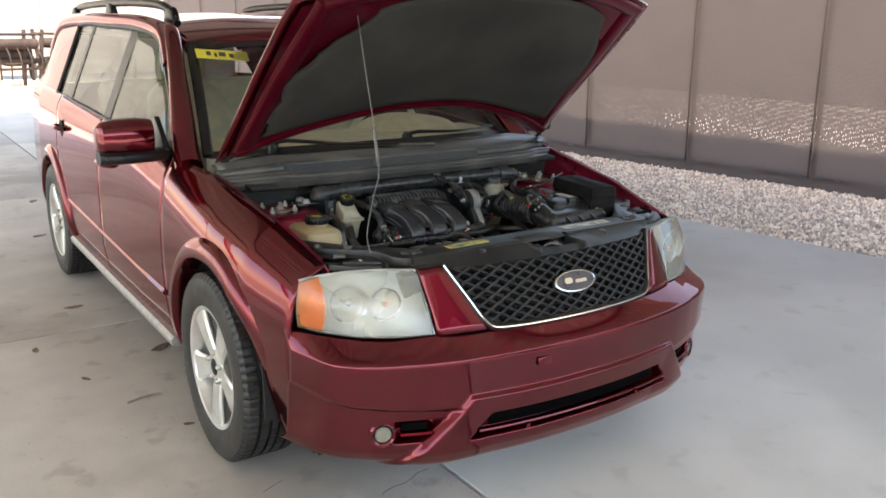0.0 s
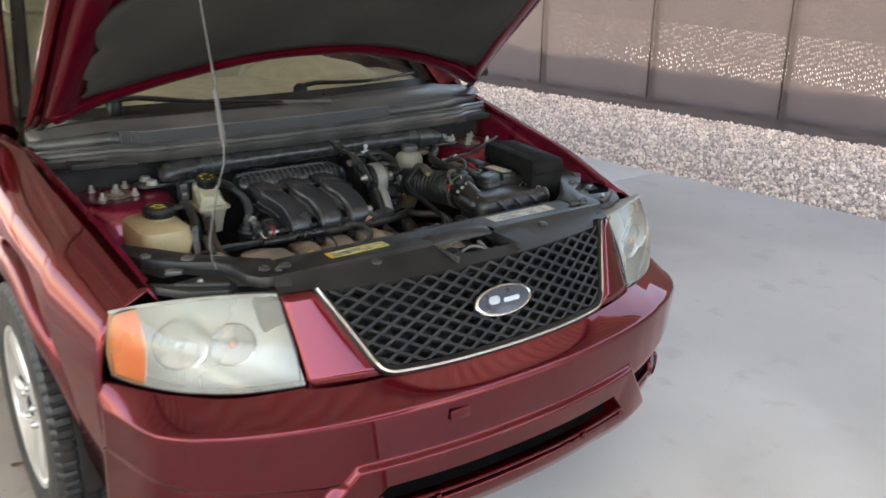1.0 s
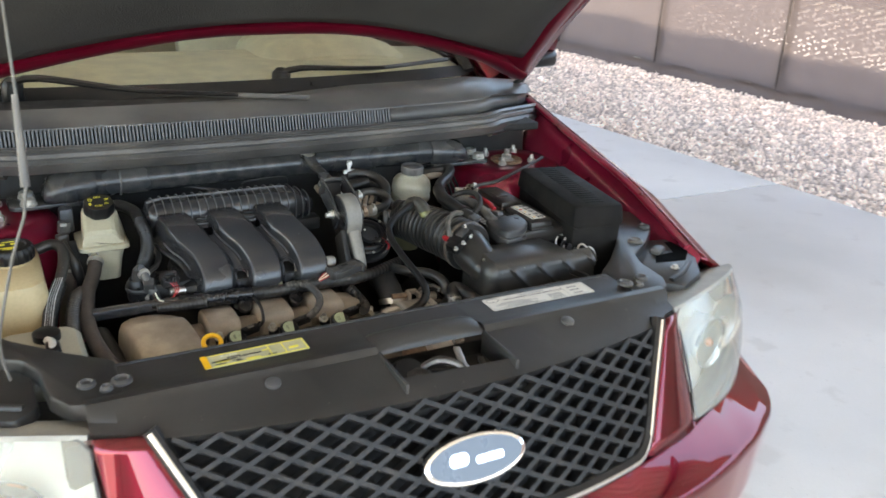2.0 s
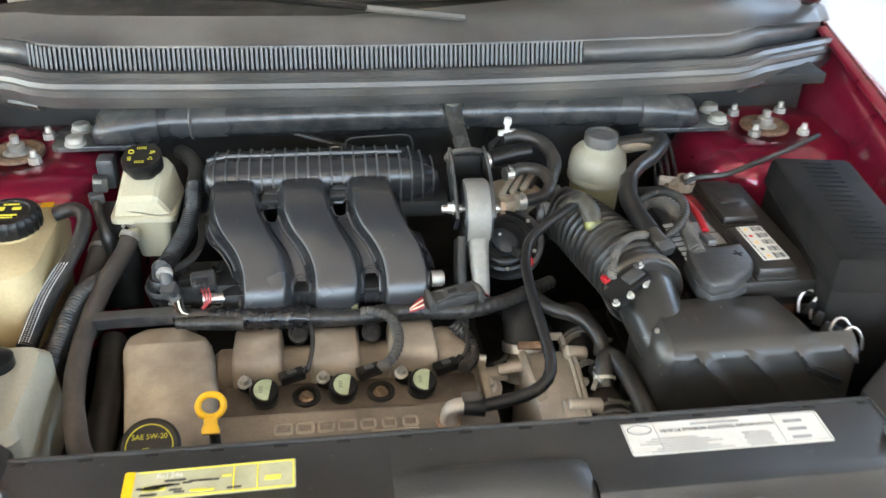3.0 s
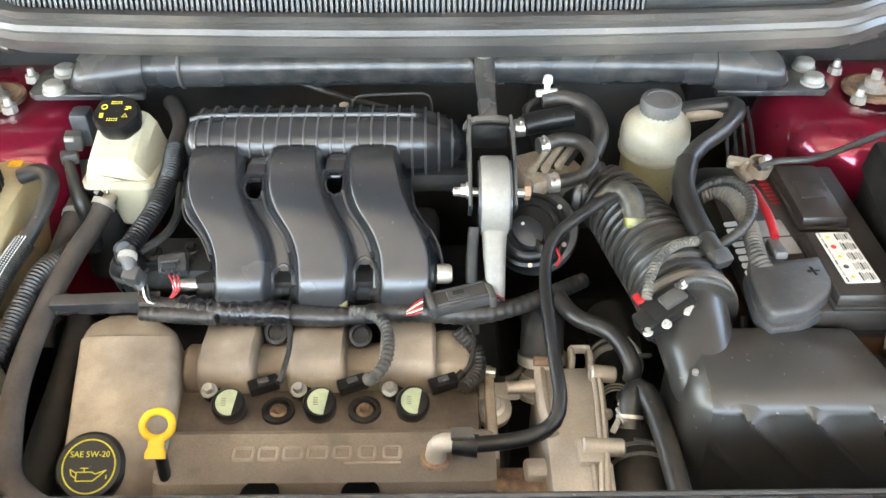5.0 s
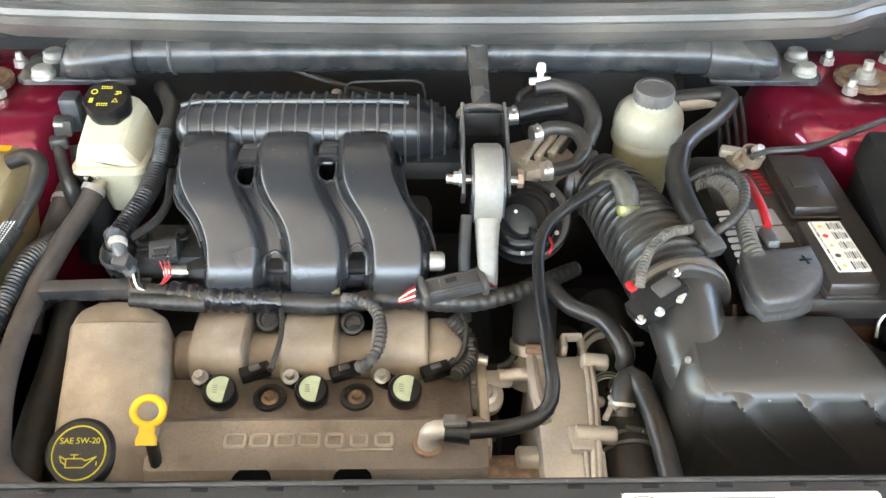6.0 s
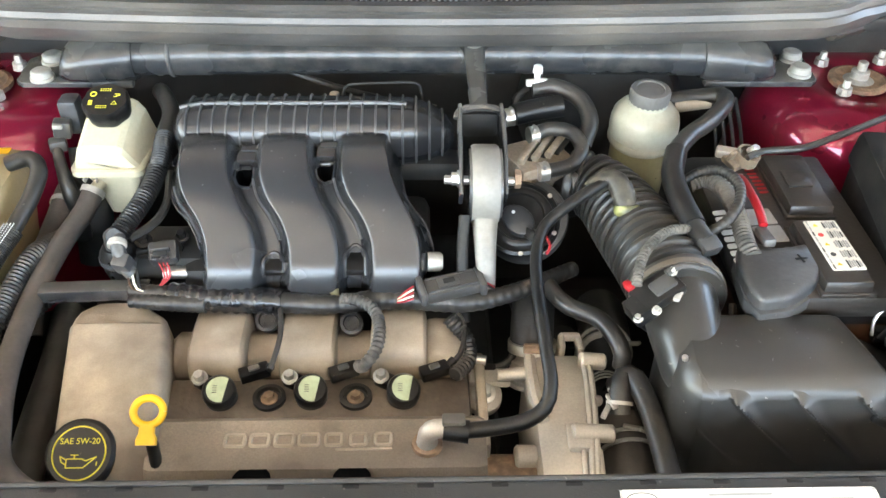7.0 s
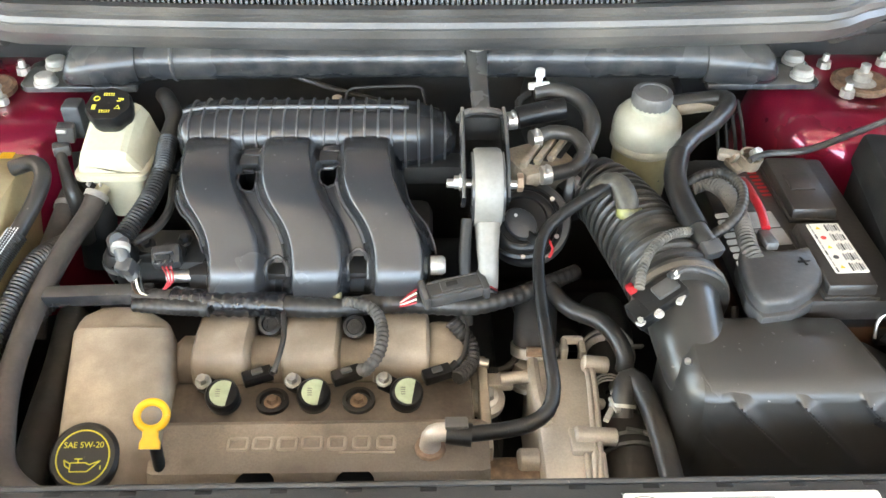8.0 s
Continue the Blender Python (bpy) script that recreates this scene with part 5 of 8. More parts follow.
# wipers
for x0, y0, pts in ((0.109, 1.230, [(0.16, 1.222, 1.112), (0.30, 1.228, 1.105), (0.40, 1.235, 1.102), (0.64, 1.300, 1.105)]),
                    (-0.516, 1.250, [(-0.46, 1.225, 1.114), (-0.27, 1.095, 1.104), (-0.06, 1.020, 1.098), (0.10, 0.978, 1.092)])):
    wp = part("wiper", tube([(x0, y0, 1.100), *pts[:3]], [0.015, 0.012, 0.010, 0.008], 8, step=0.02, flat=0.6), black_pl, car, "black windshield wiper")
    part("wiper_blade", tube([Vector(p) + Vector((0, 0.016, -0.004)) for p in pts], 0.006, 6, step=0.03), grey_pl, wp)
    part("wiper_pivot", turned([(0.024, -0.04), (0.024, 0.014), (0.015, 0.026)], (x0, y0, 1.085), (0, -0.2, 1), 18), black_pl, wp)
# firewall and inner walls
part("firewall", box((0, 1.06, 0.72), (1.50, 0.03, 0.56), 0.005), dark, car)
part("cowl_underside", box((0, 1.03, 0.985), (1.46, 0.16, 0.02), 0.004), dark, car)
for s in (-1, 1):
    def apron(a, b):
        y = 0.32 + 0.80 * a
        sec = side_section(y)
        return Vector((s * ((sec[-1].x + 0.002) * b + (0.66 + 0.05 * a) * (1 - b)), y, sec[-1].z * b - 0.004 * b + (0.70 + 0.05 * a) * (1 - b)))
    thick(part("inner_fender", patch(apron, 12, 4), paint_bay, car), 0.006)
    part("fender_flange", tube([(s * (side_section(y)[-1].x - 0.008), y, side_section(y)[-1].z - 0.008) for y in (0.36, 0.6, 0.8, 1.0, 1.12)], 0.012, 8, step=0.05, flat=0.6), paint_bay, car)
    part("apron_side", box((s * 0.68, 0.70, 0.56), (0.03, 0.85, 0.34), 0.01), dark, car)
    # strut tower
    tx, ty = (0.640, 0.957) if s > 0 else (-0.622, 0.945)
    rings = []
    for r, z in ((0.19, 0.62), (0.178, 0.76), (0.160, 0.850), (0.146, 0.884), (0.130, 0.897), (0.07, 0.900), (0.055, 0.892), (0.0005, 0.892)):
        rings.append([Vector((tx + s * 0.02 * (0.9 - z) + r * math.cos(a), ty - 0.010 + r * 0.95 * math.sin(a), z)) for a in np.linspace(0, 2 * math.pi, 41)[:-1]])
    tw_ = part("strut_tower", loft(rings), paint_bay, car, "burgundy strut tower with steel studs")
    part("strut_nut", turned([(0.022, 0), (0.022, 0.006), (0.013, 0.010), (0.013, 0.020), (0.007, 0.022), (0.007, 0.034), (0.005, 0.035)], (tx, ty, 0.892), (0, 0, 1), 20), zinc_clamp, tw_)
    part("strut_ring", turned([(0.042, 0), (0.042, 0.006), (0.036, 0.008), (0.030, 0.004)], (tx, ty, 0.894), (0, 0, 1), 28), rusty, tw_)
    for dx, dy in ((-0.039, 0.046), (-0.039, -0.044), (0.052, 0.050), (0.050, -0.045)):
        part("stud", turned([(0.011, 0), (0.010, 0.010), (0.006, 0.011), (0.005, 0.020), (0.004, 0.021)], (tx + s * dx, ty + dy, 0.899), (0, 0, 1), 8), zinc_clamp, tw_)
part("bay_floor", box((0, 0.66, 0.36), (1.30, 0.86, 0.03), 0.005), dark, car)
part("radiator", box((0, 0.20, 0.60), (1.10, 0.06, 0.44), 0.01), dark, car)

# radiator support cover with its wings
def cover_rows(x):
    yt = min(grille_pt(x, 1.0).y + max(0.0, abs(x) - 0.445) * 0.8, 0.149)
    return [Vector((x, y, z)) for y, z in ((0.2875, 0.838), (0.2875, 0.862), (0.2825, 0.868), (0.205, 0.868), (0.192, 0.874), (0.178, 0.874), (0.168, 0.866), (yt + 0.018, 0.853), (yt - 0.002, 0.846), (yt + 0.004, 0.832))]


cov = part("support_cover", loft([cover_rows(x) for x in np.linspace(-0.515, -0.082, 13)], None, False, False), cover_pl, car, "black plastic radiator support cover", 30)
for bmx in ([cover_rows(x) for x in np.linspace(0.116, 0.515, 13)], [cover_rows(x)[:4] for x in np.linspace(-0.082, 0.116, 6)]):
    part("cover_panel", loft(bmx, None, False, False), cover_pl, cov, sharp=30)
part("cover_bulge", loft([[Vector((x, 0.203 + 0.032 * math.cos(a), 0.862 + (0.012 * math.sin(math.pi * (x + 0.082) / 0.198) ** 0.4 + 0.008) * math.sin(a))) for a in np.linspace(0, math.pi, 11)] for x in np.linspace(-0.082, 0.116, 17)], None, False, False), cover_pl, cov)
part("cover_strip", loft([[Vector((x, 0.100 - 0.012 * (x + 0.08) / 0.2, 0.838)), Vector((x, 0.098 - 0.012 * (x + 0.08) / 0.2, 0.8585))] + cover_rows(x)[7:] for x in np.linspace(-0.082, 0.116, 8)], None, False, False), cover_pl, cov, sharp=30)
lt = part("hood_latch", box((0.017, 0.115, 0.815), (0.21, 0.12, 0.02), 0.004), dark, car, "greasy steel hood latch in a recess")
part("latch_lever", box((0.042, 0.115, 0.850), (0.012, 0.085, 0.006), 0.002, (8, 0, -14)), MATS["zinc_steel"], lt)
part("latch_dome", turned([(0.030, -0.02), (0.030, 0.0), (0.022, 0.010), (0.004, 0.013)], (-0.045, 0.135, 0.842), (0, -0.3, 1), 24), black_pl, lt)
part("latch_plate", box((-0.01, 0.12, 0.832), (0.10, 0.05, 0.012), 0.003, (0, 8, 10)), dark, lt)
part("latch_hook", tube([(-0.03, 0.135, 0.840), (0.0, 0.12, 0.862), (0.03, 0.10, 0.855), (0.035, 0.085, 0.835)], 0.007, 8), mat("greasy_steel", (0.10, 0.095, 0.09), 0.4, 0.8, 0.3, 40, 0.2), lt)
part("latch_spring", tube([(0.045 + 0.006 * math.cos(i * 1.2), 0.07 + i * 0.0022, 0.843 + 0.006 * math.sin(i * 1.2)) for i in range(24)], 0.0015, 5, step=0.004), steel, lt)
part("latch_cam", turned([(0.022, 0), (0.022, 0.008), (0.016, 0.010), (0.008, 0.012)], (-0.035, 0.115, 0.838), (0.1, -0.3, 1), 20), MATS["greasy_steel"], lt)
part("latch_cable", tube([(0.06, 0.16, 0.84), (0.05, 0.13, 0.848), (0.02, 0.11, 0.846), (-0.02, 0.125, 0.842)], 0.004, 8), black_pl, lt)
part("latch_arm", box((0.075, 0.10, 0.842), (0.010, 0.070, 0.006), 0.002, (0, 0, -18)), MATS["greasy_steel"], lt)
part("latch_wall", box((-0.080, 0.12, 0.842), (0.006, 0.11, 0.05), 0.002), cover_pl, lt)
part("latch_wall", box((0.114, 0.12, 0.842), (0.006, 0.11, 0.05), 0.002), cover_pl, lt)
for s in (-1, 1):
    turn_ = lambda poly: [(s * x, y) for x, y in poly][::s]
    w = part("cover_wing", prism(turn_([(0.505, 0.182), (0.535, 0.192), (0.556, 0.227), (0.563, 0.300), (0.582, 0.345), (0.650, 0.392), (0.715, 0.452), (0.745, 0.560), (0.715, 0.590), (0.651, 0.502), (0.596, 0.424), (0.522, 0.351), (0.459, 0.300), (0.46, 0.20)]), 0.846, 0.8715, 0.006), cover_pl, cov)
    for x, y, r in ((0.459, 0.228, 0.015), (0.506, 0.236, 0.013), (0.482, 0.214, 0.009), (0.625, 0.398, 0.016), (0.702, 0.462, 0.013)):
        part("push_clip", turned([(r, 0), (r, 0.004), (r * 0.7, 0.007), (r * 0.5, 0.004), (r * 0.2, 0.004)], (s * x, y, 0.8715), (0, 0, 1), 16), grey_pl, w)
    lb = part("lamp_bracket", prism(turn_([(0.603, 0.212), (0.679, 0.250), (0.732, 0.321), (0.742, 0.430), (0.690, 0.440), (0.600, 0.375), (0.572, 0.325), (0.570, 0.240)]), 0.832, 0.851, 0.006), cover_pl, cov)
    # flat black shape painting the dark of a slot
    part("bracket_slot", prism(turn_([(0.624, 0.326), (0.696, 0.314), (0.735, 0.350), (0.738, 0.408), (0.722, 0.412), (0.700, 0.359), (0.650, 0.356)]), 0.8505, 0.8518, 0.0), void, lb)
    part("bracket_rib", tube([(s * 0.590, 0.240, 0.852), (s * 0.640, 0.262, 0.854), (s * 0.690, 0.300, 0.853)], 0.006, 8), cover_pl, lb)
    part("bracket_lug", box((s * 0.668, 0.372, 0.856), (0.040, 0.022, 0.012), 0.004, (0, 0, s * 30)), grey_pl, lb)
    part("lamp_screw", bolt((s * 0.640, 0.285, 0.853), (0, 0, 1), 0.006, 0.006), zinc_clamp, lb)
for x, y in ((-0.26, 0.150), (0.27, 0.150)):
    part("push_clip", turned([(0.012, 0), (0.012, 0.004), (0.008, 0.006)], (x, y, 0.8635), (0, -0.2, 1), 16), grey_pl, cov)
for x in np.linspace(-0.45, 0.45, 15):
    part("rim_notch", box((x, 0.2805, 0.8662), (0.015, 0.005, 0.0045), 0.001), black_pl, cov)

part("rear_ridge", tube([(x, 0.287, 0.866) for x in np.linspace(-0.50, 0.50, 9)], 0.0035, 8, step=0.05), cover_pl, cov)

# labels on the cover
lm = pose(0.277, 0.2495, 0.8686)
lab = part("emission_label", prism(rrect(0.222, 0.046, 0.003, 3), 0, 0.0006, 0, lm), label_w, cov, "white emission label")
text("VEHICLE EMISSION CONTROL INFORMATION", 0.0062, lm @ pose(-0.008, 0.0090, 0.0008), dark_ink, lab, depth=0.0002)
decal(0.055, 0.0022, lm @ pose(-0.008, 0.0165, 0.0007), faded_ink, lab, "print_line")
part("print_oval", tube([lm @ pose(-0.093, 0.013, 0.0006) @ Vector((0.013 * math.cos(a), 0.0065 * math.sin(a), 0)) for a in np.linspace(0, 6.28, 20)[:-1]], 0.0005, 5, closed=True, step=0.004), dark_ink, lab)
for k in range(6):
    decal(0.05 + 0.02 * (k % 3), 0.0012, lm @ pose(-0.06 + 0.003 * k, -0.002 - 0.0036 * k, 0.0007), faded_ink, lab, "print_line")
    decal(0.03, 0.0012, lm @ pose(0.03 + 0.002 * (k % 2), -0.002 - 0.0036 * k, 0.0007), faded_ink, lab, "print_line")
for x, w in ((-0.093, 0.034), (0.083, 0.050)):
    part("label_rule", tube([lm @ Vector((x + a, b + 0.001, 0.0007)) for a, b in rrect(w, 0.040, 0.001, 2)], 0.0004, 4, closed=True, step=0.01), faded_ink, lab)
for k in range(3):
    decal(0.022, 0.004, lm @ pose(0.078, 0.010 - 0.012 * k, 0.0007), faded_ink, lab, "print_block")
ym = frame_m((-0.259, 0.239, 0.8690), (1, 0.02, 0), (0, 0, 1))
yl = part("refrigerant_label", prism(rrect(0.165, 0.038, 0.002, 3), 0, 0.0006, 0, ym), label_y, cov, "buff refrigerant label with yellow lines")
decal(0.010, 0.038, ym @ pose(-0.078, 0, 0.0008), yellow, yl, "yellow_band")
for x in (0.022, 0.045, 0.080):
    decal(0.0014, 0.036, ym @ pose(x, 0, 0.0008), yellow_ink, yl, "rule_line")
for y in (-0.017, 0.017):
    decal(0.15, 0.0014, ym @ pose(0.005, y, 0.0008), yellow_ink, yl, "rule_line")
text("R-134a", 0.009, ym @ pose(-0.04, 0.011, 0.0008), white_ink, yl, depth=0.0002)
rl = random.Random(9)
for k in range(22):
    decal(rl.uniform(0.008, 0.024), 0.0022, ym @ pose(rl.uniform(-0.06, 0.07), rl.uniform(-0.014, 0.006), 0.0008), dark_ink if k % 3 else yellow_ink, yl, "print_line")

# ---- engine ----
eng = thing("engine", (-0.10, 0.60, 0.38), "dusty V6 engine with a black plastic intake manifold", "engine")
# coloured near-black: the shade low in the bay is in the material
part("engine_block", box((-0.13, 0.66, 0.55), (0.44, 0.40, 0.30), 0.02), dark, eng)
part("block_front", box((-0.16, 0.43, 0.60), (0.46, 0.10, 0.20), 0.02), alu, eng)


def rsec(w, h, r=0.4, n=5):
    return rrect(w, h, min(w, h) * r, n)


def beam(line, secs, bm=None, up=(0, 0, 1)):
    """A body swept along a line with rounded-box sections (width along x, height across)."""
    rings = []
    for i, p in enumerate(line):
        a, b = Vector(line[max(i - 1, 0)]), Vector(line[min(i + 1, len(line) - 1)])
        d = (b - a).normalized()
        u = Vector((1, 0, 0))
        u = (u - d * u.dot(d)).normalized()
        v = u.cross(d).normalized()
        if v.dot(Vector(up)) < 0:
            v = -v
        w, h = np.interp(i / (len(line) - 1), np.linspace(0, 1, len(secs)), [s[0] for s in secs]), np.interp(i / (len(line) - 1), np.linspace(0, 1, len(secs)), [s[1] for s in secs])
        rings.append([Vector(p) + u * x + v * y for x, y in rsec(float(w), float(h), 0.36, 6)])
    return loft(rings, bm)


# intake manifold: ribbed plenum and three runners
man = part("intake_manifold", box((-0.14, 0.70, 0.800), (0.30, 0.16, 0.05), 0.015), dark, eng, "black plastic intake manifold")
prof = [(-0.322, 0.016), (-0.318, 0.028), (-0.308, 0.036), (-0.28, 0.039), (-0.05, 0.039), (-0.01, 0.037), (0.02, 0.029), (0.035, 0.020), (0.042, 0.010)]


def plenum_ring(x, r, grow=0.0):
    yc, zc = 0.822, 0.896 + (0.0 if x < -0.01 else -0.10 * (x + 0.01))
    sq = lambda c: math.copysign(abs(c) ** 0.72, c)  # a squarish section
    return [Vector((x, yc + (r * 1.20 + grow) * sq(math.cos(a)), zc + (r + grow) * sq(math.sin(a)))) for a in np.linspace(0, 2 * math.pi, 33)[:-1]]


line_x = list(np.linspace(-0.322, 0.042, 40))
PX, PR = [p[0] for p in prof], [p[1] for p in prof]
pl_ = part("plenum", loft([plenum_ring(x, interp(x, PX, PR)) for x in line_x]), man_pl, man)
for k in range(20):
    x = -0.300 + 0.0172 * k
    r = interp(x, PX, PR)
    part("plenum_rib", loft([plenum_ring(x - 0.0014, r, 0.0), plenum_ring(x - 0.0009, r, 0.0026), plenum_ring(x + 0.0009, r, 0.0026), plenum_ring(x + 0.0014, r, 0.0)]), rib_pl, pl_)
for a_, r_ in ((101, 0.0034),):
    part("plenum_seam", tube([plenum_ring(x, interp(x, PX, PR), 0.001)[int(a_ / 11.25)] for x in np.linspace(-0.312, -0.020, 12)], r_, 8), rib_pl, pl_)
# one moulded skin: three S-shaped runners rising out of a lower web, with open slots
SK_Y = [0.806, 0.800, 0.780, 0.755, 0.722, 0.695, 0.668, 0.645, 0.625, 0.606, 0.597, 0.594, 0.594]
SK_Z = [0.890, 0.908, 0.916, 0.9185, 0.917, 0.911, 0.898, 0.880, 0.862, 0.845, 0.828, 0.811, 0.795]
SK_X = [-0.272, -0.272, -0.2715, -0.2706, -0.2666, -0.2627, -0.2520, -0.2356, -0.2272, -0.2251, -0.2262, -0.2280, -0.2280]
SK_W = [0.0295, 0.030, 0.030, 0.0302, 0.0304, 0.0308, 0.0318, 0.0312, 0.0300, 0.0292, 0.0290, 0.0290, 0.0285]
sk_line = smooth_line([(x, y, z) for x, y, z in zip(SK_X, SK_Y, SK_Z)], 0.0032)
sk_t = np.linspace(0, 1, len(sk_line))
sk_w = np.interp(np.linspace(0, len(SK_W) - 1, len(sk_line)), range(len(SK_W)), SK_W)


def runner_x(i, k):
    return sk_line[i].x + k * (0.0996 - 0.0024 * min(1.0, sk_t[i] * 1.6))


def skin(i, x):
    """A point of the manifold's skin at station i and place x across."""
    a, b = sk_line[max(i - 1, 0)], sk_line[min(i + 1, len(sk_line) - 1)]
    d = Vector((0, b.y - a.y, b.z - a.z)).normalized()
    n = Vector((0, d.z, -d.y))
    d_out = min(abs(x - runner_x(i, k)) for k in range(3)) - sk_w[i]
    outer = x < runner_x(i, 0) or x > runner_x(i, 2)
    wide, deep = (0.020, 0.046) if outer else (0.0175, 0.021)
    q = min(1.0, max(0.0, (d_out + 0.004) / wide))
    crown = 0.0022 * (1 - min(1.0, max(0.0, (d_out + sk_w[i]) / sk_w[i])) ** 2)
    return Vector((x, sk_line[i].y, sk_line[i].z)) - n * (deep * q * q * (3 - 2 * q) - crown)


I_AT = lambda y: min(range(len(sk_line)), key=lambda i: abs(sk_line[i].y - y) + (0 if sk_line[i].z > 0.84 else 0.02))
SLOTS = [(-0.2165, 0.7085), (-0.1185, 0.7165)]
NOTCH = [(-0.1765, 0.6175), (-0.0800, 0.6235)]
i_end = min(range(len(sk_line)), key=lambda i: abs(sk_line[i].z - 0.824))


def opening(i, x):
    p = sk_line[i]
    for sx, sy in SLOTS:
        dx, dy = (x - sx) / 0.0108, (p.y - sy) / 0.0185
        if p.z > 0.88 and abs(dx) ** 3 + abs(dy) ** 3 < 1:
            return True
    for nx_, ny_ in NOTCH:
        k = (i - I_AT(ny_)) / 5.0
        if i < i_end and k > 0 and abs(x - nx_) < 0.0108 * min(1.0, math.sqrt(max(0.0, 1 - (1 - min(k, 1.0)) ** 2))):
            return True
    return False


COLS = 170
bm = B()
g = [[bm.verts.new(skin(i, x)) for x in np.linspace(runner_x(i, 0) - sk_w[i] - 0.017, runner_x(i, 2) + sk_w[i] + 0.017, COLS)] for i in range(len(sk_line))]
for i in range(len(sk_line) - 1):
    for j in range(COLS - 1):
        if not opening(i, (g[i][j].co.x + g[i + 1][j + 1].co.x) / 2):
            bm.faces.new((g[i][j], g[i][j + 1], g[i + 1][j + 1], g[i + 1][j]))
part("runner_skin", bm, man_pl, man, "three satin black intake runners", sharp=70)
LIP_I = list(range(I_AT(0.70), I_AT(0.628), 3))
for k in range(3):
    part("runner_lip", tube([skin(i, runner_x(i, k) - sk_w[i] - 0.0085) + Vector((-0.0005, -0.0005, 0.0006)) for i in LIP_I], 0.0017, 6), rib_pl, man)
for sx, sy in SLOTS:
    rim = [(sx + 0.0112 * math.copysign(abs(math.cos(a)) ** 0.67, math.cos(a)), sy + 0.0200 * math.copysign(abs(math.sin(a)) ** 0.67, math.sin(a))) for a in np.linspace(0, 2 * math.pi, 29)[:-1]]
    part("slot_rim", tube([skin(I_AT(y), x) + Vector((0, 0, 0.0012)) for x, y in rim], 0.0020, 6, closed=True, step=0.004), man_pl, man)
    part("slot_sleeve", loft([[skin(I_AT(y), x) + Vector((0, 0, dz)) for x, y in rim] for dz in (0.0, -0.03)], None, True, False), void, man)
    part("web_block", box((sx + 0.001, sy + 0.046, 0.8985), (0.031, 0.034, 0.014), 0.003, (4, 0, 0)), man_pl, man)
    part("block_step", box((sx + 0.001, sy + 0.052, 0.9065), (0.022, 0.014, 0.004), 0.001, (4, 0, 0)), man_pl, man)
for nx_, ny_ in NOTCH:
    i0 = I_AT(ny_) - 1
    arch = [(nx_ - 0.0125, i) for i in range(i_end, i0 + 4, -4)] + [(nx_ - 0.0125 * math.cos(a), i0 + 5 * (1 - math.sin(a))) for a in np.linspace(0.2, math.pi - 0.2, 8)] + [(nx_ + 0.0125, i) for i in range(i0 + 5, i_end + 1, 4)]
    part("notch_rim", tube([skin(int(round(i)), x) + Vector((0, -0.0015, 0.0015)) for x, i in arch], 0.0024, 6, step=0.006), man_pl, man)
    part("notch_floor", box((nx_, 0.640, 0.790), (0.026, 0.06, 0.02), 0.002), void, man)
part("fuel_rail", cyl((-0.312, 0.632, 0.812), (-0.262, 0.632, 0.812), 0.008, n=16), steel, man, "bright steel fuel rail")
for nx_, ny_ in NOTCH:
    part("rail_window", cyl((nx_ - 0.0115, 0.630, 0.815), (nx_ + 0.0115, 0.630, 0.815), 0.0065, n=14), steel, man)
part("rail_end", turned([(0.012, 0), (0.012, 0.014), (0.009, 0.018)], (0.006, 0.632, 0.826), (1, 0, 0), 16), zinc_clamp, man)
part("manifold_hook", tube([(-0.106, 0.862, 0.915), (-0.104, 0.860, 0.931), (-0.096, 0.860, 0.942), (-0.050, 0.860, 0.945), (-0.010, 0.860, 0.945), (-0.001, 0.860, 0.936), (0.001, 0.862, 0.918)], 0.0018, 8), dark, man)
part("manifold_right", box((0.010, 0.800, 0.855), (0.08, 0.04, 0.03), 0.008), dark, man)
for x, y, z in ((-0.084, 0.640, 0.770), (-0.182, 0.628, 0.760)):
    bb = bolt((x, y, z), (0, -0.3, 1), 0.0065, 0.008)
    bolt((x, y, z + 0.012), (0, -0.3, 1), 0.004, 0.006, True, bb)
    part("manifold_bolt", bb, steel, man)

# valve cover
# darker, blotchier tan than the rest of the valve cover
ridge_tan = mat("dark_tan_cover", (0.30, 0.25, 0.195), 0.6, var=0.28, scale=22, dust=0.9, dustcol=(0.10, 0.078, 0.06), bump=0.20, bscale=480, dscale=11)
vc = part("valve_cover", box((-0.13, 0.50, 0.695), (0.37, 0.17, 0.07), 0.012), tan_pl, eng, "dusty tan valve cover")
big = B()
rings = []
for y, z0, xa, xb in ((0.622, 0.745, -0.392, -0.345), (0.619, 0.772, -0.395, -0.343), (0.611, 0.781, -0.399, -0.338), (0.598, 0.783, -0.412, -0.320), (0.587, 0.783, -0.4155, -0.306), (0.577, 0.783, -0.4160, -0.301), (0.573, 0.7835, -0.4155, -0.300), (0.568, 0.7885, -0.414, -0.2985), (0.546, 0.789, -0.409, -0.294), (0.500, 0.785, -0.401, -0.289), (0.430, 0.770, -0.392, -0.284), (0.405, 0.758, -0.390, -0.282), (0.385, 0.738, -0.388, -0.281), (0.375, 0.700, -0.388, -0.281)):
    rings.append([Vector((x, y, z0 + zz)) for x, zz in ((xa - 0.006, -0.13), (xa - 0.003, -0.026), (xa, -0.010), (xa + 0.003, -0.004), (xa + 0.009, -0.0004), ((xa + xb) / 2, 0.0008), (xb - 0.009, -0.0004), (xb - 0.003, -0.004), (xb, -0.010), (xb + 0.002, -0.026), (xb + 0.003, -0.13))])
part("cover_hump", loft(rings), tan_pl, vc)
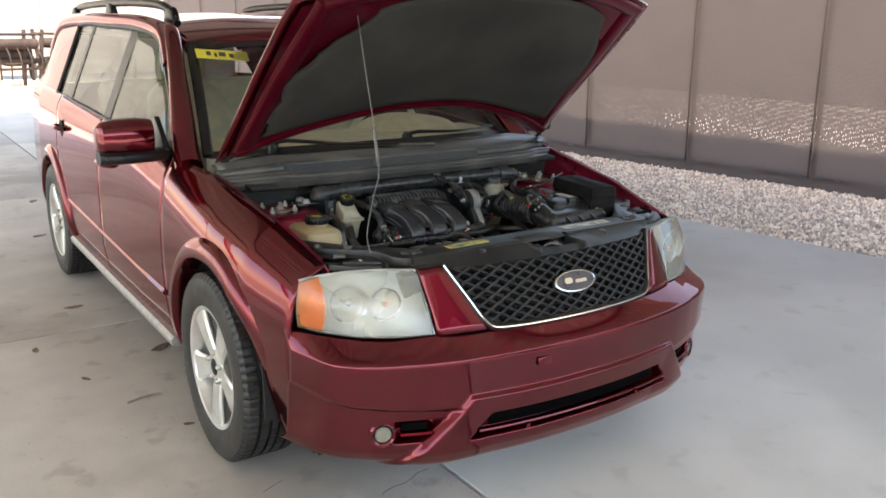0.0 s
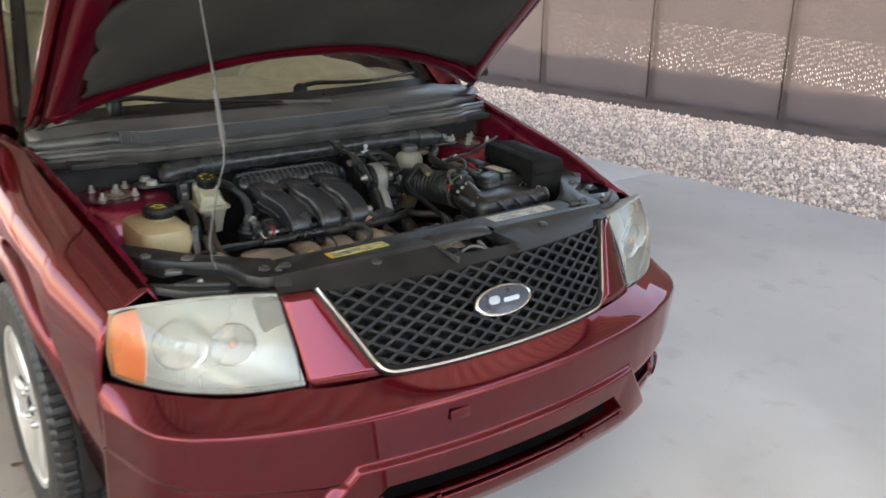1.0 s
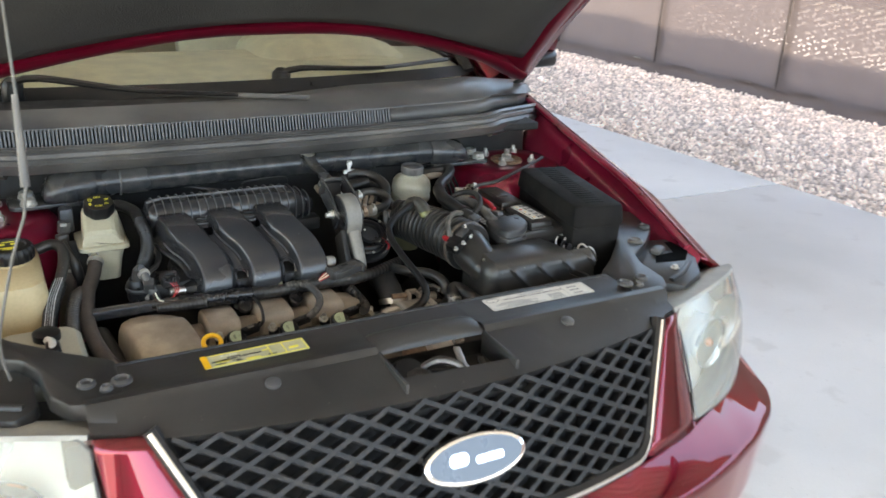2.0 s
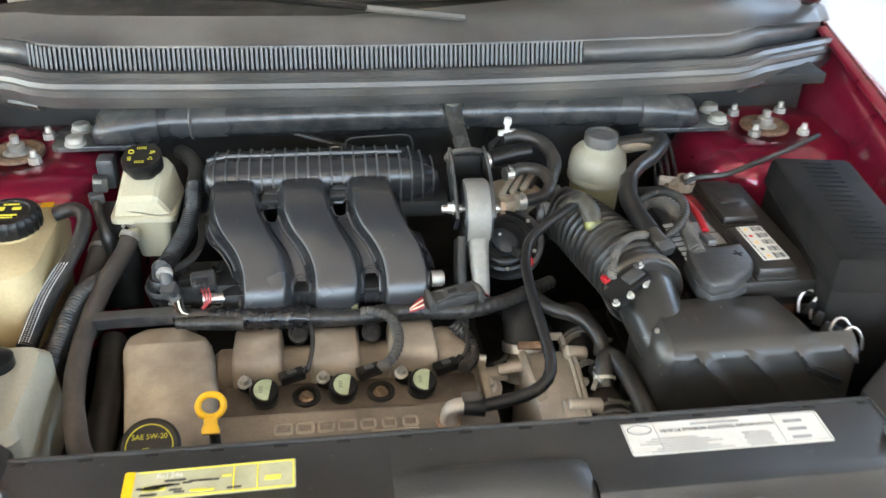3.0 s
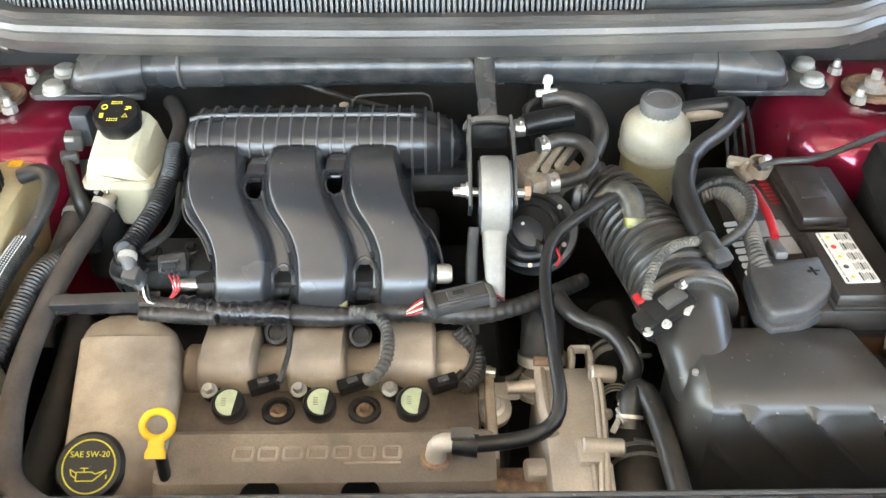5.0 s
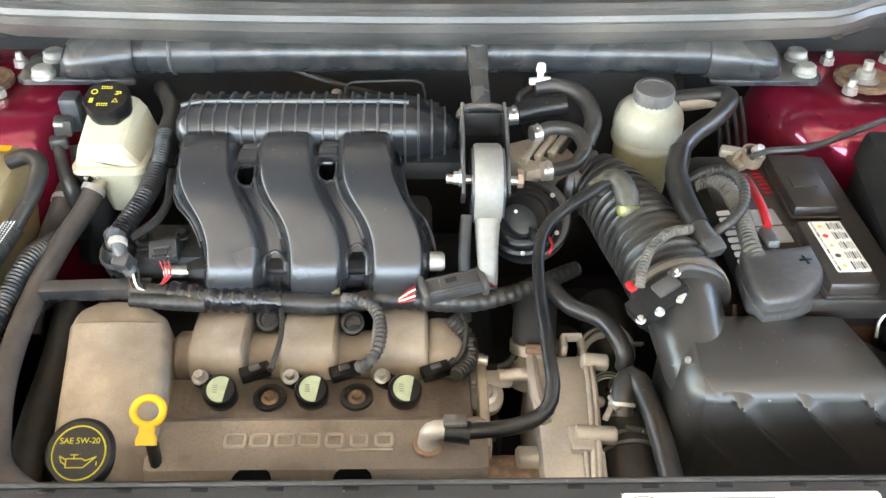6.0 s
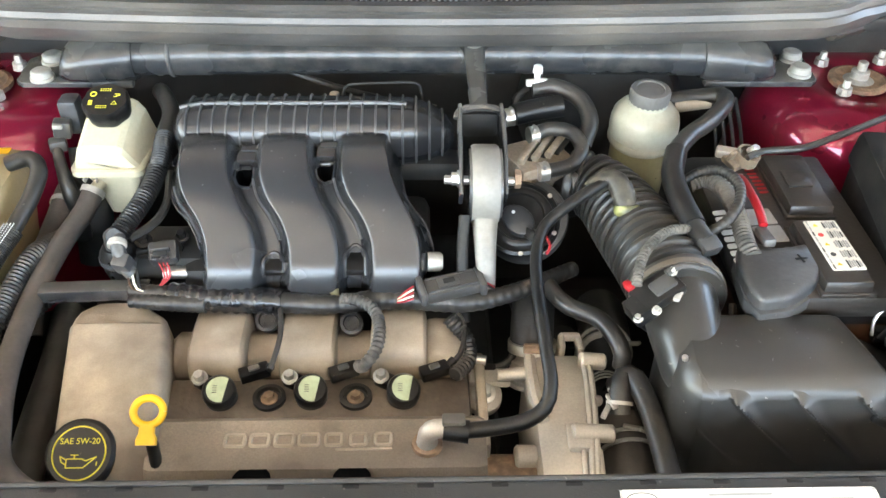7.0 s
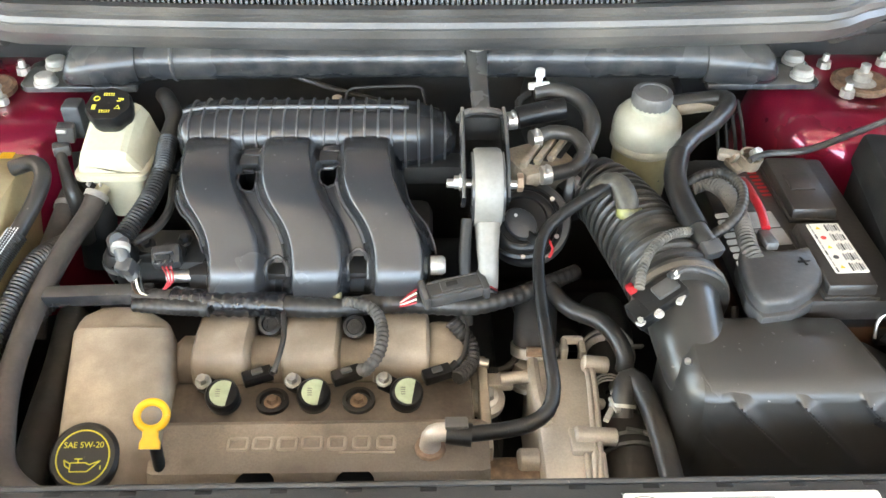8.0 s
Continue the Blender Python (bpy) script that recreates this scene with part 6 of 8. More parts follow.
for x0, x1 in ((-0.270, -0.205), (-0.167, -0.101), (-0.062, 0.004)):
    rings = []
    xc, hw = (x0 + x1) / 2, (x1 - x0) / 2
    for y, z0, k in ((0.606, 0.745, 0.93), (0.604, 0.770, 0.96), (0.600, 0.779, 0.98), (0.592, 0.7845, 1.0), (0.560, 0.788, 1.0), (0.532, 0.787, 1.0), (0.523, 0.783, 0.99), (0.518, 0.774, 0.97), (0.514, 0.745, 0.95)):
        rings.append([Vector((xc + hw * k * x, y, z0 + zz)) for x, zz in ((-1.03, -0.05), (-1.0, -0.014), (-0.96, -0.005), (-0.86, -0.0004), (0, 0.001), (0.86, -0.0004), (0.96, -0.005), (1.0, -0.014), (1.03, -0.05))])
    part("cover_boss", loft(rings), tan_pl, vc)
part("cover_rear", cyl((-0.30, 0.562, 0.733), (0.030, 0.562, 0.733), 0.034, n=28, bev=0.01), tan_pl, vc)
part("cover_shoulder", box((0.024, 0.560, 0.742), (0.056, 0.078, 0.062), 0.016, (0, 6, 0), seg=3), tan_pl, vc)
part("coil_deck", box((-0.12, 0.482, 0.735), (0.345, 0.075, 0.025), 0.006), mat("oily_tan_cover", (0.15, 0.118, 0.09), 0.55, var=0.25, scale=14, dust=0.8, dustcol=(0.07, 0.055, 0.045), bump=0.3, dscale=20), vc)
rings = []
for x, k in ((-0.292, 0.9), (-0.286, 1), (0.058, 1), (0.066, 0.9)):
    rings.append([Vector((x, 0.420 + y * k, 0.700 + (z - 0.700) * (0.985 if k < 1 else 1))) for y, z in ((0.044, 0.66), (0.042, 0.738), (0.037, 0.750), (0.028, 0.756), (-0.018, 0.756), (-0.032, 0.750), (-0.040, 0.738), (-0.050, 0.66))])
part("cover_ridge", loft(rings), ridge_tan, vc, sharp=30)
part("cover_edge", tube([(-0.29, 0.372, 0.704), (-0.1, 0.369, 0.702), (0.06, 0.371, 0.704)], 0.006, 8, step=0.03), tan_pl, vc)
for x in (-0.178, -0.075):
    # solid black plug; its colour stands for a shaded pocket
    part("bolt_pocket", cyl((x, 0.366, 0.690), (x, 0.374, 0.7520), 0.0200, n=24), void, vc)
    part("pocket_bolt", bolt((x, 0.362, 0.7525), (0, -0.2, 1), 0.006, 0.005), rusty, vc)
# raised cast mark, drawn as plain rings
lm_ = pose(-0.119, 0.421, 0.7562)
for k, w in enumerate((0.024, 0.023, 0.023, 0.024, 0.021, 0.020, 0.021)):
    x = -0.082 + 0.0262 * k
    part("cast_mark", tube([lm_ @ Vector((x + p, q, 0)) for p, q in rrect(w - 0.004, 0.015, 0.003, 3)], 0.0022, 6, closed=True, straight=False, step=0.004), tan_pl, vc)
part("cast_underline", prism(rrect(0.060, 0.0024, 0.001, 3), 0, 0.0016, 0, lm_ @ pose(0.055, -0.0135, 0)), tan_pl, vc)
part("cover_end_plate", box((0.066, 0.49, 0.715), (0.012, 0.14, 0.06), 0.004), tan_pl, vc)
for x in (-0.174, -0.077):
    w = part("plug_well", turned([(0.0185, 0), (0.0185, 0.005), (0.014, 0.006), (0.013, 0.001), (0.001, 0.001)], (x, 0.486, 0.7475), (0, 0, 1), 24), dark, vc)
    part("well_bolt", bolt((x, 0.486, 0.7485), (0, 0, 1), 0.0065, 0.006), rusty, w)
# ignition coils
dusty_loom = mat("dusty_cloth_loom", (0.045, 0.042, 0.038), 0.7, var=0.3, scale=60, dust=0.3, bump=0.5, bscale=300)
NC = Vector((0.05, -0.35, 0.94)).normalized()
for x in (-0.229, -0.128, -0.025):
    c = Vector((x + 0.001, 0.490, 0.742))
    co = part("ignition_coil", turned([(0.018, 0), (0.0178, 0.016), (0.0188, 0.020), (0.0188, 0.030), (0.0165, 0.033)], c, NC, 28), black_pl, eng, "black ignition coil with a pale green label")
    cm = frame_m(tuple(c + NC * 0.0332), (1, 0, 0), NC)
    seg = [(0.0150 * math.cos(a), 0.0150 * math.sin(a)) for a in np.linspace(radians(58), radians(282), 20)]
    part("coil_label", prism([(px + 0.002, py) for px, py in seg], 0, 0.0008, 0, cm), label_g, co)
    for k in range(4):
        decal(0.005, 0.0006, cm @ pose(-0.004, 0.004 - 0.0026 * k, 0.0009), grey_pl, co, "print_line")
    part("coil_lug", box(tuple(c + Vector((-0.018, 0.012, 0.016))), (0.026, 0.018, 0.012), 0.003, (0, 0, -30)), black_pl, co)
    part("coil_bolt", bolt(tuple(c + Vector((-0.0245, 0.0135, 0.022))), (0, -0.3, 1), 0.0062, 0.009), zinc_clamp, co)
    part("coil_plug", box(tuple(c + Vector((0.036, 0.020, 0.024))), (0.034, 0.016, 0.013), 0.002, (0, 0, 22)), black_pl, co)
    part("plug_catch", box(tuple(c + Vector((0.036, 0.020, 0.0315))), (0.012, 0.007, 0.004), 0.001, (0, 0, 22)), grey_pl, co)
    wire = [c + Vector((0.052, 0.028, 0.024)), c + Vector((0.066, 0.040, 0.030)), c + Vector((0.072, 0.075, 0.040)), c + Vector((0.055, 0.105, 0.052)), c + Vector((0.035, 0.118, 0.055))]
    if x < -0.2:
        wire = [wire[0], Vector((-0.170, 0.500, 0.785)), Vector((-0.163, 0.540, 0.797)), Vector((-0.168, 0.585, 0.806))]
    elif x < -0.1:
        wire = [wire[0], Vector((-0.066, 0.497, 0.790)), Vector((-0.053, 0.512, 0.800)), Vector((-0.050, 0.540, 0.806)), Vector((-0.058, 0.566, 0.810)), Vector((-0.078, 0.580, 0.812)), Vector((-0.095, 0.586, 0.808))]
    fat = -0.2 < x < -0.1
    part("coil_wire", tube(wire, 0.0070 if fat else 0.0032, 10, wave=0.0007 if fat else 0.0, pitch=0.006), dusty_loom if fat else rubber, co)
    part("wire_tape", tube([wire[0], wire[0].lerp(wire[1], 0.5)], 0.0052, 8), dark, co)
# oil filler cap and dipstick
NO = Vector((-0.02, -0.50, 0.86)).normalized()
co_ = Vector((-0.358, 0.411, 0.748))
cap = part("oil_cap", turned([(0.034, -0.03), (0.0365, -0.004), (0.0375, 0.004), (0.0365, 0.012), (0.033, 0.015)], co_, NO, 48), black_pl, eng, "black oil filler cap with yellow print")
for s in (-1, 1):
    part("cap_grip", box(tuple(co_ + Vector((s * 0.034, 0.008, 0.0)) + NO * 0.0), (0.012, 0.026, 0.018), 0.005), black_pl, cap)
om = frame_m(tuple(co_ + NO * 0.0154), (1, 0, 0), NO)
part("cap_ring", tube([om @ Vector((0.0275 * math.cos(a), 0.0275 * math.sin(a), 0)) for a in np.linspace(0, 2 * math.pi, 33)[:-1]], 0.0009, 5, closed=True, step=0.004), yellow_ink, cap)
text("SAE 5W-20", 0.0088, om @ pose(0, 0.012, 0.0004), yellow_ink, cap, depth=0.0003)
for a, b in (((-0.012, -0.006), (0.004, -0.006)), ((-0.012, -0.006), (-0.012, -0.015)), ((-0.012, -0.015), (0.006, -0.015)), ((0.006, -0.015), (0.019, -0.004)), ((0.004, -0.006), (0.008, -0.008)), ((0.008, -0.008), (0.019, -0.004)), ((-0.012, -0.007), (-0.019, -0.003)), ((-0.019, -0.003), (-0.017, -0.009)), ((-0.017, -0.009), (-0.012, -0.012)), ((-0.004, -0.006), (-0.004, -0.002)), ((-0.008, -0.002), (0.0, -0.002)), ((0.0195, -0.009), (0.0195, -0.013))):
    part("oil_can_line", tube([om @ Vector((*a, 0.0004)), om @ Vector((*b, 0.0004))], 0.0007, 5, straight=True), yellow_ink, cap)
dp = part("dipstick", tube([(-0.281, 0.405, 0.775), (-0.279, 0.395, 0.745), (-0.277, 0.380, 0.69), (-0.275, 0.370, 0.62)], 0.0065, 10), rubber, eng, "yellow loop-handled oil dipstick")
ND = Vector((0.0, -0.60, 0.80)).normalized()
dm = frame_m((-0.284, 0.424, 0.801), (1, 0, 0), ND)
part("loop_handle", tube([dm @ Vector((0.0152 * math.cos(a), 0.0138 * math.sin(a), 0)) for a in np.linspace(0, 2 * math.pi, 25)[:-1]], 0.0042, 10, closed=True, step=0.004), yellow, dp)
part("handle_neck", loft([[dm @ Vector((w * x, y, w * 0.5 * z)) for x, z in rrect(2, 2, 0.6, 4)] for y, w in ((-0.015, 0.008), (-0.022, 0.008), (-0.028, 0.0105), (-0.034, 0.0105))]), yellow, dp)

# wiring loom over the covers
conn_pl = mat("charcoal_connector", (0.032, 0.033, 0.035), 0.42, var=0.2, dust=0.08, toplight_dust=0.05, scale=30)
part("wiring_loom", tube([(-0.345, 0.612, 0.800), (-0.338, 0.608, 0.802), (-0.268, 0.597, 0.802), (-0.201, 0.591, 0.803), (-0.127, 0.584, 0.802), (-0.090, 0.587, 0.800), (-0.060, 0.593, 0.800), (-0.015, 0.594, 0.800), (0.052, 0.588, 0.800), (0.100, 0.601, 0.800), (0.143, 0.626, 0.797), (0.19, 0.66, 0.79)], [0.009, 0.013, 0.014, 0.013, 0.011, 0.013, 0.013, 0.011, 0.0105, 0.010], 12, wave=0.0005, pitch=0.011), rubber, eng)
part("loom_tape", tube([(-0.300, 0.603, 0.802), (-0.250, 0.595, 0.803), (-0.165, 0.588, 0.803)], [0.0145, 0.0165, 0.0155], 14, wave=0.0010, pitch=0.013), mat("shiny_black_tape", (0.012, 0.012, 0.013), 0.22, var=0.3, bump=0.6, bscale=90), eng)
part("loom_wrap", tube([(-0.345, 0.592, 0.802), (-0.29, 0.588, 0.802), (-0.255, 0.586, 0.802)], [0.008, 0.010, 0.011], 12, wave=0.0004, pitch=0.008), rubber, eng)
part("loom_branch", tube([(-0.20, 0.606, 0.805), (-0.190, 0.592, 0.800), (-0.184, 0.580, 0.790)], 0.007, 8), rubber, eng)
part("loom_clip", box((-0.108, 0.603, 0.806), (0.016, 0.020, 0.020), 0.004), mat("olive_clip", (0.16, 0.14, 0.07), 0.5), eng)
for x, y in ((-0.183, 0.572), (-0.084, 0.566)):
    f_ = part("round_plug", turned([(0.013, -0.012), (0.0135, 0.004), (0.010, 0.005), (0.009, 0.0)], (x, y, 0.788), (0, -0.6, 0.8), 20), black_pl, eng)
    for k in range(5):
        a = k * 1.256
        part("plug_hole", turned([(0.002, 0), (0.002, 0.001)], Vector((x, y, 0.788)) + Vector((0.006 * math.cos(a), 0.0048 * math.sin(a), 0.0036 * math.sin(a))) + Vector((0, -0.6, 0.8)) * 0.002, (0, -0.6, 0.8), 8), dark, f_)
part("loom_drop", tube([(0.030, 0.572, 0.790), (0.050, 0.558, 0.770), (0.052, 0.530, 0.762), (0.035, 0.503, 0.766)], 0.009, 8, wave=0.0008, pitch=0.006), rubber, eng)
cn = part("loom_connector", box((0.033, 0.5935, 0.820), (0.066, 0.028, 0.016), 0.003, (6, -4, 14)), conn_pl, eng, "grey-black harness connector with red wires")
for dx, w in ((-0.036, 0.008), (0.036, 0.009)):
    part("connector_end", box((0.033 + dx * 0.97, 0.5935 + dx * 0.25, 0.821), (w, 0.034, 0.020), 0.003, (6, -4, 14)), conn_pl, cn)
part("connector_latch", box((0.030, 0.592, 0.8290), (0.026, 0.016, 0.004), 0.0012, (6, -4, 14)), conn_pl, cn)
part("connector_slot", box((0.030, 0.592, 0.8315), (0.014, 0.007, 0.0015), 0.0004, (6, -4, 14)), dark, cn)
for dy in (-0.0105, 0.0105):
    part("connector_rail", box((0.033 - 0.24 * dy, 0.5935 + dy, 0.8288), (0.060, 0.003, 0.003), 0.001, (6, -4, 14)), conn_pl, cn)
for k in range(4):
    part("connector_rib", box((0.008 + 0.016 * k, 0.5770 + 0.004 * k, 0.8180), (0.003, 0.004, 0.012), 0.0008, (6, -4, 14)), conn_pl, cn)
for k in range(5):
    d = (k - 2) * 0.0055
    part("red_wire", tube([(-0.011, 0.580 + d, 0.823), (-0.020, 0.577 + d * 0.8, 0.820), (-0.030, 0.578 + d * 0.3, 0.812)], 0.0012, 6), red_pl if k % 2 == 0 else beige, cn)
    part("red_wire", tube([(0.070, 0.602 + d, 0.820), (0.077, 0.604 + d * 0.7, 0.818), (0.085, 0.602 + d * 0.3, 0.810)], 0.0016, 6), red_pl if k % 2 else dark, cn)
part("rail_hook", tube([(-0.356, 0.627, 0.808), (-0.350, 0.640, 0.816), (-0.338, 0.644, 0.812)], 0.004, 8), zinc_clamp, eng)
part("lower_pipe", tube([(-0.445, 0.64, 0.74), (-0.435, 0.55, 0.735), (-0.43, 0.46, 0.73), (-0.42, 0.36, 0.72)], 0.020, 14), rubber, eng)
part("cross_rail", box((-0.392, 0.615, 0.798), (0.13, 0.022, 0.018), 0.003, (0, 0, 2)), bar_paint, eng)

# sensors and valve by the left of the manifold
sv = part("purge_valve", turned([(0.020, 0), (0.022, 0.01), (0.022, 0.035), (0.016, 0.045)], (-0.366, 0.650, 0.80), (0, -0.1, 1), 24), black_pl, eng, "black valve with a grey plug")
part("valve_plug", box((-0.310, 0.640, 0.836), (0.034, 0.026, 0.022), 0.005, (30, 0, 10)), conn_pl, sv)
part("plug_frame", box((-0.310, 0.631, 0.848), (0.022, 0.004, 0.012), 0.001, (30, 0, 10)), conn_pl, sv)
part("plug_collar", turned([(0.019, 0), (0.020, 0.004), (0.018, 0.010)], (-0.309, 0.654, 0.822), (0, -0.4, 1), 20), black_pl, sv)
part("plug_face", box((-0.310, 0.628, 0.846), (0.016, 0.012, 0.006), 0.001, (20, 0, 10)), dark, sv)
part("grey_elbow", tube([(-0.358, 0.640, 0.862), (-0.357, 0.628, 0.858), (-0.352, 0.618, 0.840), (-0.345, 0.615, 0.825)], 0.0085, 10), grey_pl, sv)
for k in range(3):
    part("thin_wire", tube([(-0.350 + 0.006 * k, 0.617, 0.830), (-0.342 + 0.005 * k, 0.602, 0.812), (-0.320 + 0.004 * k, 0.603, 0.806)], 0.0014, 6), (copper, beige, dark)[k], sv)
    part("plug_wire", tube([(-0.312 + 0.005 * k, 0.622, 0.836), (-0.305 + 0.003 * k, 0.612, 0.822), (-0.318, 0.606, 0.806)], 0.0011, 6), red_pl, sv)
for x, y, z, r in ((-0.338, 0.660, 0.838, 0.012), (-0.295, 0.672, 0.835, 0.010), (-0.275, 0.655, 0.80, 0.010)):
    part("valve_bolt", bolt((x, y, z), (0, -0.3, 1), r * 0.6, 0.008), black_pl, sv)
part("valve_base", box((-0.31, 0.672, 0.81), (0.09, 0.07, 0.04), 0.01), dark, sv)
part("valve_ring", turned([(0.0235, 0), (0.0245, 0.002), (0.0245, 0.006), (0.0235, 0.008)], (-0.366, 0.648, 0.822), (0, -0.1, 1), 28), conn_pl, sv)
part("valve_nipple", tube([(-0.366, 0.644, 0.845), (-0.366, 0.640, 0.862), (-0.360, 0.632, 0.868)], [0.012, 0.010, 0.009], 14), conn_pl, sv)
part("valve_arm", box((-0.338, 0.652, 0.830), (0.050, 0.014, 0.012), 0.003, (0, 0, 12)), black_pl, sv)
part("elbow_collar", turned([(0.0098, -0.003), (0.0112, -0.002), (0.0112, 0.004), (0.0098, 0.005)], (-0.3575, 0.630, 0.8590), (0.1, -0.8, -0.3), 18), zinc_clamp, sv)
part("elbow_plug", box((-0.351, 0.617, 0.838), (0.020, 0.018, 0.026), 0.003, (24, 0, -14)), conn_pl, sv)
for k in range(4):
    part("plug_tooth", box((-0.320 + 0.0065 * k, 0.6255, 0.8395), (0.0025, 0.004, 0.012), 0.0006, (30, 0, 10)), conn_pl, sv)
part("sensor_loom", tube([(-0.368, 0.930, 0.895), (-0.352, 0.895, 0.905), (-0.334, 0.850, 0.905), (-0.332, 0.80, 0.900)], 0.012, 10), rubber, eng)
part("corrugated_loom", tube([(-0.332, 0.80, 0.900), (-0.330, 0.745, 0.890), (-0.338, 0.695, 0.877), (-0.358, 0.645, 0.862)], 0.0115, 12, wave=0.0013, pitch=0.0045), black_pl, eng)
part("side_hose", tube([(-0.322, 0.76, 0.87), (-0.316, 0.71, 0.862), (-0.325, 0.675, 0.855), (-0.350, 0.650, 0.850)], 0.0055, 8), rubber, eng)

# torque mount with its white arm
mt = part("torque_mount", box((0.0725, 0.779, 0.930), (0.046, 0.010, 0.034), 0.004), dark, eng, "black yoke with a white rubber-bushed arm")
for s in (-1, 1):
    yoke = smooth_line([(0.0725 + s * 0.0255, 0.776, 0.944), (0.0725 + s * 0.0265, 0.752, 0.938), (0.0725 + s * 0.0265, 0.712, 0.920), (0.0725 + s * 0.0265, 0.672, 0.890)], 0.01)
    part("yoke_side", beam(yoke, [(0.005, 0.040), (0.005, 0.046), (0.005, 0.040)]), bar_paint, mt)
part("yoke_top", tube([(0.0440, 0.768, 0.944), (0.0480, 0.776, 0.951), (0.0725, 0.779, 0.954), (0.0970, 0.776, 0.951), (0.1010, 0.768, 0.944)], 0.0052, 8), bar_paint, mt)
part("hanger", beam(smooth_line([(0.0715, 0.925, 0.970), (0.072, 0.895, 0.955), (0.072, 0.840, 0.952), (0.0725, 0.782, 0.948)], 0.01), [(0.030, 0.010), (0.026, 0.012), (0.023, 0.012)]), bar_paint, mt)
part("hanger_tag", box((0.0565, 0.808, 0.925), (0.018, 0.020, 0.010), 0.002, (30, 0, 8)), cast_tan, mt)
bush = []
for r, h in ((0.030, -0.0165), (0.046, -0.0165), (0.0485, -0.013), (0.0485, 0.013), (0.046, 0.0165), (0.030, 0.0165)):
    bush.append((r, h))
part("bushing_ring", turned(bush + bush[:1], (0.0745, 0.690, 0.899), (1, 0, 0), 40, caps=False), white_arm, mt)
for s in (-1, 1):
    part("bushing_edge", turned([(0.034, -0.0015), (0.0455, -0.0015), (0.0455, 0.0015), (0.034, 0.0015)], (0.0745 + s * 0.0180, 0.690, 0.899), (1, 0, 0), 40), bar_paint, mt)
part("bushing_rubber", turned([(0.034, -0.015), (0.034, 0.015)], (0.0745, 0.690, 0.899), (1, 0, 0), 32), rubber, mt)
part("white_arm", beam(smooth_line([(0.0745, 0.655, 0.870), (0.074, 0.635, 0.850), (0.075, 0.618, 0.825), (0.076, 0.610, 0.79)], 0.008), [(0.030, 0.034), (0.024, 0.028), (0.021, 0.026)]), white_arm, mt)
part("mount_bolt", cyl((0.026, 0.690, 0.906), (0.116, 0.690, 0.903), 0.0055, n=16, bev=0.001), steel, mt)
part("mount_nut", turned([(0.0105, 0), (0.0105, 0.004), (0.008, 0.005), (0.008, 0.011)], (0.046, 0.692, 0.906), (-1, 0, 0), 6), steel, mt)
part("mount_nut", turned([(0.0115, 0), (0.0115, 0.007), (0.008, 0.008)], (0.111, 0.692, 0.905), (1, 0, 0), 6), rusty, mt)
part("engine_bracket", beam(smooth_line([(0.050, 0.665, 0.87), (0.047, 0.635, 0.83), (0.05, 0.61, 0.76)], 0.01), [(0.012, 0.05), (0.014, 0.05)]), dark, mt)

# throttle body and coolant fittings
tb_ = part("throttle_body", box((0.148, 0.775, 0.868), (0.078, 0.070, 0.045), 0.006, (0, 0, 24)), cast_tan, eng, "tan cast throttle body with a black motor cover")
for k in range(3):
    part("throttle_fin", box((0.138 + 0.018 * k, 0.773 + 0.007 * k, 0.8935), (0.009, 0.062, 0.010), 0.002, (0, 0, -28)), cast_tan, tb_)
    part("fin_slot", box((0.147 + 0.018 * k, 0.774 + 0.007 * k, 0.8905), (0.007, 0.046, 0.004), 0.001, (0, 0, -28)), dark, tb_)
NT = Vector((-0.10, -0.55, 0.82)).normalized()
u_, v_, _ = basis(NT)
mc_ = Vector((0.121, 0.690, 0.846))
part("motor_flange", turned([(0.054, -0.03), (0.056, -0.008), (0.054, -0.004), (0.050, -0.003)], mc_ + Vector((0.006, 0.006, 0)), NT, 40), conn_pl, tb_)
part("motor_cover", turned([(0.050, -0.02), (0.0505, 0.0), (0.0490, 0.005), (0.0455, 0.007), (0.0440, 0.003), (0.0425, 0.003), (0.0400, 0.008), (0.034, 0.011), (0.031, 0.011), (0.029, 0.008), (0.010, 0.009)], mc_, NT, 48), black_pl, tb_)
mat("motor_cap", (0.016, 0.018, 0.021), 0.4, var=0.1, toplight_dust=0.02)
pm_ = frame_m(tuple(mc_ + NT * 0.008 + Vector((-0.002, -0.012, 0))), (0.55, -0.8, 0), NT)
part("motor_plug", prism([(0.021 * math.cos(a) * (1.15 if math.cos(a) < 0 else 1.0), 0.017 * math.sin(a)) for a in np.linspace(0, 2 * math.pi, 25)[:-1]], 0, 0.012, 0.003, pm_), MATS["motor_cap"], tb_)
part("plug_neck", box(tuple(pm_ @ Vector((0.026, 0, 0.006))), (0.020, 0.020, 0.012), 0.002, (-34, 0, -55)), black_pl, tb_)
part("cover_mark", turned([(0.0022, 0), (0.0022, 0.0005)], pm_ @ Vector((-0.012, 0.002, 0.0122)), NT, 10), white_ink, tb_)
for k in range(5):
    a = 0.6 + k * 1.1
    part("cover_screw", turned([(0.003, 0), (0.003, 0.002)], mc_ + NT * 0.006 + (u_ * math.cos(a) + v_ * math.sin(a)) * 0.047, NT, 10), steel, tb_)
part("throttle_clamp", box((0.190, 0.735, 0.868), (0.010, 0.018, 0.034), 0.003, (0, 0, 30)), steel, tb_)
part("red_wire", tube([(0.146, 0.664, 0.848), (0.155, 0.648, 0.838), (0.150, 0.640, 0.83)], 0.002, 6), red_pl, tb_)
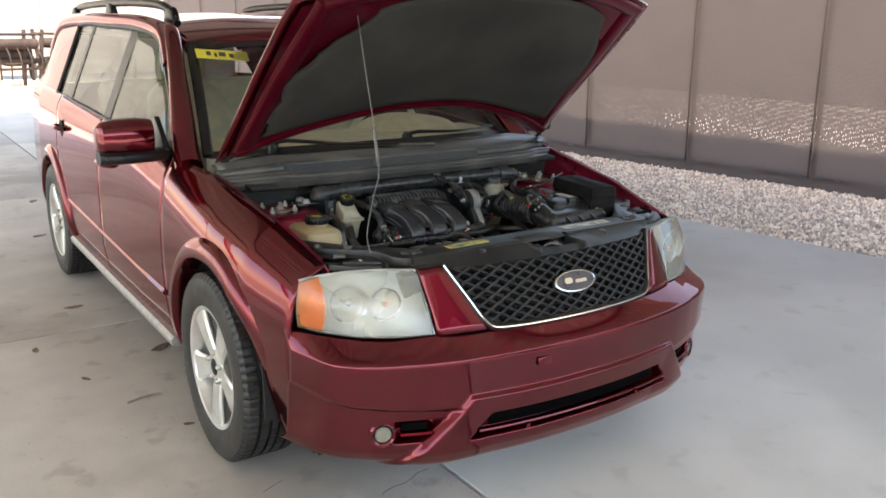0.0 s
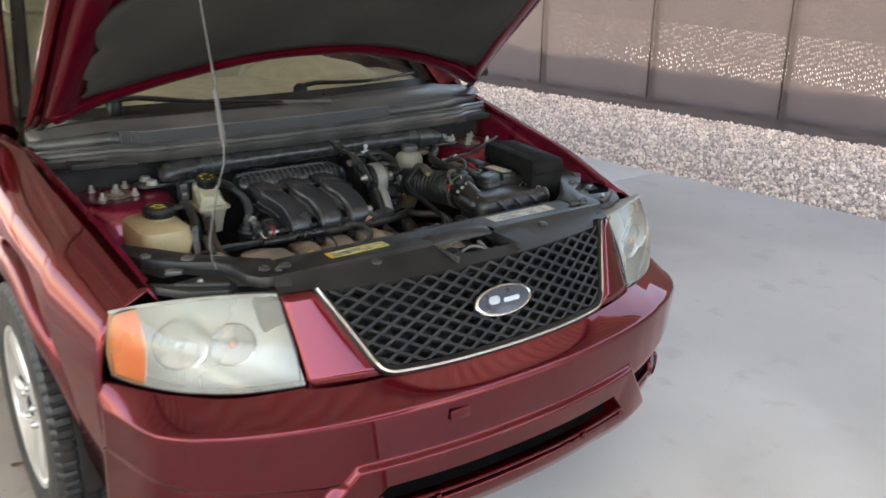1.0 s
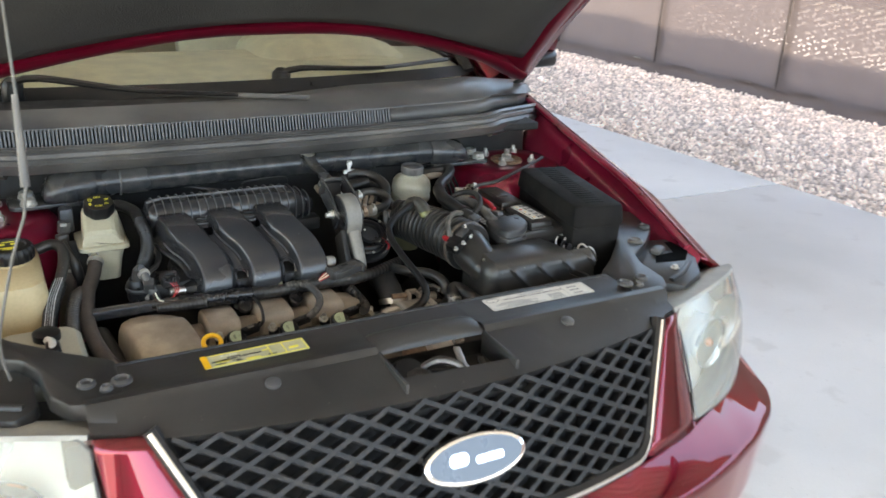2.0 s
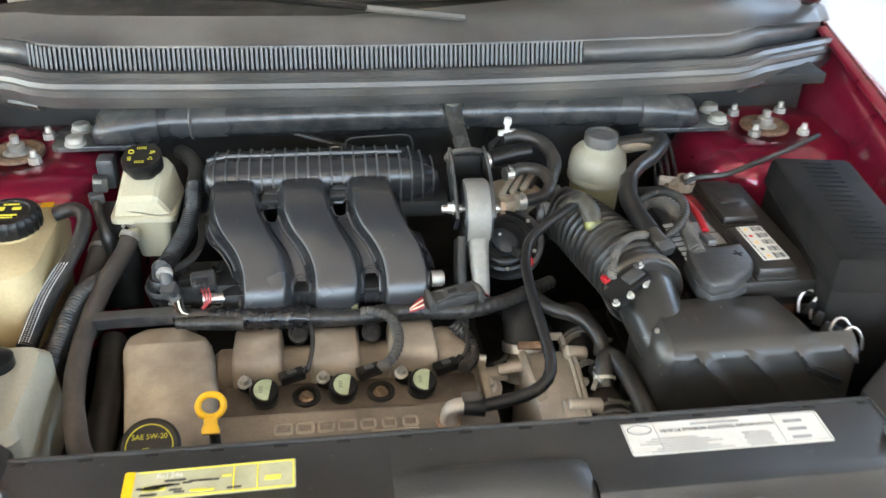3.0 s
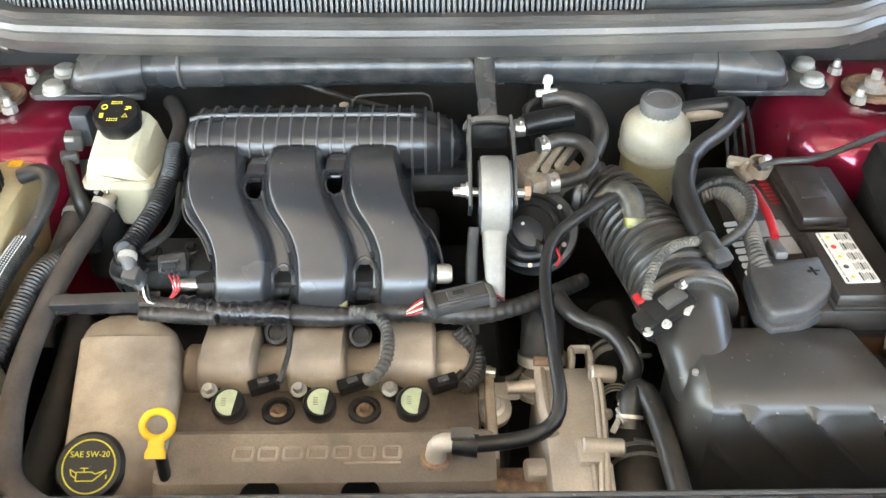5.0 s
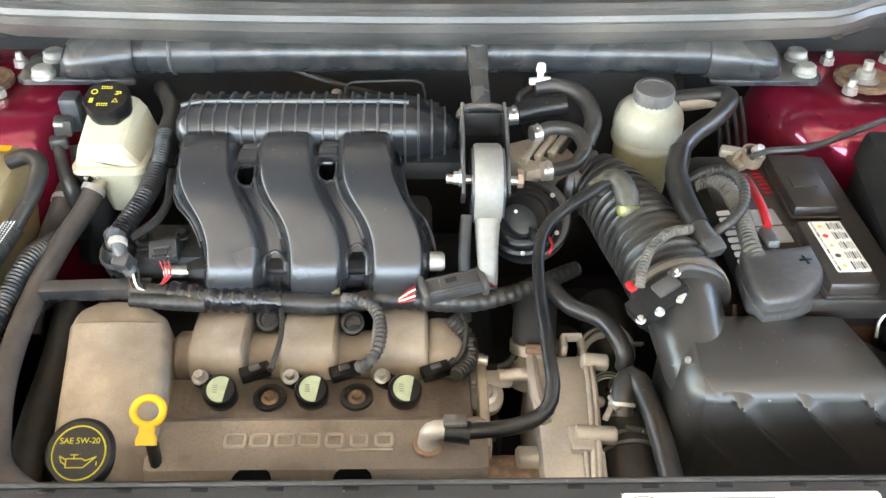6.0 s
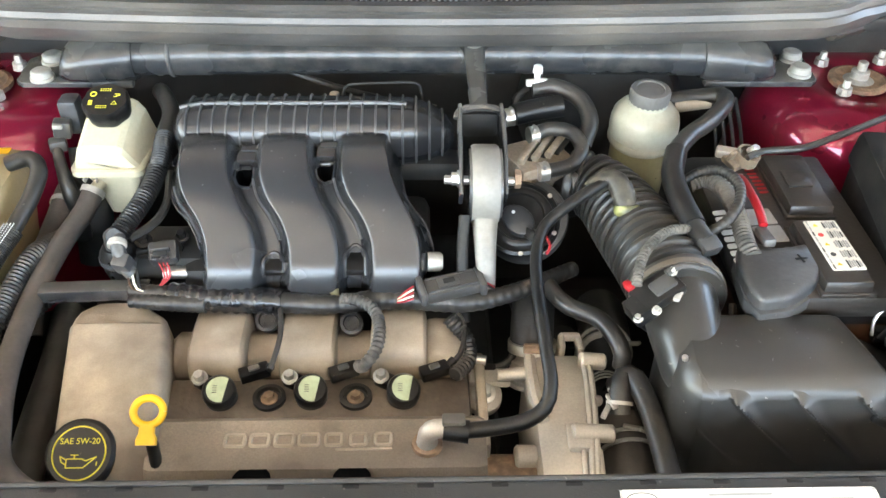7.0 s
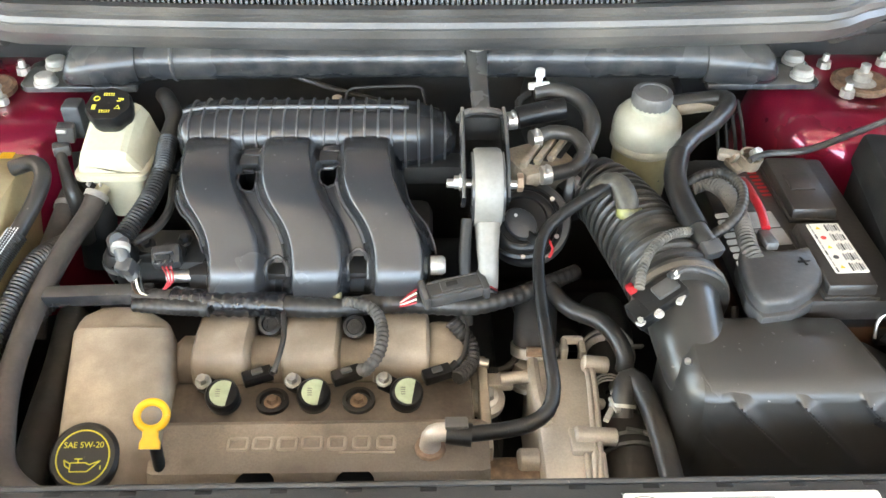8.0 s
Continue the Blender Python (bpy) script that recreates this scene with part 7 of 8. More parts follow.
# small coolant hoses behind the throttle
part("coolant_hose", tube([(0.150, 0.880, 0.925), (0.180, 0.880, 0.928), (0.212, 0.860, 0.922), (0.222, 0.820, 0.910), (0.210, 0.79, 0.89)], 0.0115, 12), rubber, eng)
part("coolant_hose", tube([(0.145, 0.800, 0.900), (0.165, 0.808, 0.905), (0.195, 0.800, 0.905), (0.205, 0.770, 0.898), (0.188, 0.742, 0.892), (0.150, 0.732, 0.888)], 0.0095, 12), rubber, eng)
part("coolant_tee", tube([(0.125, 0.845, 0.905), (0.155, 0.850, 0.910), (0.190, 0.852, 0.915)], 0.0150, 14), black_pl, eng)
part("coolant_loop", tube([(0.130, 0.850, 0.905), (0.128, 0.870, 0.915), (0.145, 0.888, 0.920)], 0.005, 8), rubber, eng)
for p, d in (((0.145, 0.800, 0.900), (1, 0.3, 0)), ((0.152, 0.733, 0.888), (-1, -0.2, 0)), ((0.118, 0.842, 0.903), (1, 0.1, 0.1))):
    cl_ = part("spring_clamp", turned([(0.0118, -0.006), (0.0122, -0.006), (0.0122, 0.006), (0.0118, 0.006)], p, d, 24), steel, eng)
    part("clamp_ear", box((p[0], p[1] - 0.006, p[2] + 0.013), (0.004, 0.012, 0.008), 0.001), steel, cl_)
wv_ = part("bleed_cap", box((0.156, 0.880, 0.935), (0.030, 0.008, 0.009), 0.002, (0, 0, 10)), white_ink, eng, "small white hose clip")
part("clip_post", turned([(0.004, 0), (0.0045, 0.012), (0.007, 0.013), (0.006, 0.022), (0.003, 0.023)], (0.156, 0.880, 0.938), (0, -0.1, 1), 12), white_ink, wv_)

# breather pipe
bp = part("breather_pipe", tube([(0.215, 0.664, 0.921), (0.195, 0.652, 0.915), (0.163, 0.632, 0.905), (0.138, 0.611, 0.893), (0.126, 0.573, 0.882), (0.124, 0.521, 0.870), (0.126, 0.459, 0.855), (0.128, 0.420, 0.840), (0.121, 0.402, 0.826), (0.104, 0.397, 0.813), (0.083, 0.399, 0.802), (0.060, 0.402, 0.794), (0.036, 0.406, 0.786)], [0.0080, 0.0070, 0.0068, 0.0070, 0.0072, 0.0085, 0.0085], 12), black_pl, eng, "black breather pipe with elbow fittings")
part("pipe_elbow", tube([(0.196, 0.657, 0.911), (0.215, 0.668, 0.920), (0.228, 0.662, 0.920), (0.234, 0.645, 0.912), (0.236, 0.632, 0.900)], [0.011, 0.012, 0.0135, 0.014, 0.013], 14), mat("aged_elbow_rubber", (0.030, 0.028, 0.024), 0.5, var=0.35, scale=60, dust=0.35, dustcol=(0.15, 0.135, 0.10), dscale=60, bump=0.2), bp)
part("elbow_collar", turned([(0.0145, -0.004), (0.0150, -0.003), (0.0150, 0.006), (0.0138, 0.008)], (0.236, 0.634, 0.903), (0.05, -0.5, -0.85), 20), mat("smeared_collar", (0.014, 0.014, 0.012), 0.4, var=0.3, scale=70, dust=0.75, dustcol=(0.30, 0.30, 0.10), dscale=55), bp)
part("pipe_end", tube([(0.040, 0.406, 0.785), (0.020, 0.410, 0.786), (0.006, 0.412, 0.780), (0.003, 0.413, 0.768), (0.003, 0.413, 0.757)], [0.0095, 0.010, 0.0105, 0.0105, 0.012], 14), alu, bp)
part("pipe_coupling", tube([(0.020, 0.408, 0.7865), (0.046, 0.405, 0.786)], [0.0115, 0.0125], 14), black_pl, bp)
part("coupling_catch", box((0.030, 0.410, 0.799), (0.024, 0.014, 0.007), 0.002), grey_pl, bp)
part("end_grommet", turned([(0.017, 0), (0.016, 0.004), (0.012, 0.005)], (0.003, 0.413, 0.7555), (0, 0, 1), 24), rusty, bp)

# alternator-side housing
rings = []
for y, z0, xa, xb in ((0.565, 0.700, 0.125, 0.192), (0.558, 0.738, 0.122, 0.195), (0.545, 0.750, 0.120, 0.196), (0.500, 0.757, 0.120, 0.194), (0.440, 0.757, 0.120, 0.188), (0.395, 0.750, 0.121, 0.184), (0.360, 0.735, 0.121, 0.180), (0.340, 0.700, 0.122, 0.178)):
    rings.append([Vector((x, y, z)) for x, z in ((xa, 0.62), (xa, z0 - 0.020), (xa + 0.004, z0 - 0.006), (xa + 0.014, z0), (xb - 0.012, z0), (xb - 0.003, z0 - 0.006), (xb, z0 - 0.016), (xb, 0.62))])
hs = part("pump_housing", loft(rings), alu, eng, "cast aluminium water pump housing", sharp=34)
for dx in (0.0, 0.006):
    part("housing_flange", tube([(0.186 + dx, 0.540, 0.757), (0.185 + dx, 0.500, 0.761), (0.180 + dx, 0.440, 0.761), (0.176 + dx, 0.395, 0.754), (0.172 + dx, 0.355, 0.738)], 0.0035, 8), alu, hs)
for y, x, l in ((0.530, 0.182, 0.030), (0.424, 0.158, 0.046), (0.470, 0.186, 0.012)):
    part("housing_boss", cyl((x, y, 0.760), (x + l, y, 0.756), 0.010 if l > 0.02 else 0.006, n=16, bev=0.002), alu, hs)
part("boss_base", box((0.166, 0.420, 0.756), (0.026, 0.034, 0.010), 0.003), alu, hs)
for x in (0.168, 0.186):
    part("front_rib", box((x, 0.382, 0.745), (0.005, 0.05, 0.012), 0.002, (18, 0, 0)), alu, hs)
part("housing_shoulder", tube([(0.128, 0.560, 0.74), (0.124, 0.52, 0.758), (0.124, 0.47, 0.762), (0.130, 0.44, 0.760)], 0.007, 8), alu, hs)
lg = part("housing_lug", box((0.166, 0.566, 0.738), (0.008, 0.022, 0.040), 0.003), alu, hs)
part("lug_side", box((0.188, 0.564, 0.735), (0.008, 0.022, 0.040), 0.003), alu, lg)
part("lug_back", box((0.177, 0.576, 0.740), (0.026, 0.006, 0.038), 0.003), alu, lg)
part("lug_slot", box((0.177, 0.572, 0.738), (0.012, 0.022, 0.020), 0.001), void, lg)
part("arm_casting", cyl((0.086, 0.524, 0.742), (0.126, 0.522, 0.748), 0.0075, n=16, bev=0.002), alu, hs)
part("shaft_collar", cyl((0.098, 0.418, 0.725), (0.124, 0.418, 0.725), 0.014, n=20, bev=0.003), alu, hs)
part("neck", turned([(0.030, 0), (0.030, 0.006), (0.026, 0.008), (0.026, 0.032)], (0.131, 0.553, 0.70), (0, 0.35, 1), 24), alu, hs)
part("neck_hose", tube([(0.132, 0.568, 0.735), (0.133, 0.59, 0.755), (0.14, 0.64, 0.765)], 0.0265, 16), dark, hs)
part("neck_clamp", turned([(0.0285, -0.006), (0.0295, -0.006), (0.0295, 0.006), (0.0285, 0.006)], (0.132, 0.573, 0.742), (0, 0.5, 1), 28), steel, hs)
part("clamp_screw", cyl((0.118, 0.545, 0.765), (0.150, 0.545, 0.763), 0.006, n=8), rusty, hs)
part("shaft", cyl((0.062, 0.405, 0.690), (0.125, 0.405, 0.690), 0.036, n=28), rusty, hs)
br = part("mount_bracket", box((0.078, 0.533, 0.728), (0.050, 0.024, 0.012), 0.004), alu, eng)
part("bracket_eye", turned([(0.022, -0.012), (0.022, 0.0), (0.016, 0.003)], (0.070, 0.512, 0.722), (0, -0.3, 1), 24), alu, br)
part("bracket_bolt", bolt((0.070, 0.511, 0.725), (0, -0.3, 1), 0.0095, 0.009), steel, br)
part("cover_stud", cyl((0.058, 0.548, 0.745), (0.074, 0.545, 0.745), 0.006, n=10), steel, br)
part("small_plug", box((0.076, 0.545, 0.727), (0.022, 0.014, 0.014), 0.002), black_pl, br)
part("thin_hose", tube([(0.078, 0.548, 0.726), (0.105, 0.56, 0.73), (0.118, 0.60, 0.745), (0.112, 0.64, 0.76)], 0.005, 8), rubber, br)

# coolant hoses by the air box
ch = part("radiator_hose", tube([(0.235, 0.68, 0.70), (0.232, 0.62, 0.715), (0.224, 0.575, 0.722)], 0.032, 20), rubber, eng, "black radiator hoses with spring clamps")
part("hose_joint", tube([(0.224, 0.585, 0.722), (0.222, 0.535, 0.725), (0.222, 0.49, 0.722), (0.223, 0.455, 0.718)], [0.026, 0.023, 0.021, 0.026], 18), black_pl, ch)
part("joint_nozzle", tube([(0.222, 0.515, 0.735), (0.216, 0.485, 0.765), (0.211, 0.455, 0.782)], 0.0095, 12), black_pl, ch)
part("lower_hose", tube([(0.224, 0.470, 0.718), (0.226, 0.430, 0.712), (0.228, 0.38, 0.700), (0.23, 0.33, 0.67)], [0.029, 0.030, 0.031, 0.031], 20), mat("warm_hose_rubber", (0.045, 0.038, 0.033), 0.55, var=0.2, dust=0.2, scale=20), ch)
part("heater_hose", tube([(0.150, 0.64, 0.79), (0.160, 0.600, 0.798), (0.173, 0.578, 0.800), (0.190, 0.568, 0.800), (0.206, 0.555, 0.800), (0.219, 0.530, 0.797), (0.225, 0.512, 0.788), (0.225, 0.508, 0.772)], 0.0105, 14), rubber, ch)
part("return_hose", tube([(0.208, 0.432, 0.780), (0.209, 0.448, 0.796), (0.216, 0.464, 0.803), (0.226, 0.460, 0.804), (0.234, 0.430, 0.800), (0.238, 0.385, 0.796), (0.242, 0.320, 0.78), (0.245, 0.28, 0.75)], 0.0120, 14), rubber, ch)
for p, d, r, ear in (((0.226, 0.590, 0.720), (-0.1, -1, 0.12), 0.0325, 0.02), ((0.225, 0.578, 0.721), (-0.1, -1, 0.12), 0.0325, 0.0), ((0.2255, 0.445, 0.714), (0.02, -1, -0.15), 0.0305, 0.0), ((0.2258, 0.432, 0.712), (0.02, -1, -0.15), 0.0310, 0.0), ((0.2085, 0.440, 0.788), (0.1, 0.8, 0.7), 0.0128, 0.0)):
    c_ = part("spring_clamp", turned([(r, -0.002), (r + 0.0016, -0.002), (r + 0.0016, 0.002), (r, 0.002)], p, d, 32), zinc_clamp, ch)
    if ear:
        part("clamp_ear", box((p[0] + r * 0.8, p[1] - 0.018, p[2] + r * 0.75), (0.030, 0.004, 0.007), 0.001, (20, 20, 20)), zinc_clamp, c_)
        part("clamp_ear", box((p[0] + r * 0.55, p[1] - 0.006, p[2] + r * 0.9), (0.005, 0.026, 0.006), 0.001, (10, 0, 30)), zinc_clamp, c_)
for x, y, z, rz in ((0.2490, 0.440, 0.742, 10), (0.2300, 0.440, 0.7475, 4)):
    part("clamp_bar", box((x, y, z), (0.026, 0.004, 0.004), 0.001, (0, 20, rz)), zinc_clamp, ch)
part("clamp_loop", tube([(0.254, 0.446, 0.738), (0.260, 0.450, 0.742), (0.264, 0.438, 0.740), (0.257, 0.430, 0.736)], 0.0018, 6, closed=True, step=0.004), zinc_clamp, ch)
for k in range(3):
    part("hose_tang", box((0.206 - 0.007 * k, 0.448 - 0.010 * k, 0.797 - 0.004 * k), (0.006, 0.020, 0.005), 0.001, (0, 0, 60 - 45 * k)), zinc_clamp, ch)
part("clamp_spring", tube([(0.212 + 0.016 * math.cos(i * 0.7), 0.508 + 0.0005 * i, 0.738 + 0.016 * math.sin(i * 0.7)) for i in range(26)], 0.0012, 5, step=0.004), zinc_clamp, ch)
part("lower_dark_hose", tube([(0.17, 0.62, 0.70), (0.18, 0.55, 0.70), (0.18, 0.48, 0.69)], 0.03, 14), dark, ch)

# ---- air box, bellows ----
air = thing("air_filter_box", (0.34, 0.42, 0.375), "black plastic air filter box with a ribbed intake bellows", "air box")
rings = []
for y, z, xa, xb in ((0.500, 0.800, 0.258, 0.462), (0.497, 0.850, 0.256, 0.462), (0.487, 0.870, 0.255, 0.460), (0.478, 0.877, 0.254, 0.460), (0.440, 0.881, 0.250, 0.465), (0.410, 0.880, 0.248, 0.472), (0.395, 0.879, 0.250, 0.476), (0.384, 0.875, 0.256, 0.480), (0.377, 0.866, 0.264, 0.482), (0.373, 0.850, 0.270, 0.484), (0.368, 0.800, 0.273, 0.488), (0.364, 0.740, 0.275, 0.490), (0.362, 0.690, 0.276, 0.490)):
    rings.append([Vector((x, y, zz)) for x, zz in ((xa, 0.60), (xa, z - 0.03), (xa + 0.006, z - 0.010), (xa + 0.018, z), ((xa + xb) / 2, z + 0.002), (xb - 0.031, z), (xb - 0.026, z - 0.003), (xb + 0.010, z - 0.040), (xb + 0.012, z - 0.05), (xb + 0.012, 0.60))])
air_pl = mat("dusty_box_plastic", (0.018, 0.0173, 0.0166), 0.33, speck=0.55, var=0.25, scale=6, dust=0.08, dustcol=(0.27, 0.245, 0.21), toplight_dust=0.17, bump=0.05, bscale=700)
bx = part("filter_lid", loft(rings), air_pl, air, sharp=34)
part("lid_base", box((0.365, 0.44, 0.60), (0.25, 0.16, 0.20), 0.02), dark, air)


def scallop(a, b):
    """The lid's front face with slanting flutes that fade downwards."""
    x, z = 0.266 + 0.232 * a, 0.8795 - 0.175 * b
    f = ((x - 0.272) - 0.95 * (0.872 - z)) / 0.0625
    f -= math.floor(f)
    ridge = math.exp(-((f - 0.30) / (0.035 if f < 0.30 else 0.16)) ** 2)
    fade = min(1.0, max(0.0, b - 0.035) / 0.05) * max(0.0, 1 - b / 0.58) * min(1.0, a / 0.05)
    y = interp(z, [0.69, 0.74, 0.80, 0.85, 0.866, 0.875, 0.8795], [0.362, 0.364, 0.368, 0.373, 0.377, 0.384, 0.396])
    return Vector((x, y + 0.001 - 0.0018 * min(1.0, a / 0.08) - 0.0105 * ridge * fade, z - 0.0006))


part("lid_front", patch(scallop, 150, 50), air_pl, bx, sharp=60)
for k in range(5):
    part("flange_fin", box((0.494 + 0.001 * k, 0.385 + 0.022 * k, 0.852), (0.030, 0.003, 0.020), 0.001, (0, 25, 0)), man_pl, bx)
rq = random.Random(12)
for k in range(14):
    part("lid_scuff", box((0.345 + rq.uniform(-0.05, 0.07), 0.445 + rq.uniform(-0.035, 0.03), 0.8822), (rq.uniform(0.001, 0.004), 0.0009, 0.0006), 0, (0, 0, rq.uniform(-70, 70))), grey_pl, bx)
part("lid_screw", turned([(0.0032, -0.003), (0.0032, 0.001), (0.0015, 0.002)], (0.2575, 0.4205, 0.8770), (-0.2, 0, 1), 12), steel, bx)
part("lid_flange", box((0.468, 0.415, 0.835), (0.05, 0.11, 0.012), 0.003, (0, 25, -12)), black_pl, bx)
for x, y in ((0.494, 0.488), (0.503, 0.472), (0.504, 0.424), (0.508, 0.404)):
    k_ = part("lid_clip", tube([(x - 0.012, y - 0.004, 0.842), (x - 0.012, y + 0.002, 0.858), (x - 0.004, y + 0.006, 0.870), (x + 0.006, y + 0.004, 0.870), (x + 0.014, y - 0.001, 0.858), (x + 0.016, y - 0.004, 0.842)], 0.0020, 8), steel, bx)
    part("clip_boss", box((x, y - 0.002, 0.842), (0.022, 0.012, 0.018), 0.003), black_pl, k_)
# neck with the air meter
neck = [(0.276, 0.520, 0.866), (0.276, 0.492, 0.859), (0.277, 0.460, 0.850), (0.276, 0.432, 0.844), (0.276, 0.412, 0.841), (0.277, 0.398, 0.839), (0.278, 0.390, 0.838)]
part("meter_tube", tube(neck, [0.0405, 0.0400, 0.0385, 0.0365, 0.0335, 0.026, 0.010], 40, step=0.004), air_pl, air)
bellows_m = mat("bellows_rubber", (0.014, 0.0138, 0.0135), 0.36, var=0.2, dust=0.06, toplight_dust=0.04, scale=30, bump=0.1)
mat("dusty_hose_brown", (0.085, 0.068, 0.054), 0.7, var=0.25, dust=0.3)
bel = [(0.276, 0.528, 0.866), (0.266, 0.590, 0.866), (0.252, 0.655, 0.862), (0.238, 0.715, 0.858), (0.218, 0.750, 0.856), (0.190, 0.762, 0.856)]
part("bellows", tube(bel, [0.0475, 0.0480, 0.0470, 0.0445, 0.041, 0.038], 44, wave=0.0030, pitch=0.0150, peak=-0.3), bellows_m, air, "black ribbed rubber bellows")
part("bellows_collar", turned([(0.049, -0.012), (0.0515, -0.010), (0.0515, 0.010), (0.049, 0.012)], (0.2755, 0.522, 0.866), (-0.05, 1, 0), 40), rubber, air)
part("bellows_clamp", turned([(0.0520, -0.004), (0.0530, -0.004), (0.0530, 0.004), (0.0520, 0.004)], (0.2755, 0.522, 0.866), (-0.05, 1, 0), 40), MATS["dusty_hose_brown"], air)
part("resonator", box((0.195, 0.755, 0.842), (0.06, 0.06, 0.05), 0.014, (0, 0, 25)), black_pl, air)
ms = part("air_meter", box((0.242, 0.492, 0.900), (0.050, 0.034, 0.014), 0.003, (0, -22, 24)), black_pl, air, "black air flow sensor with red tab")
part("sensor_cap", box((0.246, 0.492, 0.909), (0.026, 0.018, 0.008), 0.002, (0, -22, 24)), conn_pl, ms)
part("sensor_body", box((0.224, 0.480, 0.888), (0.028, 0.028, 0.020), 0.003, (0, -22, 24)), black_pl, ms)
part("red_tab", box((0.2145, 0.503, 0.898), (0.009, 0.014, 0.010), 0.003, (0, -22, 24)), red_pl, ms)
for x, y, z in ((0.257, 0.503, 0.917), (0.236, 0.466, 0.897), (0.218, 0.464, 0.888)):
    part("sensor_screw", bolt((x, y, z), (-0.3, -0.2, 1), 0.0034, 0.005), zinc_clamp, ms)
part("sensor_lead", tube([(0.2205, 0.497, 0.905), (0.2265, 0.517, 0.915), (0.2406, 0.541, 0.922), (0.264, 0.5615, 0.925), (0.288, 0.573, 0.920)], 0.0050, 12, wave=0.0007, pitch=0.004, peak=-0.2), dusty_loom, ms)
part("lead_wire", tube([(0.284, 0.571, 0.921), (0.300, 0.579, 0.915), (0.318, 0.584, 0.906)], 0.0038, 8), rubber, ms)
part("sensor_arm", box((0.262, 0.484, 0.905), (0.007, 0.026, 0.005), 0.002, (0, -10, -30)), zinc_clamp, ms)
part("sensor_bridge", tube([(0.250, 0.500, 0.918), (0.266, 0.508, 0.922), (0.284, 0.510, 0.918)], 0.004, 8), conn_pl, ms)

# ---- battery and its cables ----
bat = thing("battery", (0.43, 0.63, 0.64), "black car battery with vent caps and a red cable", "battery")
part("case", box((0.428, 0.630, 0.755), (0.165, 0.270, 0.23), 0.006), black_pl, bat)
part("case_band", box((0.428, 0.630, 0.80), (0.167, 0.272, 0.10), 0.004), copper, bat, "copper-coloured band")
part("lid", box((0.428, 0.630, 0.874), (0.170, 0.276, 0.030), 0.006), bat_top, bat, "dull brown-black battery lid")
for x, y, h in ((0.4545, 0.689, 0.117), (0.4465, 0.5525, 0.114)):
    v = part("vent_cap", box((x, y, 0.8965), (0.055, h, 0.018), 0.004, taper=0.95), bat_top, bat)
    part("cap_skirt", box((x, y, 0.8905), (0.060, h + 0.005, 0.006), 0.002), bat_top, v)
    if y > 0.6:
        part("cap_panel", box((x - 0.001, y, 0.906), (0.030, 0.034, 0.0026), 0.001), bat_top, v)
wl = pose(0.4505, 0.560, 0.9062, 0, 0, 92)
wlb = part("warning_label", prism(rrect(0.086, 0.037, 0.002, 3), 0, 0.0008, 0, wl), label_w, bat, "white warning label with small symbols")
for k in range(5):
    xx = -0.034 + 0.017 * k
    part("symbol", prism([(0.0031 * math.cos(a), 0.0031 * math.sin(a)) for a in np.linspace(0, 6.28, 4 if k % 2 == 0 else 12)[:-1]], 0, 0.0006, 0, wl @ pose(xx, 0.008, 0.0008)), (yellow, dark_ink, yellow, red_ink, yellow)[k], wlb)
    for q in range(6):
        decal(0.0135 - 0.002 * ((q + k) % 3), 0.0016, wl @ pose(xx, -0.0015 - 0.0027 * q, 0.0009), dark_ink if (q + k) % 4 == 0 else faded_ink, wlb, "print_line")
for k in range(9):
    decal(0.008, 0.0016, wl @ pose(-0.038 + 0.0095 * k, 0.0155, 0.0009), faded_ink if k % 3 else dark_ink, wlb, "print_line")
pl2 = pose(0.392, 0.668, 0.8892, 0, 0, 95)
for k in range(3):
    decal(0.030, 0.034, pl2 @ pose(-0.055 + 0.033 * k - 0.012, 0.0, 0.0002), faded_ink if k < 2 else dark_ink, bat, "print_block")
for k in range(5):
    decal(0.003, 0.030, pl2 @ pose(0.022 + 0.008 * k, 0.0, 0.0002), faded_ink, bat, "print_bar")
for k in range(8):
    decal(0.004, 0.012, pl2 @ pose(0.014 + 0.008 * k, -0.026, 0.0002), red_pl, bat, "print_bar")
for k in range(8):
    decal(0.0085, 0.015, frame_m((0.3448, 0.640 - 0.0125 * k, 0.8905), (0, -1, 0), (-0.15, 0, 1)) @ pose(0, 0.004, 0), white_ink, bat, "print_block")
boot = [(0.346, 0.566), (0.366, 0.574), (0.382, 0.562), (0.400, 0.564), (0.426, 0.570), (0.432, 0.552), (0.428, 0.526), (0.412, 0.502), (0.380, 0.480), (0.346, 0.474), (0.338, 0.498), (0.340, 0.540)]
bt = part("terminal_cover", prism(boot, 0.886, 0.904, 0.007, None, None, 3), mat("grey_boot_rubber", (0.042, 0.043, 0.045), 0.36, var=0.2, toplight_dust=0.06, speck=0.3), bat, "black rubber terminal cover marked plus")
bc = (0.384, 0.525)
part("cover_skirt", prism([(bc[0] + (x - bc[0]) * (1.035 + 0.02 * math.sin(9 * k)), bc[1] + (y - bc[1]) * 1.05 - 0.003) for k, (x, y) in enumerate(boot)], 0.874, 0.888, 0.003), MATS["grey_boot_rubber"], bt)
for a in (0, 90):
    part("plus_mark", box((0.408, 0.540, 0.9043), (0.014, 0.003, 0.001), 0.0004, (0, 0, a + 10)), black_pl, bt)
part("red_cable", tube([(0.3835, 0.700, 0.900), (0.3825, 0.679, 0.912), (0.3805, 0.639, 0.918), (0.381, 0.613, 0.917), (0.380, 0.588, 0.912)], 0.0050, 10), red_pl, bat, "red battery cable")
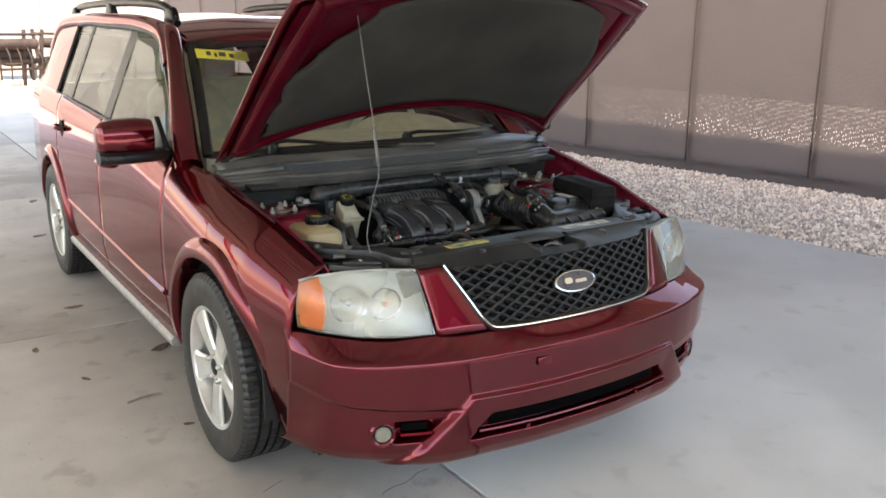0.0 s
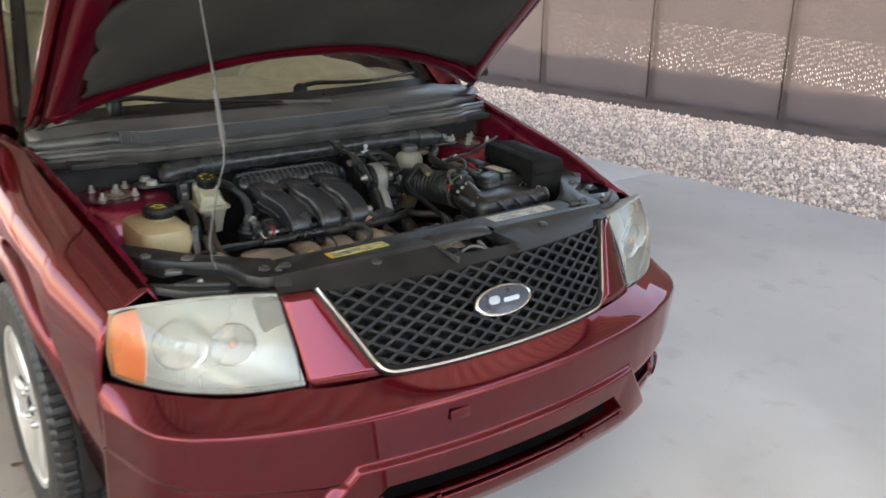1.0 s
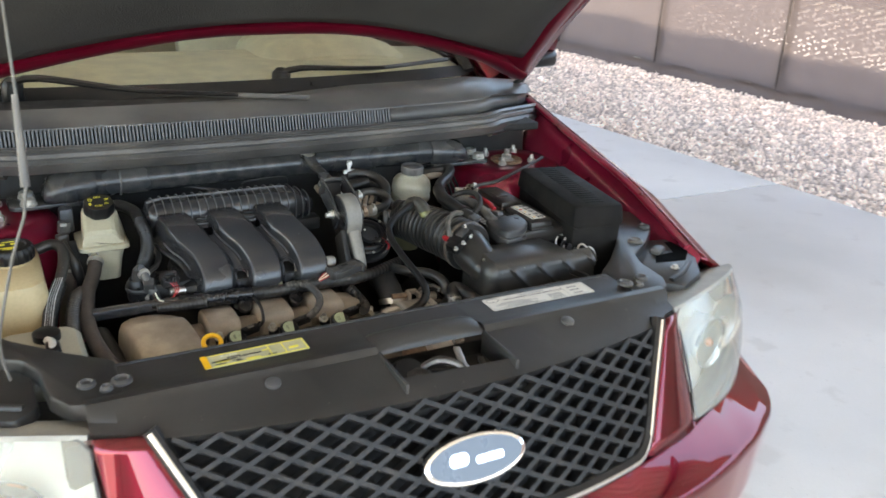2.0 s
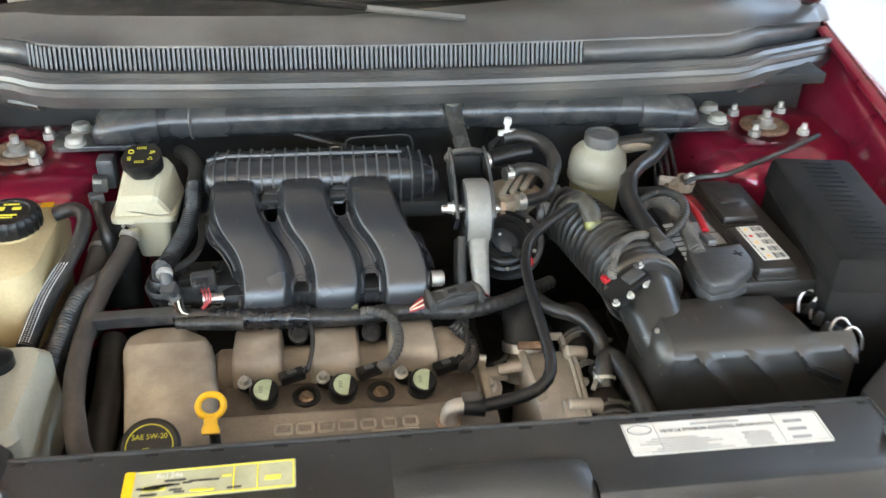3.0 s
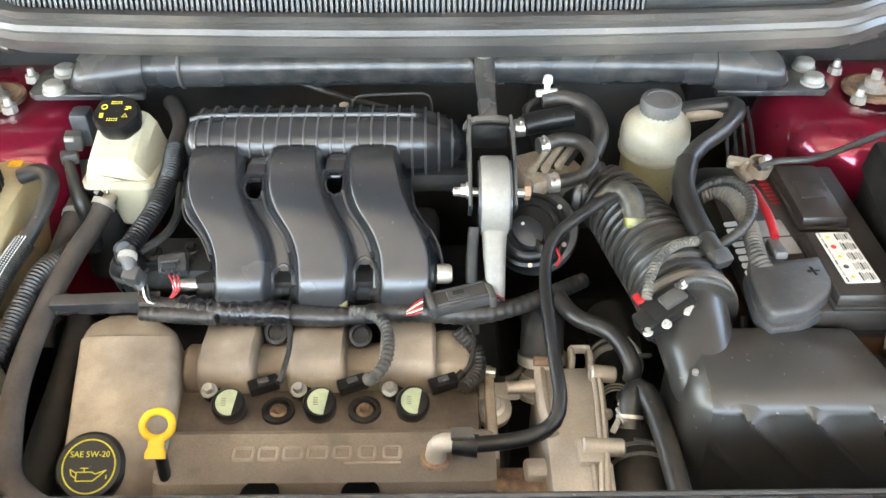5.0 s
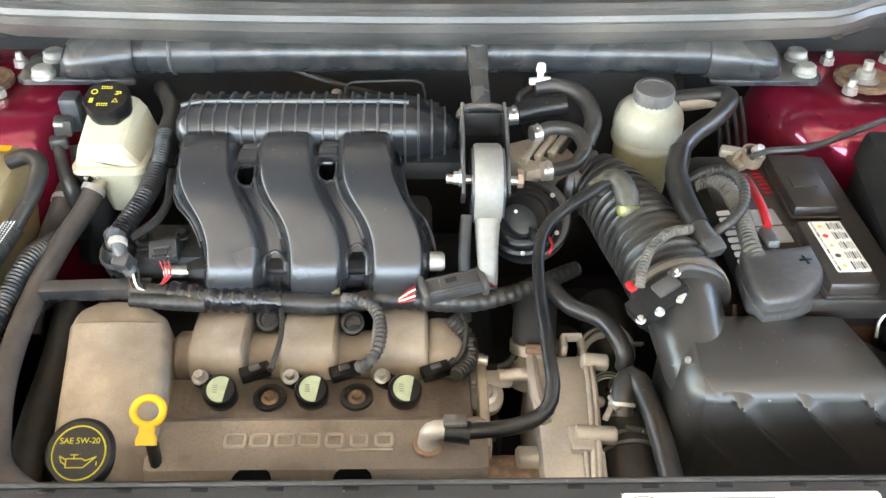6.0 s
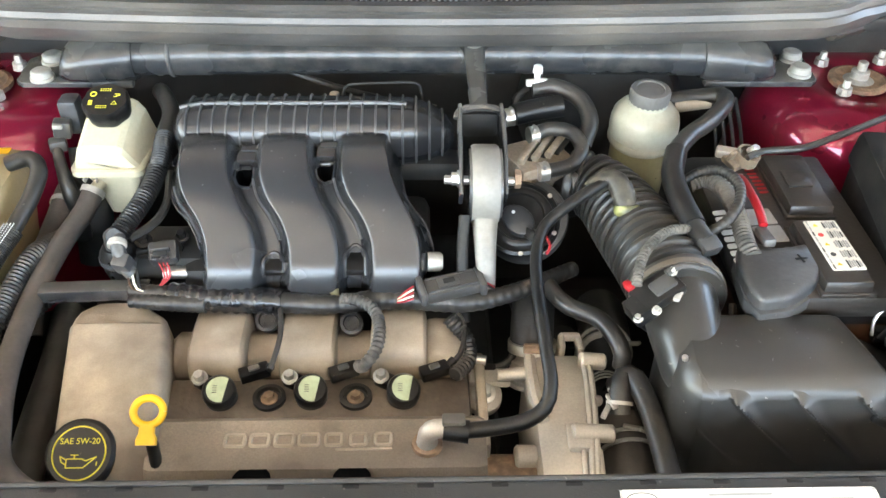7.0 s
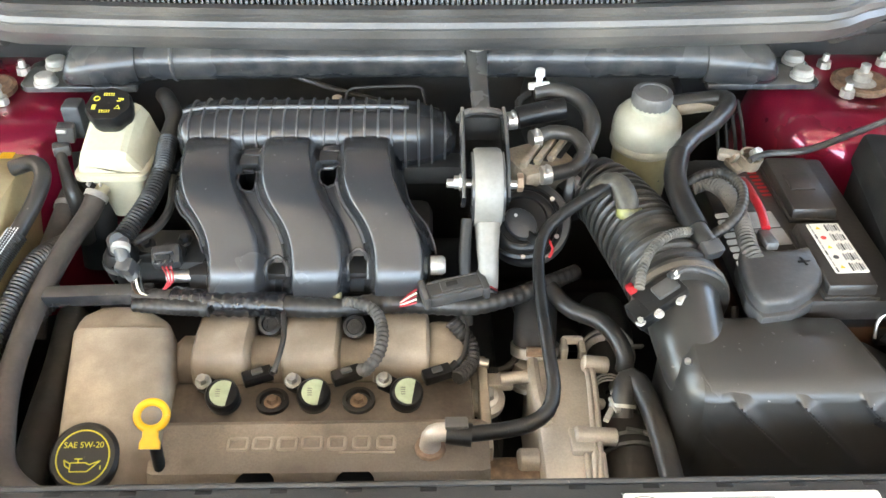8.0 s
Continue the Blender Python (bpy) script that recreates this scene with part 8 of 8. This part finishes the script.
part("cable_end", box((0.378, 0.573, 0.908), (0.014, 0.034, 0.010), 0.003, (-10, 0, 0)), grey_pl, bat)
part("main_loom", tube([(0.325, 0.690, 0.898), (0.343, 0.690, 0.905), (0.355, 0.668, 0.908), (0.359, 0.640, 0.908), (0.358, 0.604, 0.908), (0.355, 0.566, 0.905), (0.358, 0.548, 0.900)], 0.0098, 12, wave=0.0008, pitch=0.005), dusty_loom, bat)
part("grey_loop", tube([(0.318, 0.690, 0.903), (0.335, 0.691, 0.915), (0.354, 0.679, 0.925), (0.364, 0.648, 0.930), (0.359, 0.617, 0.926), (0.341, 0.5925, 0.918), (0.318, 0.583, 0.905)], 0.0062, 10, wave=0.0003, pitch=0.006), rubber, bat)
ng = part("negative_clamp", box((0.402, 0.744, 0.899), (0.040, 0.026, 0.010), 0.003, (12, -8, 25)), cast_tan, bat, "corroded tan battery clamp")
part("clamp_jaw", turned([(0.012, -0.008), (0.015, -0.008), (0.015, 0.008), (0.012, 0.008)], (0.408, 0.738, 0.906), (0.1, -0.2, 1), 20, caps=False), cast_tan, ng)
part("clamp_fold", box((0.392, 0.740, 0.908), (0.022, 0.006, 0.014), 0.002, (20, 10, 40)), cast_tan, ng)
part("clamp_bolt", bolt((0.414, 0.738, 0.912), (0.2, -0.2, 1), 0.006, 0.008), steel, ng)
part("clamp_lug", box((0.388, 0.752, 0.903), (0.030, 0.016, 0.012), 0.003, (0, 0, -20)), alu, ng)
part("negative_cable", tube([(0.401, 0.722, 0.915), (0.423, 0.732, 0.918), (0.472, 0.733, 0.922), (0.527, 0.752, 0.930), (0.595, 0.785, 0.935), (0.66, 0.82, 0.94)], 0.0042, 8), rubber, ng)
part("terminal_tray", box((0.352, 0.735, 0.885), (0.05, 0.05, 0.012), 0.003), black_pl, bat)
part("battery_tray", box((0.43, 0.63, 0.638), (0.20, 0.30, 0.012), 0.004), dark, bat)
part("hold_down", tube([(0.335, 0.515, 0.86), (0.333, 0.490, 0.845), (0.36, 0.483, 0.842), (0.42, 0.484, 0.842)], 0.005, 8), black_pl, bat)

fuse_pl = mat("matt_black_plastic", (0.0055, 0.0055, 0.006), 0.7, spec=0.12, var=0.2, dust=0.03, toplight_dust=0.02, bump=0.15, bscale=300)
fz = thing("fuse_box", (0.57, 0.58, 0.70), "tall black plastic fuse box with a stepped lid", "fuse box")
part("fuse_body", box((0.572, 0.582, 0.81), (0.115, 0.29, 0.22), 0.008, (0, 0, -9)), fuse_pl, fz)
lid = part("fuse_lid", box((0.572, 0.582, 0.925), (0.125, 0.305, 0.05), 0.010, (0, 0, -9), taper=0.95), fuse_pl, fz)
for k in range(18):
    g = -0.12 + 0.0142 * k
    part("lid_groove", box((0.572 + math.sin(radians(9)) * g, 0.582 + math.cos(radians(9)) * g, 0.9502), (0.045, 0.004, 0.0022), 0.0008, (0, 0, -9)), fuse_pl, lid)

# ---- fluid reservoirs ----
fuse_grey = mat("slate_connector", (0.030, 0.034, 0.040), 0.36, var=0.2, dust=0.06, toplight_dust=0.05, scale=30)
rv = thing("brake_reservoir", (-0.41, 0.81, 0.72), "yellowed white fluid reservoir with a black cap", "reservoir")
def res_ring(z, x0, x1, y0, y1, r=0.012):
    cx, cy = (x0 + x1) / 2, (y0 + y1) / 2
    return [Vector((cx + x, cy + y, z)) for x, y in rrect(x1 - x0, y1 - y0, r, 5)]
rings = []
for y, zt, xl, xr in ((0.7715, 0.880, -0.440, -0.386), (0.7735, 0.892, -0.441, -0.385), (0.7790, 0.8985, -0.440, -0.384), (0.8000, 0.9085, -0.438, -0.382), (0.8350, 0.9240, -0.435, -0.378), (0.8530, 0.9260, -0.433, -0.377), (0.8600, 0.9200, -0.430, -0.380), (0.8620, 0.9000, -0.430, -0.380)):
    rings.append([Vector((x, y, z)) for x, z in ((xl - 0.006, 0.866), (xl - 0.003, zt - 0.012), (xl, zt - 0.004), (xl + 0.006, zt), ((xl + xr) / 2, zt + 0.0006), (xr - 0.005, zt), (xr + 0.002, zt - 0.004), (xr + 0.010, zt - 0.016), (xr + 0.021, 0.866))])
part("upper_tank", loft(rings), white_res, rv, sharp=14)
part("tank_flange", loft([res_ring(0.858, -0.450, -0.361, 0.768, 0.868, 0.012), res_ring(0.860, -0.453, -0.358, 0.765, 0.871, 0.012), res_ring(0.868, -0.453, -0.358, 0.765, 0.871, 0.012), res_ring(0.870, -0.450, -0.361, 0.768, 0.868, 0.012)]), white_res, rv, sharp=28)
part("lower_tank", loft([res_ring(0.79, -0.424, -0.378, 0.785, 0.86), res_ring(0.835, -0.430, -0.372, 0.778, 0.865), res_ring(0.860, -0.442, -0.366, 0.772, 0.866)]), white_res, rv)
cp = part("cap", turned([(0.026, -0.010), (0.0290, -0.004), (0.0295, 0.010), (0.0275, 0.0155), (0.002, 0.016)], (-0.404, 0.822, 0.930), (0, -0.30, 1), 42, None, 7, 0.035), black_pl, rv, "black cap with yellow symbols")
cm_ = frame_m((-0.404, 0.8174, 0.9456), (1, 0, 0), (0, -0.30, 1))
prints = [(x, y, 0.0022, 0.0018) for y in (0.0165, 0.0135) for x in np.arange(-0.0065, 0.008, 0.0029)] + [(x, y, 0.0022, 0.0018) for y in (-0.0130, -0.0160) for x in np.arange(-0.0075, 0.007, 0.0029)]
prints += [(-0.0165, -0.0040 - 0.0022 * k, 0.0065, 0.0012) for k in range(4)] + [(0.0150, 0.0075, 0.0075, 0.0012), (0.0160, 0.0050, 0.0060, 0.0012), (0.0135, 0.0030, 0.0060, 0.0012), (0.0185, 0.0060, 0.0012, 0.0050)]
for x, y, w, h in prints:
    part("cap_print", prism(rrect(w * 0.82, h * 0.72, 0.0003, 2), 0, 0.0004, 0, cm_ @ pose(x, y, 0.0004)), yellow_ink, cp)
for x, y, n_, q in ((-0.0150, 0.0075, 18, 0.0036), (0.0135, -0.0085, 3, 0.0046)):
    part("cap_sign", tube([cm_ @ Vector((x + q * math.cos(a + 1.5708), y + q * math.sin(a + 1.5708), 0.0006)) for a in np.linspace(0, 2 * math.pi, n_ + 1)[:-1]], 0.0006, 5, step=0.004, closed=n_ > 3, straight=False) if n_ > 3 else loft([[cm_ @ Vector((x + q * e * math.cos(a + 1.5708), y + q * e * math.sin(a + 1.5708), 0.0007)) for a in (0, 2.0944, 4.1888, 0)] for e in (1.0, 0.66)], None, False, False), yellow_ink, cp)
part("outlet", tube([(-0.422, 0.780, 0.842), (-0.430, 0.756, 0.836)], 0.009, 12), white_res, rv)
oc = part("outlet_clip", turned([(0.0142, -0.004), (0.0155, -0.004), (0.0155, 0.004), (0.0142, 0.004)], (-0.427, 0.760, 0.841), (-0.3, -0.8, -0.5), 20, caps=False), zinc_clamp, rv, "bright spring clip")
for dx in (-0.008, 0.006):
    part("clip_ear", box((-0.427 + dx, 0.768, 0.857), (0.003, 0.010, 0.007), 0.001, (30, 0, 20 * dx / 0.008)), zinc_clamp, oc)
part("outlet_hose", tube([(-0.428, 0.758, 0.839), (-0.434, 0.738, 0.828), (-0.452, 0.690, 0.812), (-0.462, 0.64, 0.800), (-0.466, 0.58, 0.79), (-0.460, 0.50, 0.785), (-0.445, 0.43, 0.78), (-0.42, 0.37, 0.775), (-0.36, 0.335, 0.77), (-0.28, 0.33, 0.765)], 0.0135, 14), mat("dusty_hose", (0.060, 0.049, 0.042), 0.7, var=0.25, dust=0.4, dustcol=(0.15, 0.125, 0.105), speck=0.3), rv)
part("side_connector", box((-0.464, 0.850, 0.905), (0.026, 0.030, 0.050), 0.006), fuse_grey, rv)
part("connector_clip", box((-0.472, 0.826, 0.897), (0.022, 0.018, 0.024), 0.003, (0, 8, 10)), conn_pl, rv)
part("connector_latch", box((-0.473, 0.815, 0.906), (0.012, 0.006, 0.006), 0.001, (0, 8, 10)), zinc_clamp, rv)
part("connector_plug", box((-0.478, 0.813, 0.880), (0.022, 0.018, 0.016), 0.003, (0, 0, 20)), conn_pl, rv)
part("connector_wire", tube([(-0.479, 0.811, 0.880), (-0.474, 0.795, 0.862), (-0.464, 0.775, 0.84), (-0.460, 0.772, 0.81), (-0.462, 0.77, 0.76)], [0.0065, 0.008, 0.011, 0.012, 0.012], 12), rubber, rv)
part("wire_shield", tube([(-0.452, 0.84, 0.86), (-0.450, 0.82, 0.82), (-0.455, 0.80, 0.76), (-0.46, 0.79, 0.70)], 0.026, 14, flat=0.6), dark, rv)
hh = thing("heater_hose", (-0.48, 0.76, 0.70), "brown dusty rubber heater hose beside the coolant tank", "hose")
part("hose", tube([(-0.470, 0.835, 0.80), (-0.476, 0.805, 0.815), (-0.480, 0.766, 0.802), (-0.486, 0.719, 0.785), (-0.494, 0.665, 0.760), (-0.496, 0.62, 0.72)], 0.0165, 16), MATS["dusty_hose"], hh)
part("hose_clamp", turned([(0.0168, -0.004), (0.0180, -0.004), (0.0180, 0.004), (0.0168, 0.004)], (-0.4785, 0.780, 0.808), (-0.1, -0.95, -0.3), 20, caps=False), zinc_clamp, hh)

tk = thing("coolant_tank", (-0.57, 0.70, 0.70), "aged amber coolant tank with a ribbed black cap", "coolant tank")
part("tank_body", loft([res_ring(0.70, -0.655, -0.535, 0.615, 0.83, 0.03), res_ring(0.84, -0.660, -0.522, 0.610, 0.845, 0.035), res_ring(0.868, -0.655, -0.526, 0.616, 0.838, 0.04), res_ring(0.878, -0.640, -0.540, 0.632, 0.815, 0.04)]), amber_res, tk)
part("tank_neck", cyl((-0.575, 0.728, 0.86), (-0.575, 0.728, 0.89), 0.036, n=28), amber_res, tk)
tc_ = part("tank_cap", turned([(0.040, 0), (0.042, 0.004), (0.042, 0.020), (0.038, 0.026), (0.030, 0.027), (0.028, 0.024), (0.001, 0.024)], (-0.575, 0.728, 0.884), (0, 0, 1), 72, None, 24, 0.025), black_pl, tk, "black ribbed pressure cap")
for x, y, w, h in ((-0.012, 0.01, 0.012, 0.01), (0.010, 0.01, 0.012, 0.007), (0.0, -0.008, 0.03, 0.004), (0.0, -0.015, 0.022, 0.003), (0.0, 0.022, 0.022, 0.003)):
    decal(w, h, pose(-0.575 + x, 0.728 + y, 0.9082), yellow_ink, tc_, "cap_print", 0.001)
decal(0.018, 0.014, pose(-0.545, 0.800, 0.8785), yellow, tk, "tank_tag")
part("overflow_hose", tube([(-0.528, 0.770, 0.878), (-0.500, 0.772, 0.885), (-0.484, 0.755, 0.878), (-0.488, 0.72, 0.86), (-0.502, 0.675, 0.84)], 0.0105, 12), rubber, tk)
part("braided_sleeve", tube([(-0.500, 0.678, 0.842), (-0.520, 0.63, 0.82), (-0.535, 0.57, 0.79)], 0.013, 12, wave=0.0007, pitch=0.003), rubber, tk)
for k in range(4):
    part("sleeve_thread", tube([Vector((-0.500, 0.678, 0.842)) + Vector((0.004 * k - 0.006, -0.002, 0.0125)), Vector((-0.520, 0.63, 0.82)) + Vector((0.004 * k - 0.006, -0.002, 0.0125)), Vector((-0.535, 0.57, 0.79)) + Vector((0.004 * k - 0.006, -0.002, 0.0125))], 0.0007, 5), white_ink, tk)
part("tank_loom", tube([(-0.46, 0.72, 0.80), (-0.478, 0.66, 0.815), (-0.492, 0.59, 0.80), (-0.50, 0.50, 0.78)], 0.012, 10, wave=0.001, pitch=0.005), rubber, tk)
part("lower_hose", tube([(-0.47, 0.66, 0.77), (-0.50, 0.60, 0.765), (-0.525, 0.52, 0.76), (-0.53, 0.45, 0.74)], 0.022, 16, wave=0.0012, pitch=0.006), rubber, tk)
wt_ = thing("washer_tank", (-0.545, 0.44, 0.70), "pale plastic washer tank with a dark pump plug", "washer tank")
part("washer_body", loft([res_ring(0.70, -0.62, -0.485, 0.36, 0.535, 0.02), res_ring(0.815, -0.62, -0.485, 0.36, 0.535, 0.02), res_ring(0.828, -0.61, -0.495, 0.37, 0.525, 0.02)]), ps_res, wt_)
part("washer_cap", turned([(0.022, 0), (0.022, 0.014), (0.016, 0.018)], (-0.540, 0.490, 0.826), (0, 0, 1), 24), black_pl, wt_)
part("washer_tube", tube([(-0.540, 0.47, 0.835), (-0.535, 0.43, 0.845), (-0.545, 0.39, 0.83)], 0.007, 8), white_ink, wt_)
part("washer_plug", box((-0.535, 0.425, 0.838), (0.022, 0.04, 0.02), 0.005), black_pl, wt_)

ps = thing("power_steering_reservoir", (0.302, 0.850, 0.74), "milky plastic power steering reservoir with a black cap", "reservoir")
part("bottle", turned([(0.0400, 0.086), (0.0405, 0.088), (0.0455, 0.091), (0.0468, 0.094), (0.0468, 0.098), (0.0450, 0.103), (0.0468, 0.112), (0.0462, 0.124), (0.0440, 0.134), (0.038, 0.142), (0.029, 0.147), (0.0255, 0.149), (0.0255, 0.160)], (0.302, 0.851, 0.775), (0, -0.06, 1), 48), ps_res, ps, sharp=30)
part("bottle_foot", turned([(0.026, -0.04), (0.036, -0.012), (0.0395, 0.010), (0.0405, 0.080), (0.0400, 0.0865)], (0.302, 0.851, 0.775), (0, -0.06, 1), 48), ps_fluid, ps, "yellowish fluid showing through")
part("bottle_rib", box((0.302, 0.8125, 0.815), (0.003, 0.004, 0.05), 0.001), ps_res, ps)
part("level_mark", box((0.318, 0.8135, 0.822), (0.012, 0.003, 0.002), 0.0005, (0, 0, 20)), grey_pl, ps)
part("cap", turned([(0.0255, 0), (0.0265, 0.003), (0.0265, 0.015), (0.0248, 0.0185), (0.019, 0.019), (0.018, 0.0175), (0.002, 0.0175)], (0.302, 0.842, 0.928), (0, -0.06, 1), 72, None, 24, 0.018), mat("dusty_black_cap", (0.045, 0.047, 0.052), 0.55, dust=0.3, var=0.2), ps)
part("feed_hose", tube([(0.335, 0.872, 0.908), (0.356, 0.875, 0.912), (0.383, 0.875, 0.915), (0.408, 0.866, 0.922), (0.403, 0.837, 0.925), (0.370, 0.791, 0.926), (0.336, 0.757, 0.926), (0.307, 0.714, 0.924), (0.296, 0.674, 0.922), (0.2945, 0.626, 0.920), (0.301, 0.580, 0.915), (0.308, 0.562, 0.910)], 0.0115, 14), rubber, ps)
part("hose_sleeve", tube([(0.311, 0.722, 0.9242), (0.296, 0.674, 0.922), (0.2945, 0.626, 0.920), (0.300, 0.583, 0.9155)], 0.0135, 14), black_pl, ps)
part("hose_end", box((0.310, 0.556, 0.908), (0.024, 0.018, 0.018), 0.003, (20, 0, 22)), conn_pl, ps)
part("hose_clip", box((0.396, 0.835, 0.905), (0.014, 0.012, 0.018), 0.003, (0, 30, 0)), tan_pl, ps)
part("feed_stub", tube([(0.345, 0.868, 0.905), (0.395, 0.872, 0.910)], 0.010, 10), tan_pl, ps)
for k in range(4):
    part("wire_drop", tube([(0.405 + 0.012 * k, 0.90, 0.90), (0.410 + 0.012 * k, 0.87, 0.87), (0.415 + 0.013 * k, 0.84, 0.82)], 0.0028, 6), dark, ps)

# ---- strut brace ----
white_zinc = mat("pale_zinc", (0.40, 0.39, 0.355), 0.45, 0.25, 0.12, 40, 0.1)
sb_ = thing("strut_brace", (0, 0.945, 0.90), "black tubular strut brace bolted between the towers", "strut brace")
bl = [(-0.46, 0.943, 0.935), (-0.41, 0.944, 0.943), (-0.2, 0.945, 0.946), (0, 0.945, 0.946), (0.2, 0.945, 0.946), (0.42, 0.944, 0.943), (0.47, 0.943, 0.935)]
part("tube", tube(bl, 0.029, 24, step=0.03), bar_paint, sb_, "scuffed dark grey tube")
for s in (-1, 1):
    part("end_sleeve", loft([[Vector((s * x, 0.944 + h * math.cos(a), 0.940 + dz + v * math.sin(a))) for a in np.linspace(0, 2 * math.pi, 25)[:-1]] for x, h, v, dz in ((0.394, 0.033, 0.033, 0.004), (0.400, 0.036, 0.035, 0.003), (0.455, 0.040, 0.034, 0.0), (0.480, 0.040, 0.030, -0.003), (0.490, 0.037, 0.024, -0.006), (0.497, 0.028, 0.014, -0.012), (0.499, 0.012, 0.006, -0.014))]), bar_paint, sb_)
    pp = [(0.40, 0.916), (0.552, 0.916), (0.563, 0.926), (0.566, 0.990), (0.552, 1.004), (0.42, 1.004), (0.40, 0.99)]
    poly = [(s * x, y) for x, y in pp]
    part("end_plate", prism(poly if s > 0 else poly[::-1], 0.908, 0.916, 0.003), bar_paint, sb_)
    for x, y in (((0.544, 0.985), (0.541, 0.939)) if s > 0 else ((-0.5265, 0.978), (-0.5255, 0.927))):
        part("plate_bolt", turned([(0.0165, 0), (0.0165, 0.004), (0.0145, 0.005), (0.0140, 0.012), (0.0115, 0.014)], (x, y, 0.916), (0, 0, 1), 24), white_zinc, sb_, "pale zinc bolt")
part("brace_bolt", turned([(0.016, 0), (0.016, 0.004), (0.012, 0.006), (0.012, 0.014), (0.009, 0.016)], (0.072, 0.928, 0.970), (0, -0.2, 1), 20), steel, sb_)
part("bolt_nut", turned([(0.020, 0), (0.020, 0.004)], (0.072, 0.928, 0.966), (0, -0.2, 1), 24), bar_paint, sb_)
part("cable_tie", tube([(-0.345, 0.945 + 0.0305 * math.cos(a), 0.946 + 0.0305 * math.sin(a)) for a in np.linspace(0, 2 * math.pi, 21)[:-1]], 0.0028, 6, closed=True, step=0.01), grey_pl, sb_)
for x, l in ((-0.18, 0.02), (-0.12, 0.035), (0.18, 0.03), (0.25, 0.05), (0.02, 0.02)):
    part("scuff", prism(rrect(l, 0.003, 0.0012, 3), 0, 0.0004, 0, frame_m((x, 0.938, 0.9745), (1, 0.1, 0), (0, -0.25, 1))), grey_pl, sb_)
part("bonnet_cable", tube([(-0.46, 0.99, 0.93), (-0.40, 0.995, 0.955), (-0.37, 0.99, 0.965), (-0.30, 1.0, 0.93), (-0.1, 0.93, 0.895), (0.02, 0.90, 0.885)], 0.004, 8, step=0.03), rubber, sb_)
part("ground_eye", turned([(0.010, 0), (0.012, 0.003), (0.008, 0.004), (0.005, 0.001)], (0.37, 0.985, 0.975), (0, -0.5, 0.8), 18), tan_pl, sb_)
for x, y, z in ((-0.05, 0.9, 0.83), (0.0, 0.89, 0.85), (-0.12, 0.90, 0.86)):
    part("rear_stub", cyl((x, y, z), (x, y - 0.005, z + 0.05), 0.007, n=10), tan_pl, sb_)
part("booster", turned([(0.09, 0), (0.12, 0.02), (0.125, 0.06), (0.11, 0.09)], (0.27, 1.05, 0.83), (0, -1, 0.1), 40), dark, sb_)
